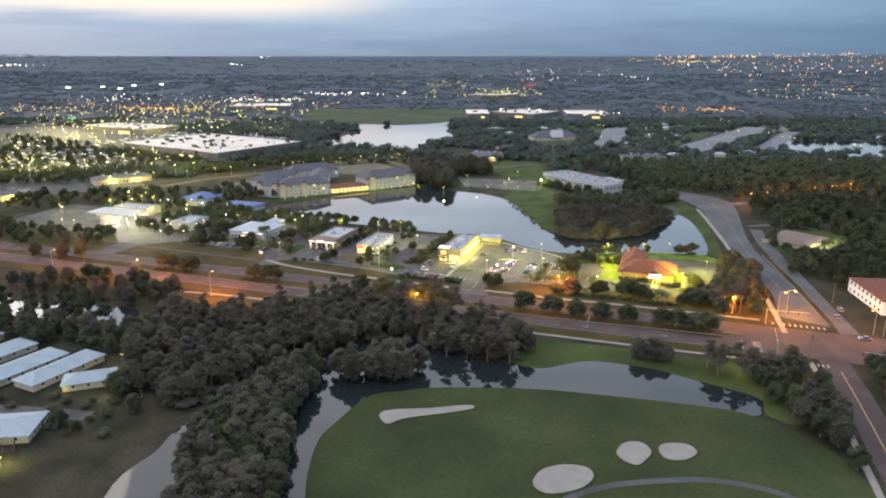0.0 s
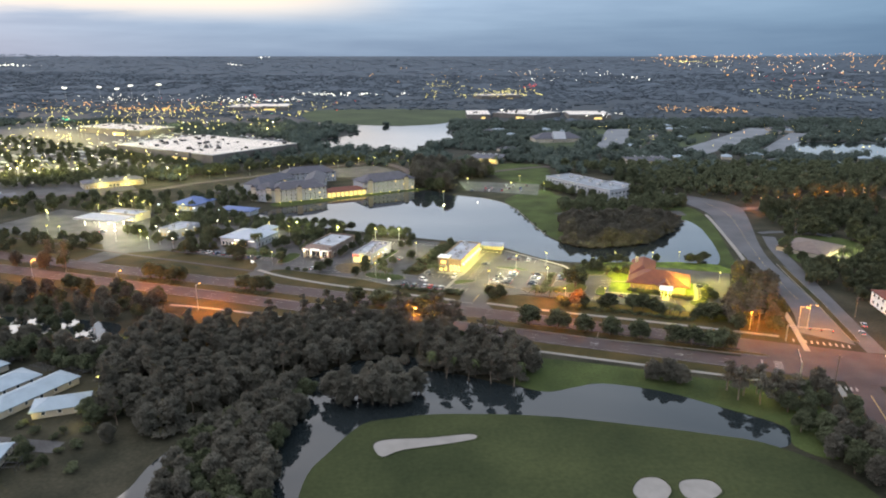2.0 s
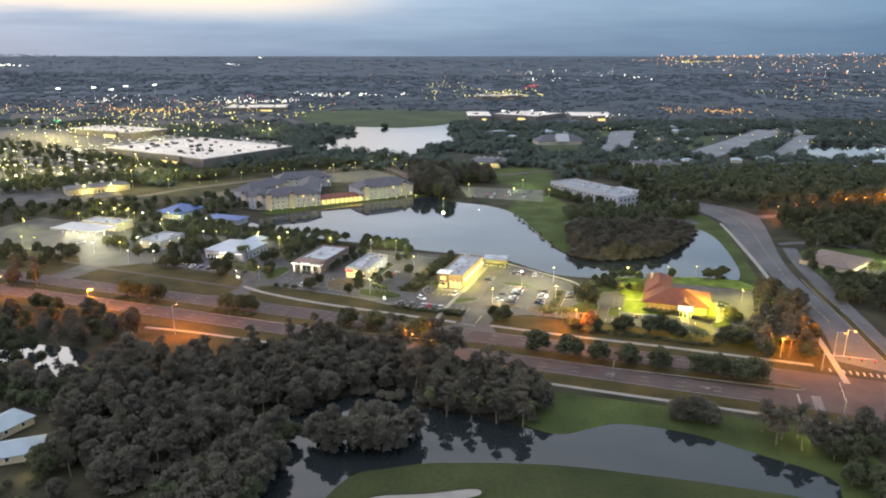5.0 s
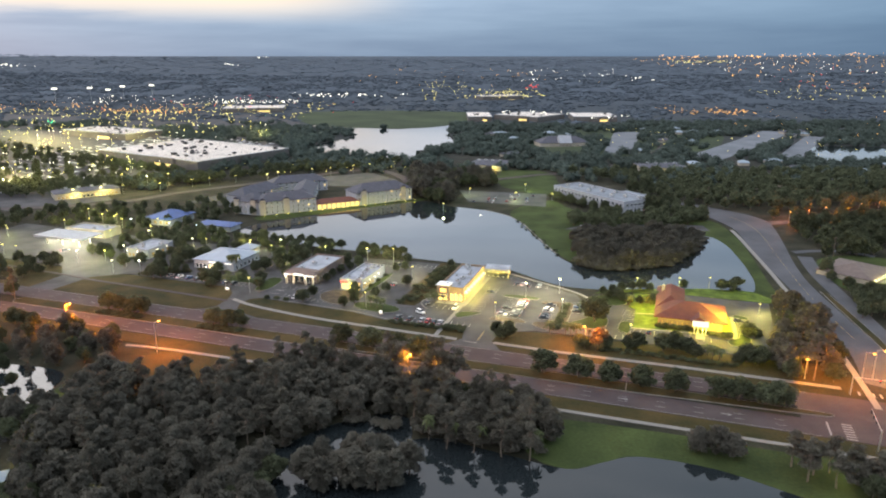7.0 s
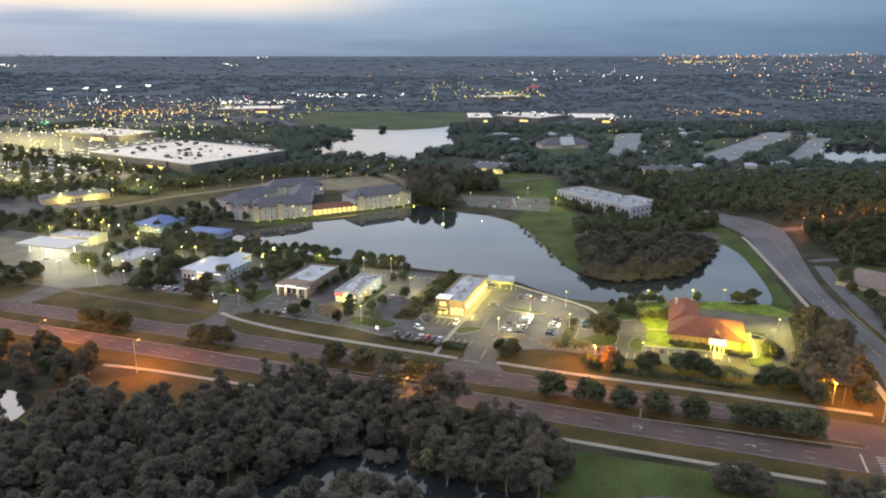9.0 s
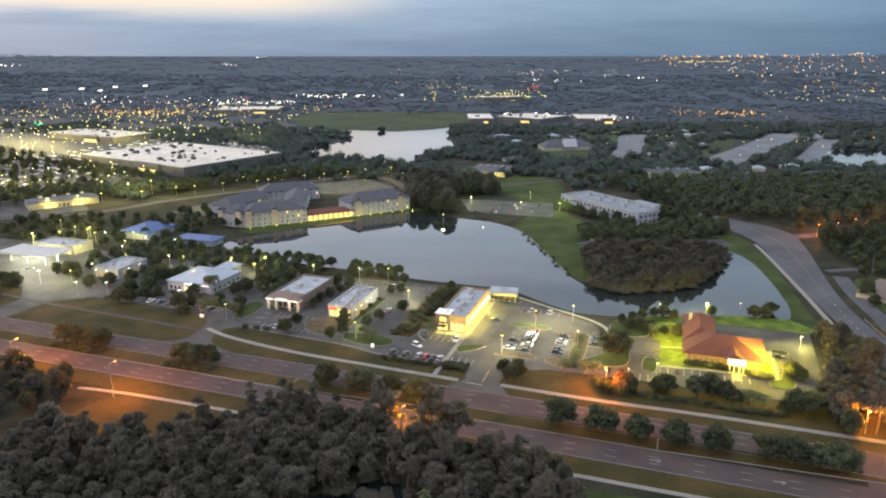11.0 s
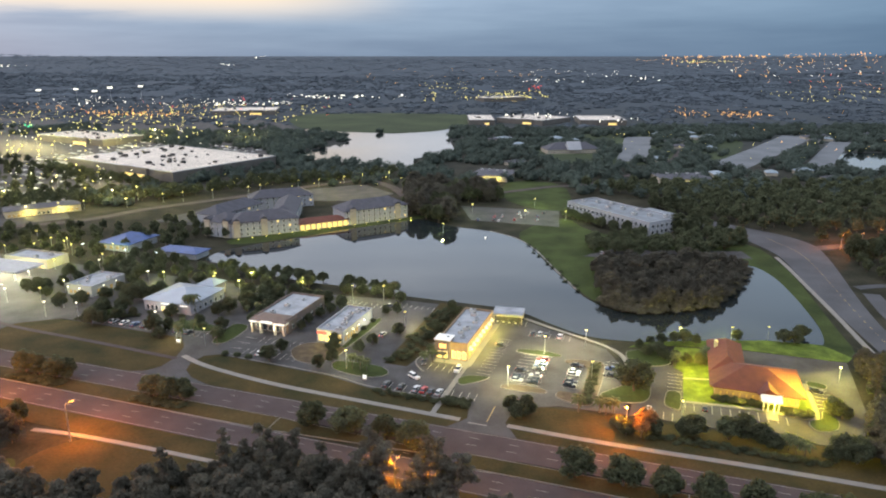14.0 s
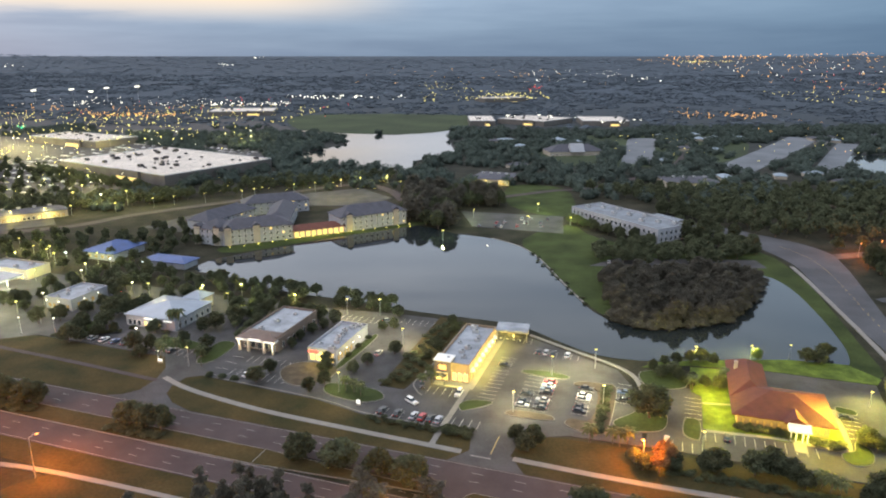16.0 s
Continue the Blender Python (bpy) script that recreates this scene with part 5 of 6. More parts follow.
for i in range(8):
    bm = bmesh.new()
    n = 10
    y = 3.0 + i * 4.4
    ring = [bm.verts.new((12.0 + 1.3 * math.sin(math.pi * k / n), y - 1.3 * math.cos(math.pi * k / n), 3.7)) for k in range(n + 1)]
    top = [bm.verts.new((12.0 + 0.75 * math.sin(math.pi * k / n), y - 0.95 * math.cos(math.pi * k / n), 4.8)) for k in range(n + 1)]
    for k in range(n):
        bm.faces.new((ring[k], ring[k + 1], top[k + 1], top[k]))
    bm.faces.new(top)
    part("awning", bm, M_TRIM, cafe, "round pale awning")
    part("wall_lamp", ball(12.5, y + 2.2, 3.4, 0.22), G_YELLOW, cafe)
for i in range(3):
    part("wall_lamp", ball(6.2 + i * 2.2, -0.4, 3.9, 0.22), G_YELLOW, cafe)
pav = slab("shop_walk", [R(-28, 73), R(-13.6, 73), R(-13.6, 117), R(-16, 117), R(-16, 77), R(-28, 77)], 0.22, M_PATH, "concrete walk round the coffee shop", "pavement")
for i in range(5):
    lamp(*R(-12.6, 79 + i * 8), 2.4, 700, YEL)
lamp(*R(-20, 72.6), 3.0, 650, YEL)
lamp(*R(-26, 73.0), 3.0, 350, YEL)

canopy = thing("shade_canopy", pose(*R(-17, 117), 0.1, 0, 0, -12), "pale flat canopy over a lit terrace", "canopy")
part("deck", soft_box(0, 13, 0, 9.5, 4.1, 4.5, 0.1), M_MEMB, canopy)
for x in (0.5, 12.3):
    for y in (0.5, 8.8):
        part("post", box(x, x + 0.35, y, y + 0.35, 0, 4.1), M_STUCCO, canopy)
part("back_wall", box(0.9, 12.2, 8.9, 9.1, 0, 4.1), M_STUCCO, canopy)
lamp(*R(-10, 119), 3.2, 900, YEL)

# fast food restaurant
food = flat_shop("fast_food_restaurant", -78.4, 76, 11.5, 28, 4.8, "small grey flat-roofed restaurant with lit yellow front", M_GREY, M_MEMB, 9, 2)
windows(food, 0.6, 10.9, 0, 0.7, 3.2, 4, 2.1, G_WARM)
windows(food, 1, 14, 11.5, 0.9, 3.0, 5, 1.6, G_DIM, "right", M_BRICK)
part("sign_band", box(0.4, 4.2, -0.3, -0.1, 3.6, 4.6), G_RED, food, "glowing red sign band")
part("sign_band", box(5, 10.8, -0.25, -0.1, 3.6, 4.3), G_WARM, food, "glowing yellow sign band")
for i in range(4):
    part("wall_lamp", ball(11.9, 3 + i * 5.4, 3.6, 0.25), G_WHITE, food)
lamp(*R(-73, 73), 3.0, 700, YEL)
lamp(*R(-65.0, 84), 3.0, 150, YEL)
lamp(*R(-65.0, 96), 3.0, 150, WHT)

# bank with a columned porch
bank = flat_shop("bank", -109.3, 79, 16, 31, 5.4, "brown bank with white roof and lit columned porch", M_BRICK, M_MEMB, 3, 3)
part("porch_beam", box(-0.5, 16.5, -3.2, 0, 4.6, 5.4), M_TRIM, bank)
part("front_roof", hip(-0.3, 16.3, -3.0, 6.5, 5.42, 1.9, over=0.2), M_BRICK, bank, "dark brown front roof")
part("sign", box(5.4, 10.6, -3.4, -3.22, 4.9, 5.8), G_SIGN, bank, "glowing white sign")
part("sign", box(0.6, 3.2, -3.4, -3.22, 4.8, 5.3), G_SIGN, bank, "glowing white sign")
part("sign", box(12.2, 15.6, -3.4, -3.22, 4.8, 5.3), G_SIGN, bank, "glowing white sign")
for x in (0.2, 4.2, 11.0, 15.0):
    part("column", box(x, x + 0.9, -3.0, -2.1, 0, 4.6), M_STUCCO, bank)
    lamp(*R(-109.3 + x + 0.4, 79 - 3.6), 3.6, 70, WHT, 0.2)
windows(bank, 0.8, 15.2, 0, 0.4, 3.6, 5, 2.2)
windows(bank, 2, 30, 16, 1.0, 3.0, 7, 1.6, None, "right")

# pale metal-roofed shop and annexe
shop = thing("shop", pose(*R(-169.7, 83.5), 0.1, 0, 0, math.degrees(BEND)), "pale shop with hipped metal roof and lit front", "building")
part("wall", box(0, 25, 0, 24, 0, 5.0), M_GREY, shop)
part("roof", hip(0, 25, 0, 24, 5.0, 3.4), M_METAL, shop)
for i in range(24):
    part("seam", tube((0.4 + i * 1.05, -0.5, 5.05), (0.4 + i * 1.05, 0.2, 5.3), 0.05, 0.05, 4), M_METAL, shop)
windows(shop, 9, 18, 0, 0.5, 2.8, 4, 1.6, G_WARM)
windows(shop, 1, 8, 0, 0.5, 2.8, 3, 1.6)
windows(shop, 1, 23, 25, 0.9, 2.8, 6, 1.6, None, "right")
part("fascia_light", box(10, 16.5, -0.75, -0.62, 4.0, 4.6), G_SIGN, shop)
part("fascia_light", box(20, 24.2, -0.75, -0.62, 4.0, 4.6), G_SIGN, shop)
lamp(*R(-157, 80), 3.2, 300, WHT)
annex = thing("shop_annexe", pose(*R(-159, 107), 0.1, 0, 0, math.degrees(BEND)), "small shop wing with hipped metal roof", "building")
part("wall", box(0, 9, 0, 9, 0, 5.6), M_STUCCO, annex)
part("roof", hip(0, 9, 0, 9, 5.6, 2.4), M_METAL, annex)
windows(annex, 1, 8, 0, 1, 3.2, 3, 1.6)

rest2 = flat_shop("drive_through_restaurant", -219.4, 88.4, 15, 21, 4.6, "grey drive-through restaurant with pale roof, lit hedges", M_GREY, M_MEMB, 5, 4)
windows(rest2, 1, 14, 0, 0.9, 2.6, 5, 1.5, G_DIM, "front", M_BRICK)
windows(rest2, 2, 18, 15, 0.9, 3.0, 4, 1.8, G_DIM, "right", M_BRICK)
for x, y in ((1, -0.4), (8, -0.4), (15.4, 7), (15.4, 15)):
    part("wall_lamp", ball(x, y, 3.9, 0.3), G_WHITE, rest2)
for x, y in ((-217, 84.5), (-208, 84.5), (-201, 94)):
    lamp(*R(x, y), 1.6, 90, YEL)

# filling station
gas = thing("filling_station_canopy", pose(*R(-292, 92), 0.1, 0, 0, math.degrees(BEND)), "brightly lit flat filling station canopy", "canopy")
part("deck", box(0, 36, 0, 17, 5.0, 6.0), M_UNIT, gas)
for i in range(6):
    for j in range(2):
        part("ceiling_lamp", box(2.4 + i * 6, 3.6 + i * 6, 4 + j * 8, 5.2 + j * 8, 4.93, 4.995), G_WHITE, gas)
for x in (5, 17, 30):
    for y in (4, 12):
        part("column", box(x, x + 0.5, y, y + 0.5, 0, 5.0), M_TRIM, gas)
for i in range(3):
    lamp(*R(-286 + i * 13, 100), 4.2, 3000, (1.0, 0.93, 0.62), 1.0)
lamp(*R(-262, 84), 5.2, 2600, (1.0, 0.95, 0.66), 0.6)
lamp(*R(-240, 78), 8, 3000, (1.0, 0.93, 0.55), 0.6)
lamp(*R(-226, 66), 8, 1200, (1.0, 0.93, 0.55), 0.6)
lamp(*R(-252, 74), 8, 2400, (1.0, 0.93, 0.55), 0.6)
store = flat_shop("filling_station_shop", -292, 116, 30, 14, 4.4, "low filling station shop with lit windows", M_STUCCO, M_MEMB, 2, 5)
windows(store, 2, 28, 0, 0.5, 3.2, 8, 2.4, G_WARM)

# red-roofed restaurant
red = thing("restaurant", pose(*R(69, 76), 0.22, 0, 0, math.degrees(BEND)), "floodlit restaurant with terracotta hipped roof and white porch", "restaurant")
part("wall", box(1.2, 26.8, 1.2, 20.8, 0, 4.2), M_TAN, red)
part("back_wing_wall", box(1.2, 10, 20.9, 39, 0, 4.2), M_TAN, red)
part("roof", hip(0, 28, 0, 22, 4.3, 4.3), M_RED, red)
part("back_wing_roof", hip(0, 11.2, 12, 40, 4.32, 4.0), M_RED, red)
part("gable_roof", hip(14.5, 20.0, -1.4, 8, 4.5, 2.0, gable=True), M_RED, red)
porch = part("porch", hip(15.5, 20.5, -4.2, 0.5, 3.6, 1.3, gable=True), M_TRIM, red, "white gabled porch")
for x in (15.6, 17.0, 18.8, 20.1):
    part("porch_post", box(x, x + 0.3, -4.0, -3.7, 0, 3.4), M_TRIM, porch)
windows(red, 2, 14, 1.2, 0.9, 2.6, 6, 1.0, G_DIM, "front", M_BRICK)
windows(red, 21, 26, 1.2, 0.8, 3.0, 2, 1.4, G_DIM, "front", M_BRICK)
windows(red, 23, 37, 1.2, 0.8, 3.0, 5, 1.4, None, "left")
part("chimney", box(1.6, 2.8, 30, 31.2, 4.2, 8.6), M_STUCCO, red)
part("entrance_path", box(16.4, 19.8, -10, -4.3, -0.1, 0.05), M_PATH, red)
for p, z, w_ in ((R(98.6, 83), 9.8, 12000), (R(99.6, 76), 5.5, 1300), (R(88, 71), 2.8, 900), (R(67.0, 76), 3.4, 450), (R(78, 72.6), 2.4, 260), (R(64, 84), 4.5, 2200), (R(63, 95), 4.5, 1800), (R(94, 73.4), 2.4, 900), (R(62, 62), 8.0, 1100), (R(66, 112), 3.0, 500), (R(95, 62), 8.0, 1000), (R(104, 72), 5.0, 800)):
    lamp(*p, z, w_, (1.0, 0.76, 0.05) if z > 3.2 else (1.0, 0.74, 0.08))

# blue-roofed building
blue = thing("blue_roofed_building", pose(*R(-265.5, 156.5), 0.1, 0, 0, math.degrees(BEND)), "low building with blue metal hipped roof", "building")
part("wall", box(0, 20, 0, 24, 0, 4.6), M_GREY, blue)
part("roof", hip(0, 20, 0, 24, 4.6, 4.0, over=1.4), M_BLUE, blue)
windows(blue, 1, 19, 0, 1, 3.0, 4, 2.0, G_DIM)
blue2 = thing("blue_roofed_kiosk", pose(*R(-224, 156), 0.1, 0, 0, math.degrees(BEND)), "small pavilion with blue metal hipped roof", "building")
part("wall", box(0, 26, 0, 11, 0, 3.6), M_GREY, blue2)
part("roof", hip(0, 26, 0, 11, 3.6, 1.8, over=1.2), M_BLUE, blue2)


# hotel of three wings and a lit lobby
def wing(root, x, y, ang, w, d, h, rise, storeys, bays, dormers):
    """One wing, built in the hotel's own axes."""
    m = pose(x, y, 0, 0, 0, ang)

    def put(nm, bm, material, parent):
        bm.transform(m)
        return part(nm, bm, material, parent)

    put("wing_wall", box(0, w, 0, d, 0, h), M_GREY, root)
    put("wing_roof", hip(0, w, 0, d, h, rise, over=0.8), M_TILE, root)
    for s in range(storeys):
        for i in range(bays):
            cx, z = w * (i + 0.5) / bays, 1.0 + s * h / storeys
            fr = put("window", box(cx - 0.7, cx + 0.7, -0.09, 0, z, z + 1.7), M_TRIM, root)
            put("pane", box(cx - 0.58, cx + 0.58, -0.12, -0.07, z + 0.12, z + 1.58), G_WARM if (i * 7 + s * 3) % 11 == 0 else M_GLASS, fr)
    for cx in dormers:
        t = put("gable_bay", box(cx - 2, cx + 2, -0.8, 0, 0, h + 1.6), M_STUCCO, root)
        put("bay_roof", hip(cx - 2, cx + 2, -0.8, 4, h + 1.6, 1.6, over=0.3, gable=True), M_TILE, t)


hotel = thing("hotel", pose(-131.4, 545, 0.1), "pale three-storey hotel with dark hipped roofs, garden floodlit", "hotel")
wing(hotel, 0, 0, 25, 42, 18, 9.5, 5.0, 3, 11, (3, 20))
wing(hotel, -19, 7, -20, 19, 20, 9.5, 5.0, 3, 5, (2, 16))
wing(hotel, -16, 22, 65, 46, 17, 9.5, 5.0, 3, 11, ())
wing(hotel, 66, 33.5, 32, 48, 20, 9.5, 5.6, 3, 12, (6, 40))
wing(hotel, -9, 80, 24, 46, 17, 8.6, 5.0, 3, 10, ())
wing(hotel, 33, 30, 96, 54, 16, 8.6, 5.0, 3, 10, ())
lobby = part("lobby", box(0, 34, 0, 13, 0, 4.4), M_STUCCO, hotel, "low cream lobby")
lobby.matrix_basis = pose(38, 18.5, 0, 0, 0, 28)
lroof = part("lobby_roof", hip(0, 34, 0, 13, 4.4, 2.4, over=1.0), M_RED, hotel, "brownish-red lobby roof")
lroof.matrix_basis = pose(38, 18.5, 0, 0, 0, 28)
for i in range(9):
    p_ = part("arcade_opening", box(1 + i * 3.7, 3.6 + i * 3.7, -0.06, 0.02, 0.3, 3.6), G_WARM, hotel, "glowing arcade opening")
    p_.matrix_basis = pose(38, 18.5, 0, 0, 0, 28)
for x, y, w_ in ((-180, 606, 2200), (-165, 622, 1000), (-95, 684, 2000), (-70, 690, 1600), (-120, 612, 500), (-50, 705, 900)):
    lamp(x, y, 7, w_, YEL)

# office
office = thing("office_building", pose(90.5, 617, 0.1, 0, 0, -59), "pale two-storey office with flat grey roof", "office")
part("wall", box(0, 78, 0, 27, 0, 8.2), M_GREY, office)
part("roof", box(0.4, 77.6, 0.4, 26.6, 8.2, 8.32), M_OFFICEROOF, office)
part("parapet", parapet(-0.1, 78.1, -0.1, 27.1, 8.2, 0.9), M_GREY, office)
part("step_block", box(44, 66, 27.0, 37, 0, 8.2), M_GREY, office)
part("step_roof", box(44.4, 65.6, 27.2, 36.6, 8.2, 8.3), M_OFFICEROOF, office)
for i in range(9):
    roof_unit(office, 6 + i * 8.2, 10 + 6 * (i % 3), 8.32, 1.5)
for z in (1.0, 4.8):
    windows(office, 1, 77, -0.1, z, z + 2.2, 19, 2.0)
    windows(office, 1, 26, 78.1, z, z + 2.2, 6, 2.0, None, "right")
lamp(102, 584, 3, 260, YEL)
lamp(124, 543, 3, 260, YEL)


# big stores with white roofs
def big_store(x, y, ang, w, d, h, label, nu, seed):
    root = thing("big_store", pose(x, y, 0.1, 0, 0, ang), label, "store")
    part("wall", box(0, w, 0, d, 0, h), M_STOREWALL, root)
    part("roof", box(0.5, w - 0.5, 0.5, d - 0.5, h, h + 0.15), M_BIGROOF, root)
    part("parapet", parapet(-0.1, w + 0.1, -0.1, d + 0.1, h, 0.8, 0.5), M_UNIT, root)
    rnd = random.Random(seed)
    for i in range(nu):
        roof_unit(root, w * rnd.uniform(0.06, 0.94), d * rnd.uniform(0.08, 0.92), h + 0.15, rnd.uniform(0.9, 2.2), M_DARK)
    n = int(w / 6)
    for i in range(1, n):
        part("roof_seam", box(i * w / n - 0.22, i * w / n + 0.22, 0.6, d - 0.6, h + 0.15, h + 0.24), M_STOREWALL, root)
    part("entrance_block", box(w * 0.58, w * 0.8, -3, -0.1, 0, h + 1), M_STOREWALL, root)
    part("entrance_glow", box(w * 0.6, w * 0.78, -3.1, -3.02, 0.4, 4), G_WARM, root)
    c = pose(x, y, 0, 0, 0, ang)
    TAKEN.append(np.array([tuple((c @ Vector(p))[:2]) for p in ((-3, -8, 0), (w + 3, -8, 0), (w + 3, d + 3, 0), (-3, d + 3, 0))]))


big_store(-387, 836, -33, 172, 125, 9, "huge store with white flat roof dotted with units", 44, 11)
big_store(-548, 1064, -28, 135, 62, 8, "large store with white flat roof", 14, 12)
big_store(-445, 1475, 8, 120, 90, 8, "long far store with pale flat roof", 8, 13)
big_store(93, 1330, -40, 92, 90, 8, "far store with pale flat roof", 6, 14)
big_store(228, 1282, -4, 75, 90, 8, "far store with red-edged pale roof", 4, 15)
big_store(44, 1282, 0, 42, 100, 8, "far grey store beside the wood", 4, 16)
big_store(-980, 1900, 10, 260, 60, 8, "long far grandstand roof", 4, 17)
big_store(100, 1830, 20, 110, 60, 12, "far floodlit yellow store", 4, 18)
big_store(-420, 2120, 4, 150, 60, 10, "far pale warehouse with flat roof", 3, 19)
TAKEN.append(np.array([(-320, 590), (-255, 620), (-275, 660), (-330, 630)]))


def shop_row(x, y, ang, w, d, label):
    root = thing("shop_row", pose(x, y, 0.1, 0, 0, ang), label, "shops")
    part("wall", box(0, w, 0, d, 0, 5), M_STUCCO, root)
    part("roof", hip(0, w, 0, d, 5, 2.0), M_TILE, root)
    for i in range(5):
        windows(root, 1 + (w - 2) * i / 5, 1 + (w - 2) * (i + 0.94) / 5, -0.0, 0.5, 2.6, 3, 1.8, (G_DIM, G_WARM, M_GLASS, G_WARM, G_DIM)[i])
    for i in range(4):
        roof_unit(root, w * (0.2 + 0.2 * i), d * 0.5, 6.9, 1.1)
    c = pose(x, y, 0, 0, 0, ang)
    lamp(*(c @ Vector((w * 0.3, -4, 0)))[:2], 4, 1200, YEL)
    lamp(*(c @ Vector((w * 0.75, -4, 0)))[:2], 4, 1200, YEL)


shop_row(-306, 598, 36, 48, 20, "low shop row with lit shopfronts")
shop_row(-372, 512, 35, 52, 22, "low shop row with lit shopfronts")
shop_row(24, 756, -20, 36, 40, "pale low clubhouse on the lawn")
shop_row(195, 732, 0, 46, 36, "low lit restaurant among trees")


# houses
def house(name, x, y, ang, w, d, roof, label, group, h=2.6, rise=2.1, cage=False):
    root = thing(name, pose(x, y, 0.08, 0, 0, ang), label, "house", group)
    part("wall", box(0, w, 0, d, 0, h), M_STUCCO, root)
    part("roof", hip(0, w, 0, d, h, rise), roof, root)
    windows(root, 1, w - 1, 0, 0.9, 2.2, max(2, int(w / 5)), 1.3)
    windows(root, 1, d - 1, w, 0.9, 2.2, max(2, int(d / 5)), 1.3, None, "right")
    if cage:
        cg = part("pool_cage", box(w + 0.7, w + 0.8, 1, d - 1, 0, 0.1), M_DARK, root, "dark screened pool cage")
        bm = bmesh.new()
        for i in range(6):
            yy = 1 + (d - 2) * i / 5
            for a, b in (((w + 0.7, yy, 0), (w + 0.7, yy, 2.8)), ((w + 6, yy, 0), (w + 6, yy, 2.6)), ((w + 0.7, yy, 2.8), (w + 6, yy, 2.6))):
                add_tube(bm, a, b, 0.07, 0.07, 4)
        for xx, zz in ((w + 0.7, 2.8), (w + 3.3, 2.7), (w + 6, 2.6), (w + 6, 1.2)):
            add_tube(bm, (xx, 1, zz), (xx, d - 1, zz), 0.07, 0.07, 4)
        part("cage_frame", bm, M_DARK, cg)
    c = pose(x, y, 0, 0, 0, ang)
    TAKEN.append(np.array([tuple((c @ Vector(p))[:2]) for p in ((-2, -2, 0), (w + 8, -2, 0), (w + 8, d + 2, 0), (-2, d + 2, 0))]))
    return root


VIL = "villas beside the golf course"
house("villa", -155, 212, 62, 30, 11, M_HOUSE, "villa with pale blue-white hipped roof", VIL, cage=True)
house("villa", -139, 212, 64, 28, 10, M_HOUSE, "villa with pale blue-white hipped roof", VIL, cage=True)
house("villa", -171, 223, 62, 28, 11, M_HOUSE, "villa with pale blue-white hipped roof", VIL, cage=True)
house("villa", -129, 212, 20, 16, 9, M_HOUSE, "villa with pale blue-white roof beside bushes", VIL, cage=True)
house("villa", -139, 178, 8, 17, 14, M_HOUSE, "villa with pale blue-white hipped roof and screened pool", VIL, cage=True)
house("villa", -141, 160, 30, 17, 11, M_HOUSE, "villa with pale blue-white roof", VIL, cage=True)
house("villa", -189, 235, 62, 26, 11, M_HOUSE, "villa with pale blue-white hipped roof", VIL)
house("villa", -165, 174, 8, 18, 14, M_HOUSE, "villa with pale blue-white hipped roof", VIL)
for x, y, c_ in ((-129, 210, YEL), (-113, 208, YEL), (-118, 168, YEL), (-101, 221, YEL)):
    lamp(x, y, 2.6, 90, c_, 0.2)
rh = house("family_house", 213, 389, 40, 30, 26, M_BROWN, "large house with brown hipped roof, lit porch", "houses east of the road", rise=3.6)
for x, y, h in ((199, 384, 0.75), (204, 374, 0.8), (197, 396, 0.7), (214, 371, 0.7), (201, 408, 0.8), (207, 418, 0.7), (252, 404, 0.9), (247, 396, 0.8), (254, 420, 1.0), (203, 366, 0.9)):
    tree("oak", x, y, h, h * 1.15, "garden trees of the house")
for x, y in ((222, 386), (226, 388), (238, 398)):
    tree("palm", x, y, 0.9, 1.1, "palms of the house")
for x, y in ((222, 392), (231, 399), (240, 412)):
    lamp(x, y, 3, 900, (1.0, 0.92, 0.45))
corner = thing("corner_building", pose(193, 284, 0.1, 0, 0, 83), "two-storey white building with red hipped roof", "building")
part("wall", box(0, 34, -22, 0, 0, 6.6), M_TRIM, corner)
part("roof", hip(0, 34, -22, 0, 6.6, 3.0), M_RED, corner)
for z in (0.9, 4.2):
    windows(corner, 1, 33, 0.0, z, z + 1.6, 8, 1.6, None, "back")
rr = random.Random(4)
for i in range(46):
    x, y = rr.uniform(260, 620), rr.uniform(620, 1130)
    if x < y * 0.66 and not any(inside(np.array([(x, y)]), p_)[0] for p_ in TAKEN):
        house("suburban_house", x, y, rr.uniform(0, 90), rr.uniform(13, 20), rr.uniform(10, 14), M_HOUSE if i % 3 else M_TILE, "suburban house with pale hipped roof among trees", "suburban houses", h=3.2)
for i in range(12):
    x, y = rr.uniform(70, 330), rr.uniform(830, 1090)
    if not any(inside(np.array([(x, y)]), p_)[0] for p_ in TAKEN):
        house("park_house", x, y, rr.uniform(0, 90), rr.uniform(14, 24), rr.uniform(10, 16), M_TILE if i % 2 else M_HOUSE, "low house with hipped roof in the park", "park buildings", h=3.4)
chap = house("chapel", 122, 930, 8, 64, 28, M_TILE, "long grey-roofed chapel with a steep white gable", "park buildings", h=5, rise=7)
part("gable", hip(24, 40, -4, 12, 5.0, 9.0, gable=True, over=0.2), M_GREY, chap)

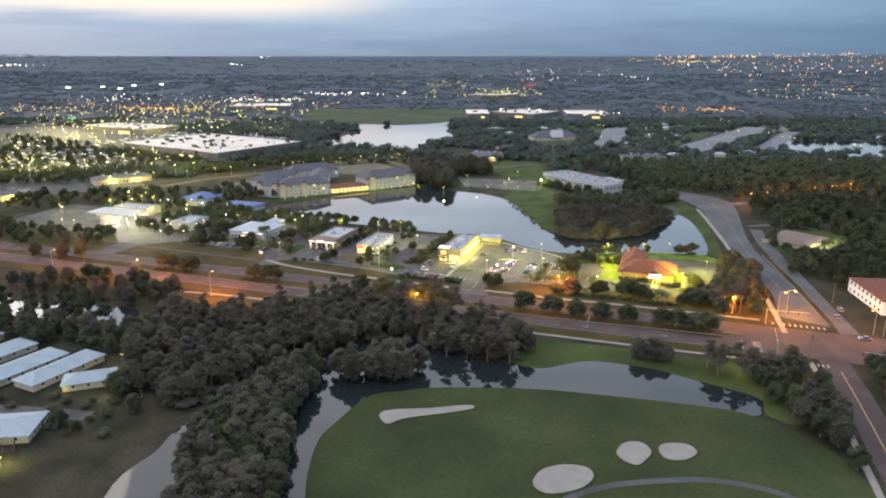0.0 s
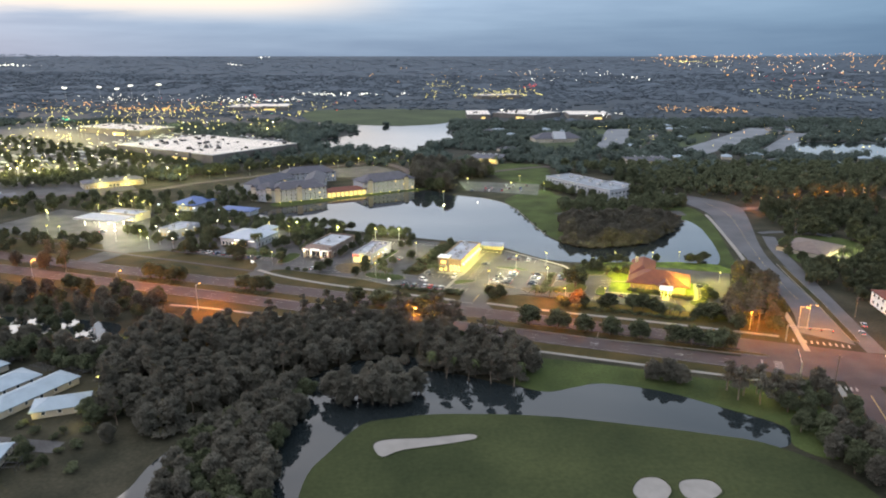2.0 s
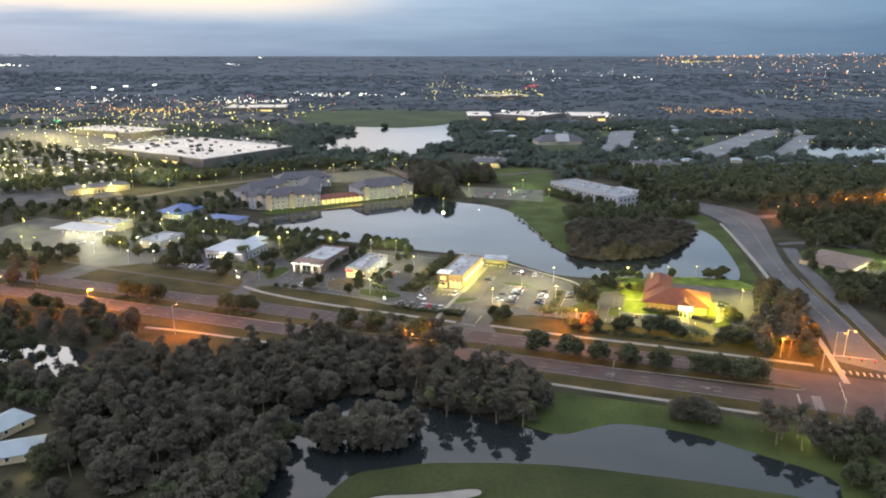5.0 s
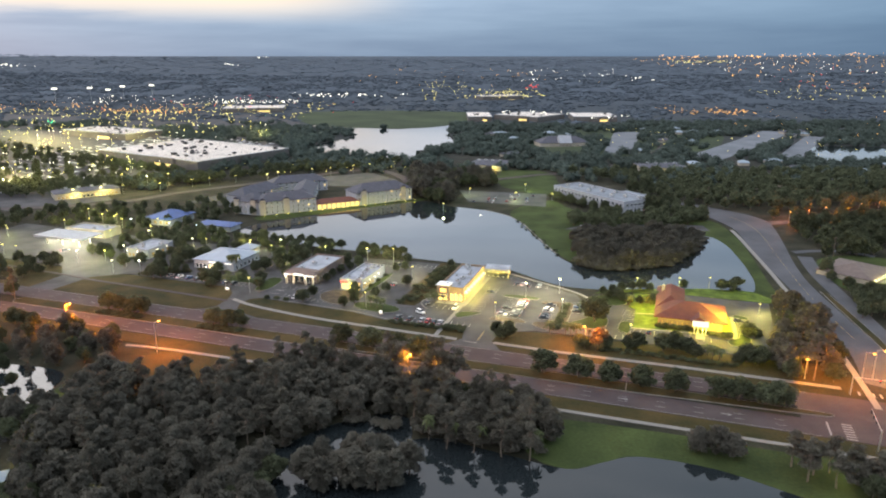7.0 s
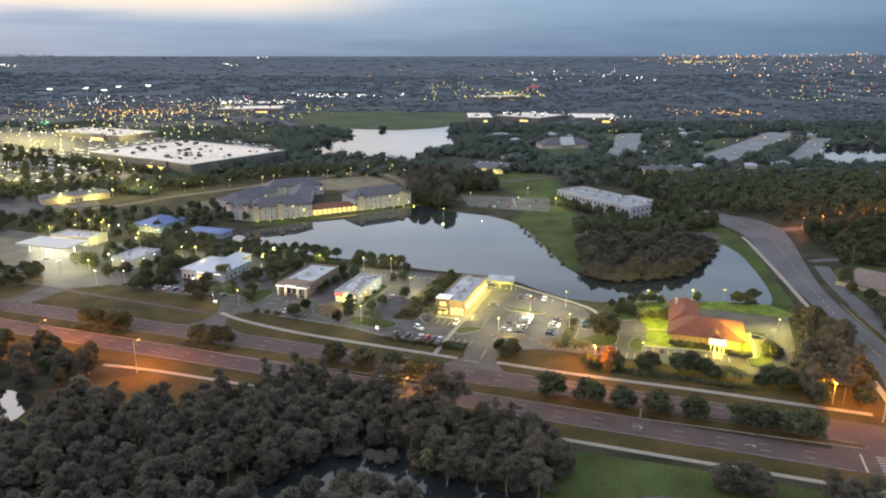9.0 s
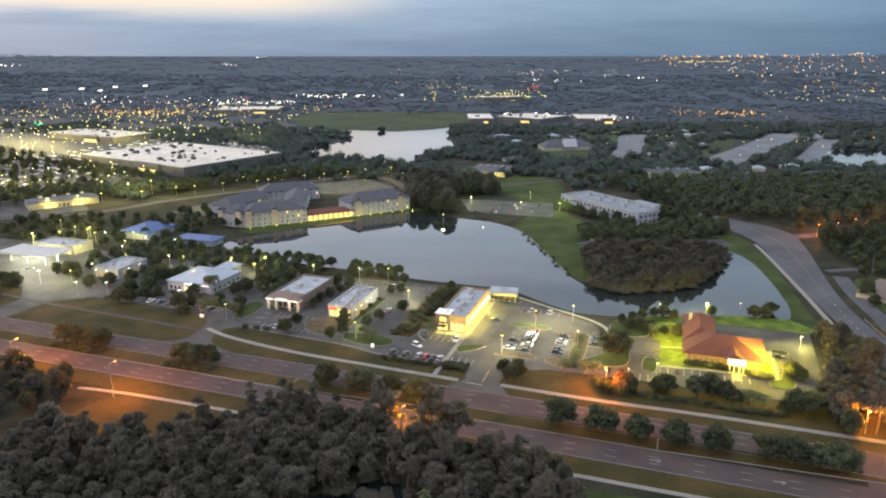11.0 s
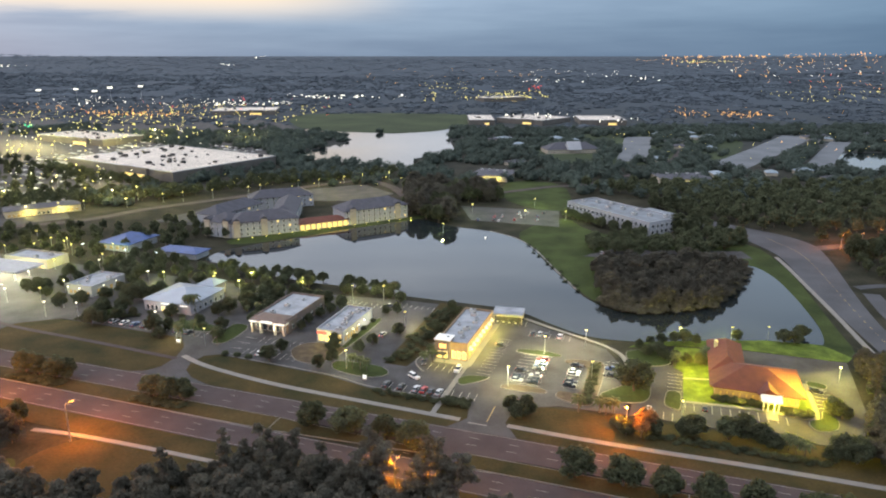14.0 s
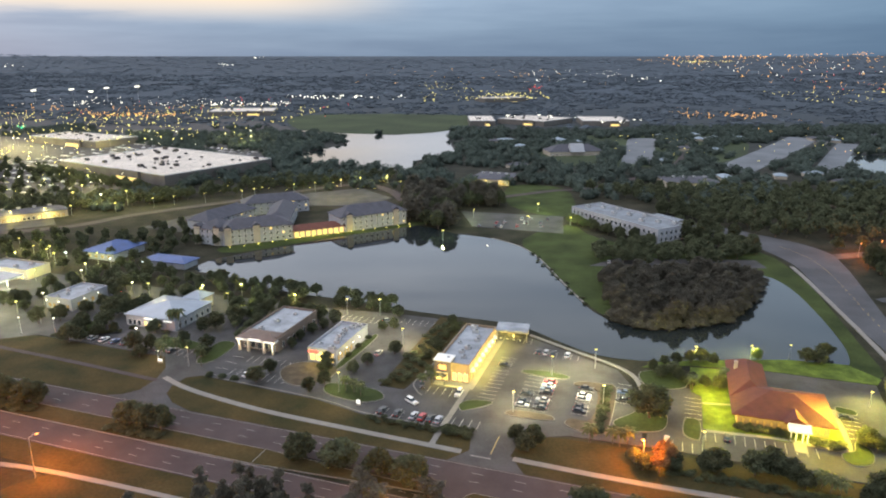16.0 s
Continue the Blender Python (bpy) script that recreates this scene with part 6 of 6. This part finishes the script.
# ---------- lamp posts ----------
def street_lamp(x, y, h, glow_mat, colour, watts, label, arm=0.0, ang=0.0, group="street lamps", size=0.45):
    root = thing("street_lamp", pose(x, y, 0.1, 0, 0, ang), label, "street lamp", group)
    part("pole", tube((0, 0, 0), (0, 0, h), 0.13, 0.08, 8), M_STEEL, root)
    if arm:
        part("arm", tube((0, 0, h - 0.1), (arm, 0, h + 0.25), 0.06, 0.05, 6), M_STEEL, root)
    hd = part("head", soft_box(arm - 0.45, arm + 0.45, -0.22, 0.22, h + 0.12, h + 0.32, 0.05), M_DARK, root)
    part("lens", ball(arm, 0, h - 0.05, size, 2, 0.6), glow_mat, hd)
    if watts:
        c = pose(x, y, 0.1, 0, 0, ang) @ Vector((arm, 0, h - 0.8))
        lamp(*c, watts, colour, 0.4)


for x, y in ((-208, 512), (-178, 500), (-158, 494), (-148, 491)):
    street_lamp(x, y, 5.5, G_BLUE, (0.9, 0.95, 1.0), 900, "dark post with blue-white lamp", group="car park lamps", size=0.6)
SOD = "grey pole with glowing orange sodium lamp"
street_lamp(-110, 309, 12, G_ORANGE, (1.0, 0.24, 0.008), 12000, SOD, 2.5, 70)
street_lamp(-154, 328, 12, G_ORANGE, (1.0, 0.24, 0.008), 15000, SOD, 2.5, 70)
street_lamp(-205, 346, 12, G_ORANGE, ORA, 8000, SOD, 2.5, 70)
street_lamp(55.6, 313.4, 9, G_ORANGE, (1.0, 0.25, 0.010), 9000, SOD, 0.6, 200)
street_lamp(-12, 283, 10, G_ORANGE, (1.0, 0.34, 0.02), 7500, SOD, 2.0, 70)
street_lamp(147, 284, 11, G_ORANGE, ORA, 6000, SOD, 2.5, -20)
street_lamp(152, 286, 11, G_ORANGE, ORA, 6000, SOD, 2.5, -20)
street_lamp(128, 286, 8, G_ORANGE, ORA, 5200, SOD, 1.0, 250)
street_lamp(176, 262, 11, G_ORANGE, ORA, 3500, SOD, 2.5, 200)
street_lamp(-270, 372, 12, G_ORANGE, ORA, 6000, SOD, 2.5, 70)
for x, y in ((236, 521), (251, 526), (268, 536), (300, 549), (316, 553), (338, 564), (327, 545)):
    street_lamp(x, y, 8, G_ORANGE, (1.0, 0.22, 0.012), 4200, SOD, 1.0, 40)
LOTL = "dark post with glowing yellowish car park lamp"
for u, v, w_ in ((29.8, 76, 6800), (3, 62.5, 4500), (10, 93, 7000), (24, 104, 4200), (-56, 57, 1900), (-50, 100, 6500), (-118, 58, 300), (-86, 124, 3600), (-72, 128, 2500)):
    street_lamp(*R(u, v), 7.5, G_YELLOW, (1.0, 0.86, 0.42), w_ * 0.85, LOTL, group="car park lamps")
for u, v, w_ in ((58.8, 123.5, 8000), (78.5, 130.6, 8000), (92.5, 136, 120), (114, 70, 900), (112, 103, 3200), (60, 60, 1200)):
    street_lamp(*R(u, v), 5.5, G_YELLOW, (1.0, 0.86, 0.2), w_, LOTL, group="car park lamps")
street_lamp(112, 226, 4.0, G_YELLOW, (0.95, 1.0, 0.3), 1800, "short post with greenish floodlight", group="garden lamps", size=0.7)
for x, y in ((-117.3, 232), (-88.4, 211.4), (-86.5, 207)):
    street_lamp(x, y, 5.0, G_YELLOW, YEL, 260, "short post with yellow garden lamp", group="garden lamps", size=0.5)
street_lamp(-123, 168, 3.0, G_YELLOW, YEL, 500, "short post with yellow garden lamp", group="garden lamps", size=0.6)
street_lamp(-17, 234, 3.0, G_ORANGE, ORA, 200, "short post with orange lamp in the creek wood", group="garden lamps", size=0.5)
street_lamp(-106, 383, 4.0, G_WHITE, WHT, 500, "short post with white lamp", group="car park lamps", size=0.35)
for u, v in ((-150, 68), (-190, 66), (-236, 70), (-204, 62)):
    street_lamp(*R(u, v), 7, G_WHITE, WHT, 600, "dark post with white car park lamp", group="car park lamps")
for u, v in ((-160, 122), (-186, 116), (-206, 140), (-240, 132), (-272, 142), (-286, 152), (-112, 124), (-306, 128), (-232, 172), (-250, 150), (-318, 160), (-142, 116)):
    street_lamp(*R(u, v), 6.5, G_YELLOW, (1.0, 0.90, 0.30), 2000, LOTL, group="car park lamps", size=0.5)
for x, y in ((0.5, 560), (38, 690), (22, 620), (58, 600), (70, 640), (86, 596)):
    street_lamp(x, y, 6, G_YELLOW, (0.9, 1.0, 0.4), 2200, "dark post with yellowish lamp", group="park lamps", size=0.6)
for i in range(15):
    s_ = i / 14
    street_lamp(-126 + 104 * s_, 539.5 + 57 * s_ + 2 * math.sin(3 * s_), 1.0, G_YELLOW, (1.0, 0.90, 0.12), 330 if 4 < i < 10 else 150,
                "low yellow garden lamp before the hotel", group="hotel garden lamps", size=0.4)
fl = new("fountain_lamp")
fl.location = (27, 545, 0.06)
tagged(fl, "small white fountain lamp on the lake", "lamp")
part("float", ball(0, 0, 0.1, 0.35, 2, 0.5), M_DARK, fl)
part("lens", ball(0, 0, 0.45, 0.35, 2), G_WHITE, fl)

# lamps among the shops and along the hotel road
rl = random.Random(21)
for i in range(22):
    u, v = rl.uniform(-330, -118), rl.uniform(66, 170)
    p = R(u, v)
    if not any(inside(np.array([p]), q)[0] for q in (TAKEN[0], *TAKEN[-30:])):
        street_lamp(*p, 6.0, (G_YELLOW, G_WHITE, G_YELLOW)[i % 3], (0.95, 0.92, 0.26), 1300, LOTL, group="car park lamps", size=0.5)
for i in range(14):
    s_ = i / 13
    street_lamp(-300 + 250 * s_ + rl.uniform(-6, 6), 606 + 150 * s_ + rl.uniform(-5, 5), 7.0, G_YELLOW, (1.0, 0.88, 0.24), 1500, "dark post with yellowish lamp", group="hotel road lamps", size=0.6)

# shopping car park lamps
rr = random.Random(9)
for i in range(130):
    x, y = rr.uniform(-660, -240), rr.uniform(600, 1120)
    if abs(x) < y * 0.70 and not any(inside(np.array([(x, y)]), p_)[0] for p_ in TAKEN):
        street_lamp(x, y, 11, G_YELLOW if i % 4 else G_WHITE, (1.0, 0.84, 0.32), 8500 if i % 3 else 0, LOTL, group="shopping car park lamps", size=0.7)

# ---------- far lights ----------
def light_field(name, label, spots, material, seed):
    """Lamps too far off to tell apart. spots: x0, x1, y0, y1, height, size, number."""
    rnd = np.random.RandomState(seed)
    bm = bmesh.new()
    bmesh.ops.create_icosphere(bm, subdivisions=1, radius=1.0)
    bm.verts.index_update()
    tv = [tuple(v.co) for v in bm.verts]
    tf = [tuple(v.index for v in f.verts) for f in bm.faces]
    bm.free()
    V, Fc = [], []
    for x0, x1, y0, y1, h, s, n in spots:
        for _ in range(int(n * 1.35)):
            x, y = rnd.uniform(x0, x1), rnd.uniform(y0, y1)
            z, r, k = ground_z(x, y) + h * rnd.uniform(0.7, 1.3), s * (0.42 + 0.85 * rnd.rand() ** 2), len(V)
            V += [(x + r * a, y + r * b, z + r * c) for a, b, c in tv]
            Fc += [tuple(k + i for i in f) for f in tf]
    me = bpy.data.meshes.new(name)
    me.from_pydata(V, [], Fc)
    me.materials.append(material)
    tagged(new(name, me), label, "lights", "", "stuff")


light_field("far_yellow_lights", "many far yellow lamps of the town", [(-900, -470, 1180, 1450, 10, 0.88, 144), (-560, -230, 1150, 1640, 10, 0.88, 144), (-600, -330, 1000, 1150, 9, 0.80, 48),
            (90, 260, 1800, 2050, 10, 1.28, 64), (-700, -300, 640, 1000, 8, 0.48, 96), (820, 1150, 1680, 1980, 8, 1.12, 48), (300, 560, 840, 1110, 6, 0.48, 25),
            (1170, 1420, 3600, 3740, 10, 1.5, 54), (-60, 90, 1780, 2400, 10, 1.12, 48), (-220, -30, 690, 760, 6, 0.40, 22), (200, 330, 900, 1100, 6, 0.48, 22)], G_YELLOW, 1)
light_field("far_white_lights", "many far white lamps of the town", [(-520, -330, 1640, 1720, 10, 1.04, 64), (-380, -80, 1820, 1880, 12, 1.36, 35), (-900, -480, 1600, 1800, 10, 0.96, 64),
            (-985, -925, 3270, 3290, 20, 2.40, 6), (-1120, -1050, 4330, 4350, 10, 2.56, 4), (-1900, -1700, 3000, 3060, 12, 2.00, 16), (100, 240, 1340, 1380, 10, 1.12, 16),
            (230, 330, 1270, 1300, 8, 0.96, 9), (250, 700, 2300, 3000, 12, 1.44, 41), (1100, 1750, 2450, 3600, 12, 1.44, 57), (-560, -260, 700, 1000, 8, 0.40, 48)], G_WHITE, 2)
light_field("far_orange_lights", "many far orange sodium lamps", [(1000, 2500, 2450, 4300, 12, 2.08, 176), (430, 600, 1370, 1500, 6, 0.96, 54), (-660, -480, 1390, 1450, 8, 1.04, 64), (-950, -500, 1450, 1650, 8, 0.96, 64),
            (1300, 2600, 4100, 4500, 12, 3.20, 64), (400, 900, 900, 1600, 8, 0.72, 48), (1000, 1350, 1900, 2400, 8, 1.20, 25), (-300, 500, 2200, 3200, 10, 1.28, 38)], G_ORANGE, 3)
light_field("far_red_lights", "far red signal and sign lights", [(240, 275, 2090, 2110, 14, 1.5, 9), (-700, -200, 1400, 1900, 8, 0.96, 19), (1000, 1600, 1900, 3000, 8, 1.28, 19)], G_RED, 4)
light_field("far_green_lights", "far green signal lights", [(-640, -620, 1190, 1200, 8, 1.28, 8), (-640, -300, 1100, 1400, 8, 0.72, 4)], G_GREEN, 5)


def floodlight_mast(x, y, h):
    root = thing("floodlight_mast", pose(x, y, ground_z(x, y)), "tall mast with blazing white floodlights", "floodlight", "sports ground masts")
    part("mast", tube((0, 0, 0), (0, 0, h), 0.5, 0.3, 8), M_STEEL, root)
    for i in range(4):
        part("floodlight", ball(-4.5 + i * 3.0, -1, h + 0.6 * (i % 2), 1.5, 1), G_WHITE, root)


for x, y, h in ((-911, 1719, 30), (-835, 1735, 32), (-795, 1740, 28), (-772, 1767, 34), (-722, 1816, 34)):
    floodlight_mast(x, y, h)

OFF = [np.array(p) for p in ([(-760, 700), (-420, 600), (-235, 720), (-330, 1000), (-640, 1130), (-900, 1000)], [(-540, 1165), (-300, 1165), (-340, 1240), (-540, 1290)],
                             [(-150, 400), (190, 300), (200, 640), (90, 700), (60, 745), (-230, 700)])]
far_woods("woodland_near", "dark treetops between the houses, faintly tinted blue for haze", 9500, 640, 1250, 4.4, 31, 44, OFF, leafage=M_MID_HAZE)
# flattened crowns keep the far canopy pale, standing in for haze
far_woods("woodland_far", "dark far treetops towards the horizon, tinted blue for haze", 14000, 1250, 2800, 8.6, 32, 12, OFF[:2], lift=0.3, tall=0.26)
far_woods("woodland_horizon", "dark treetops at the horizon, tinted blue for haze", 7000, 1900, 4500, 18.0, 33, 6, [], lift=0.1, tall=0.09)

# ---------- cars ----------
def car_kind(colour, van=False, lit=False):
    """A car with its nose towards +x."""
    paint = mat("car_paint", colour, 0.35, 0.05, 0.5, 4.0, 0.0, metal=0.2, coat=0.6)
    root = thing("car", pose(0, 0, -50), "", "car")
    L, W, H1 = (4.9, 1.9, 1.05) if van else (4.6, 1.8, 0.85)
    bm = bmesh.new()
    add_box(bm, -L / 2, L / 2, -W / 2, W / 2, 0.25, H1)
    bmesh.ops.bevel(bm, geom=bm.edges[:], offset=0.14, segments=2, affect="EDGES")
    part("body", bm, paint, root)
    bm = bmesh.new()
    x0, x1, xa, xb, zt = (-2.3, 1.1, -2.1, 0.3, 1.75) if van else (-1.9, 0.95, -1.25, 0.25, 1.42)
    vs = [bm.verts.new(p) for p in ((x0, -0.8, H1 - 0.03), (x1, -0.8, H1 - 0.03), (x1, 0.8, H1 - 0.03), (x0, 0.8, H1 - 0.03), (xa, -0.66, zt), (xb, -0.66, zt), (xb, 0.66, zt), (xa, 0.66, zt))]
    for f in ((4, 5, 6, 7), (0, 1, 5, 4), (1, 2, 6, 5), (2, 3, 7, 6), (3, 0, 4, 7)):
        bm.faces.new([vs[i] for i in f])
    cab = part("cabin_glass", bm, M_GLASS, root)
    part("roof_panel", soft_box(xa + 0.02, xb - 0.02, -0.67, 0.67, zt - 0.01, zt + 0.05, 0.02), paint, cab)
    for x in (-1.4, 1.4):
        for y in (-0.85, 0.85):
            wh = part("wheel", tube((x, y - 0.1, 0.32), (x, y + 0.1, 0.32), 0.32, 0.32, 10), M_TYRE, root)
            part("rim", tube((x, y - 0.11, 0.32), (x, y + 0.11, 0.32), 0.18, 0.18, 8), M_STEEL, wh)
    for y in (-0.62, 0.62):
        part("headlight", box(L / 2 - 0.06, L / 2 + 0.02, y - 0.2, y + 0.2, 0.55, 0.72), G_WHITE if lit else M_TRIM, root)
        part("tail_light", box(-L / 2 - 0.02, -L / 2 + 0.06, y - 0.2, y + 0.2, 0.6, 0.78), G_RED if lit else M_RED_PAINT, root)
    return root


CARS = {"white": car_kind((0.75, 0.75, 0.74)), "dark": car_kind((0.03, 0.032, 0.036)), "silver": car_kind((0.4, 0.41, 0.43)), "red": car_kind((0.4, 0.03, 0.03)),
        "blue": car_kind((0.05, 0.09, 0.2)), "van": car_kind((0.7, 0.7, 0.68), True), "lit": car_kind((0.25, 0.26, 0.28), False, True)}
CAR_TEXT = {"white": "white saloon car", "dark": "black saloon car", "silver": "silver saloon car", "red": "red saloon car", "blue": "dark blue saloon car",
            "van": "white high-roofed van", "lit": "grey car with lights on"}


def car(kind, x, y, ang, where="parked in a bay", group="parked cars"):
    c = copy_thing(CARS[kind], pose(x, y, 0.14, 0, 0, ang))
    tagged(c, CAR_TEXT[kind] + " " + where, "car", group)


AXIS = math.degrees(BEND)
for i, k in ((0, "dark"), (1, "dark"), (2, "silver"), (4, "dark"), (5, "blue"), (6, "white"), (7, "red")):
    if i < 8:
        car(k, *R(10.6, 66 + 2.75 * i + 1.4), AXIS + 180)
for i, k in ((0, "silver"), (1, "dark"), (3, "dark")):
    car(k, *R(4.8, 66 + 2.75 * i + 1.4), AXIS)
for i, k in ((0, "dark"), (1, "dark"), (3, "silver"), (4, "white"), (6, "dark")):
    car(k, *R(23.2, 68 + 2.75 * i + 1.4), AXIS)
for i, k in ((0, "dark"), (2, "blue")):
    car(k, *R(35.6, 80 + 2.75 * i + 1.4), AXIS + 180)
for i, k in ((0, "dark"), (1, "silver"), (2, "dark"), (4, "white")):
    car(k, *R(0.5 + 2.75 * i + 1.4, 110.8), AXIS + 90)
for i, k in ((0, "dark"), (2, "dark"), (4, "silver"), (5, "red"), (6, "dark"), (7, "silver")):
    car(k, *R(-38.5 + 2.75 * i + 1.4, 49.6), AXIS + 90)
car("dark", *R(-7.6, 95), AXIS)
car("van", *R(-17, 68.4), AXIS - 90)
car("dark", *R(-31, 70.5), AXIS - 70, "waiting in the drive-through lane")
car("van", *R(-30, 58), AXIS - 30, "leaving the coffee shop")
car("white", *R(-93, 58), AXIS + 90)
car("lit", *R(-56, 90), AXIS + 90, "beside the restaurant")
car("lit", *R(-66, 122), AXIS + 30, "in the drive-through lane")
car("dark", *R(67, 67), AXIS + 90)
car("dark", *R(103, 92), AXIS)
for i in range(9):
    car(("dark", "silver", "white", "blue")[i % 4], *R(-178 + 2.75 * (i * 2) + 1.4, 66.6), AXIS + 90)
rc = random.Random(3)
for i in range(14):
    car(("dark", "silver", "white", "blue", "red")[i % 5], 24 + rc.random() * 50, 592 + (i % 3) * 11 + rc.random() * 3, 75)
for i in range(5):
    car(("silver", "white", "dark")[i % 3], 92 + i * 15, 508 + rc.random() * 3, 80)
for x, y in ((178, 290), (172, 281)):
    car("lit", x, y, 75, "waiting at the junction", "cars on the roads")
car("lit", *R(170, 27), AXIS + 180, "waiting at the junction", "cars on the roads")
car("lit", *R(-262, 86), AXIS + 60, "at the filling station")
for k in CARS.values():
    for o in (*k.children_recursive, k):
        bpy.data.objects.remove(o)

# ---------- signals, poles and signs ----------
def signal(x, y, ang, reach):
    """A traffic signal on a mast arm."""
    root = thing("traffic_signal", pose(x, y, 0.1, 0, 0, ang), "grey mast arm with dark traffic signal heads", "traffic signal", "signals at the junction")
    part("pole", tube((0, 0, 0), (0, 0, 7.0), 0.18, 0.14, 8), M_STEEL, root)
    part("arm", tube((0, 0, 6.4), (reach, 0, 6.9), 0.12, 0.07, 8), M_STEEL, root)
    for s in (0.5, 0.75, 1.0):
        hd = part("signal_head", soft_box(reach * s - 0.22, reach * s + 0.22, -0.18, 0.18, 5.6, 6.7, 0.05), M_DARK, root)
        part("lens", ball(reach * s, -0.2, 6.4, 0.14), G_RED, hd)


signal(*R(134, 33), -20, 16)
signal(*R(134, -4), 70, 13)
signal(*R(178, 33), 250, 13)
signal(*R(178, -5), 160, 16)


def wood_pole(x, y, h, ang=0):
    root = thing("utility_pole", pose(x, y, 0, 0, 0, ang), "tall dark wooden utility pole with crossarm", "utility pole", "utility poles")
    part("pole", tube((0, 0, 0), (0, 0, h), 0.2, 0.14, 8), M_BARK, root)
    part("crossarm", box(-1.2, 1.2, -0.08, 0.08, h - 1.0, h - 0.8), M_BARK, root)


for x, y, h in ((136.7, 236.8, 11), (214, 372, 12), (222, 440, 12), (230, 500, 13), (180, 300, 10), (206, 590, 13)):
    wood_pole(x, y, h, 15)


def pylon_sign(x, y, w, h, glow_mat, label):
    root = thing("shop_sign", pose(x, y, 0.1, 0, 0, AXIS), label, "sign", "roadside signs")
    part("plinth", box(-w / 2, w / 2, -0.25, 0.25, 0, 0.6), M_STUCCO, root)
    part("face", soft_box(-w / 2 + 0.1, w / 2 - 0.1, -0.18, 0.18, 0.6, h, 0.04), glow_mat, root)


pylon_sign(*R(-46, 51), 1.5, 1.9, G_SIGN, "glowing white roadside sign on a plinth")
pylon_sign(*R(-130, 57), 2.0, 1.5, G_SIGN, "glowing white roadside sign on a plinth")
pylon_sign(*R(50, 60), 1.6, 2.0, M_TRIM, "white unlit roadside sign on a plinth")
pylon_sign(*R(-196, 110), 2.4, 3.0, G_RED, "glowing red roadside sign on a plinth")


# front of the coffee shop: pergola, menu boards, tables
def pergola(u, v):
    root = thing("pergola", pose(*R(u, v), 0.22, 0, 0, AXIS), "dark open pergola over the shop entrance", "pergola")
    for x in (0, 4.6):
        for y in (0, 2.6):
            part("post", box(x, x + 0.2, y, y + 0.2, 0, 2.9), M_DARK, root)
    for i in range(8):
        part("slat", box(-0.2, 5.0, -0.1 + i * 0.4, 0.0 + i * 0.4, 2.9, 3.05), M_DARK, root)


pergola(-28.6, 73.2)
for i in range(4):
    t_ = thing("terrace_table", pose(*R(-15 + 2.6 * i, 118.5), 0.14), "small round terrace table with a dark shade", "table", "terrace tables")
    part("top", tube((0, 0, 0.7), (0, 0, 0.75), 0.5, 0.5, 12), M_TRIM, t_)
    part("leg", tube((0, 0, 0), (0, 0, 0.7), 0.05, 0.05, 6), M_DARK, t_)
    part("shade", tube((0, 0, 2.1), (0, 0, 2.5), 1.1, 0.05, 8), M_DARK, t_)


# many cars in the shopping car parks, too far to tell apart
def far_cars():
    rnd = np.random.RandomState(8)
    V, Fc = [], []
    box_v = [(-2.2, -0.9, 0.2), (2.2, -0.9, 0.2), (2.2, 0.9, 0.2), (-2.2, 0.9, 0.2), (-2.2, -0.9, 0.85), (2.2, -0.9, 0.85), (2.2, 0.9, 0.85), (-2.2, 0.9, 0.85),
             (-1.2, -0.7, 1.4), (0.5, -0.7, 1.4), (0.5, 0.7, 1.4), (-1.2, 0.7, 1.4)]
    box_f = [(0, 1, 5, 4), (1, 2, 6, 5), (2, 3, 7, 6), (3, 0, 4, 7), (4, 5, 9, 8), (5, 6, 10, 9), (6, 7, 11, 10), (7, 4, 8, 11), (8, 9, 10, 11)]
    c, s = math.cos(radians(57)), math.sin(radians(57))
    for row in range(26):
        for k in range(34):
            if rnd.rand() < 0.5:
                continue
            a, b = -330 + k * 3.1 + (k // 11) * 8, 560 + row * 17 + (row % 2) * -9
            x, y = -440 + (k - 17) * 5.2 + row * 5.5, 640 + row * 15 + (k - 17) * -3.4
            if y < 620 or abs(x) > 0.72 * y or any(inside(np.array([(x, y)]), p_)[0] for p_ in TAKEN[-12:]):
                continue
            n = len(V)
            V += [(x + px * c - py * s, y + px * s + py * c, pz + 0.1) for px, py, pz in box_v]
            Fc += [tuple(n + i for i in f) for f in box_f]
    me = bpy.data.meshes.new("parked_cars")
    me.from_pydata(V, [], Fc)
    me.materials.append(mat("mixed_car_paint", (0.22, 0.22, 0.23), 0.35, 0.1, 0.5, 4.0, 0.0, spread=0.8))
    tagged(new("parked_cars", me), "rows of many far parked cars", "cars", "", "stuff")


far_cars()
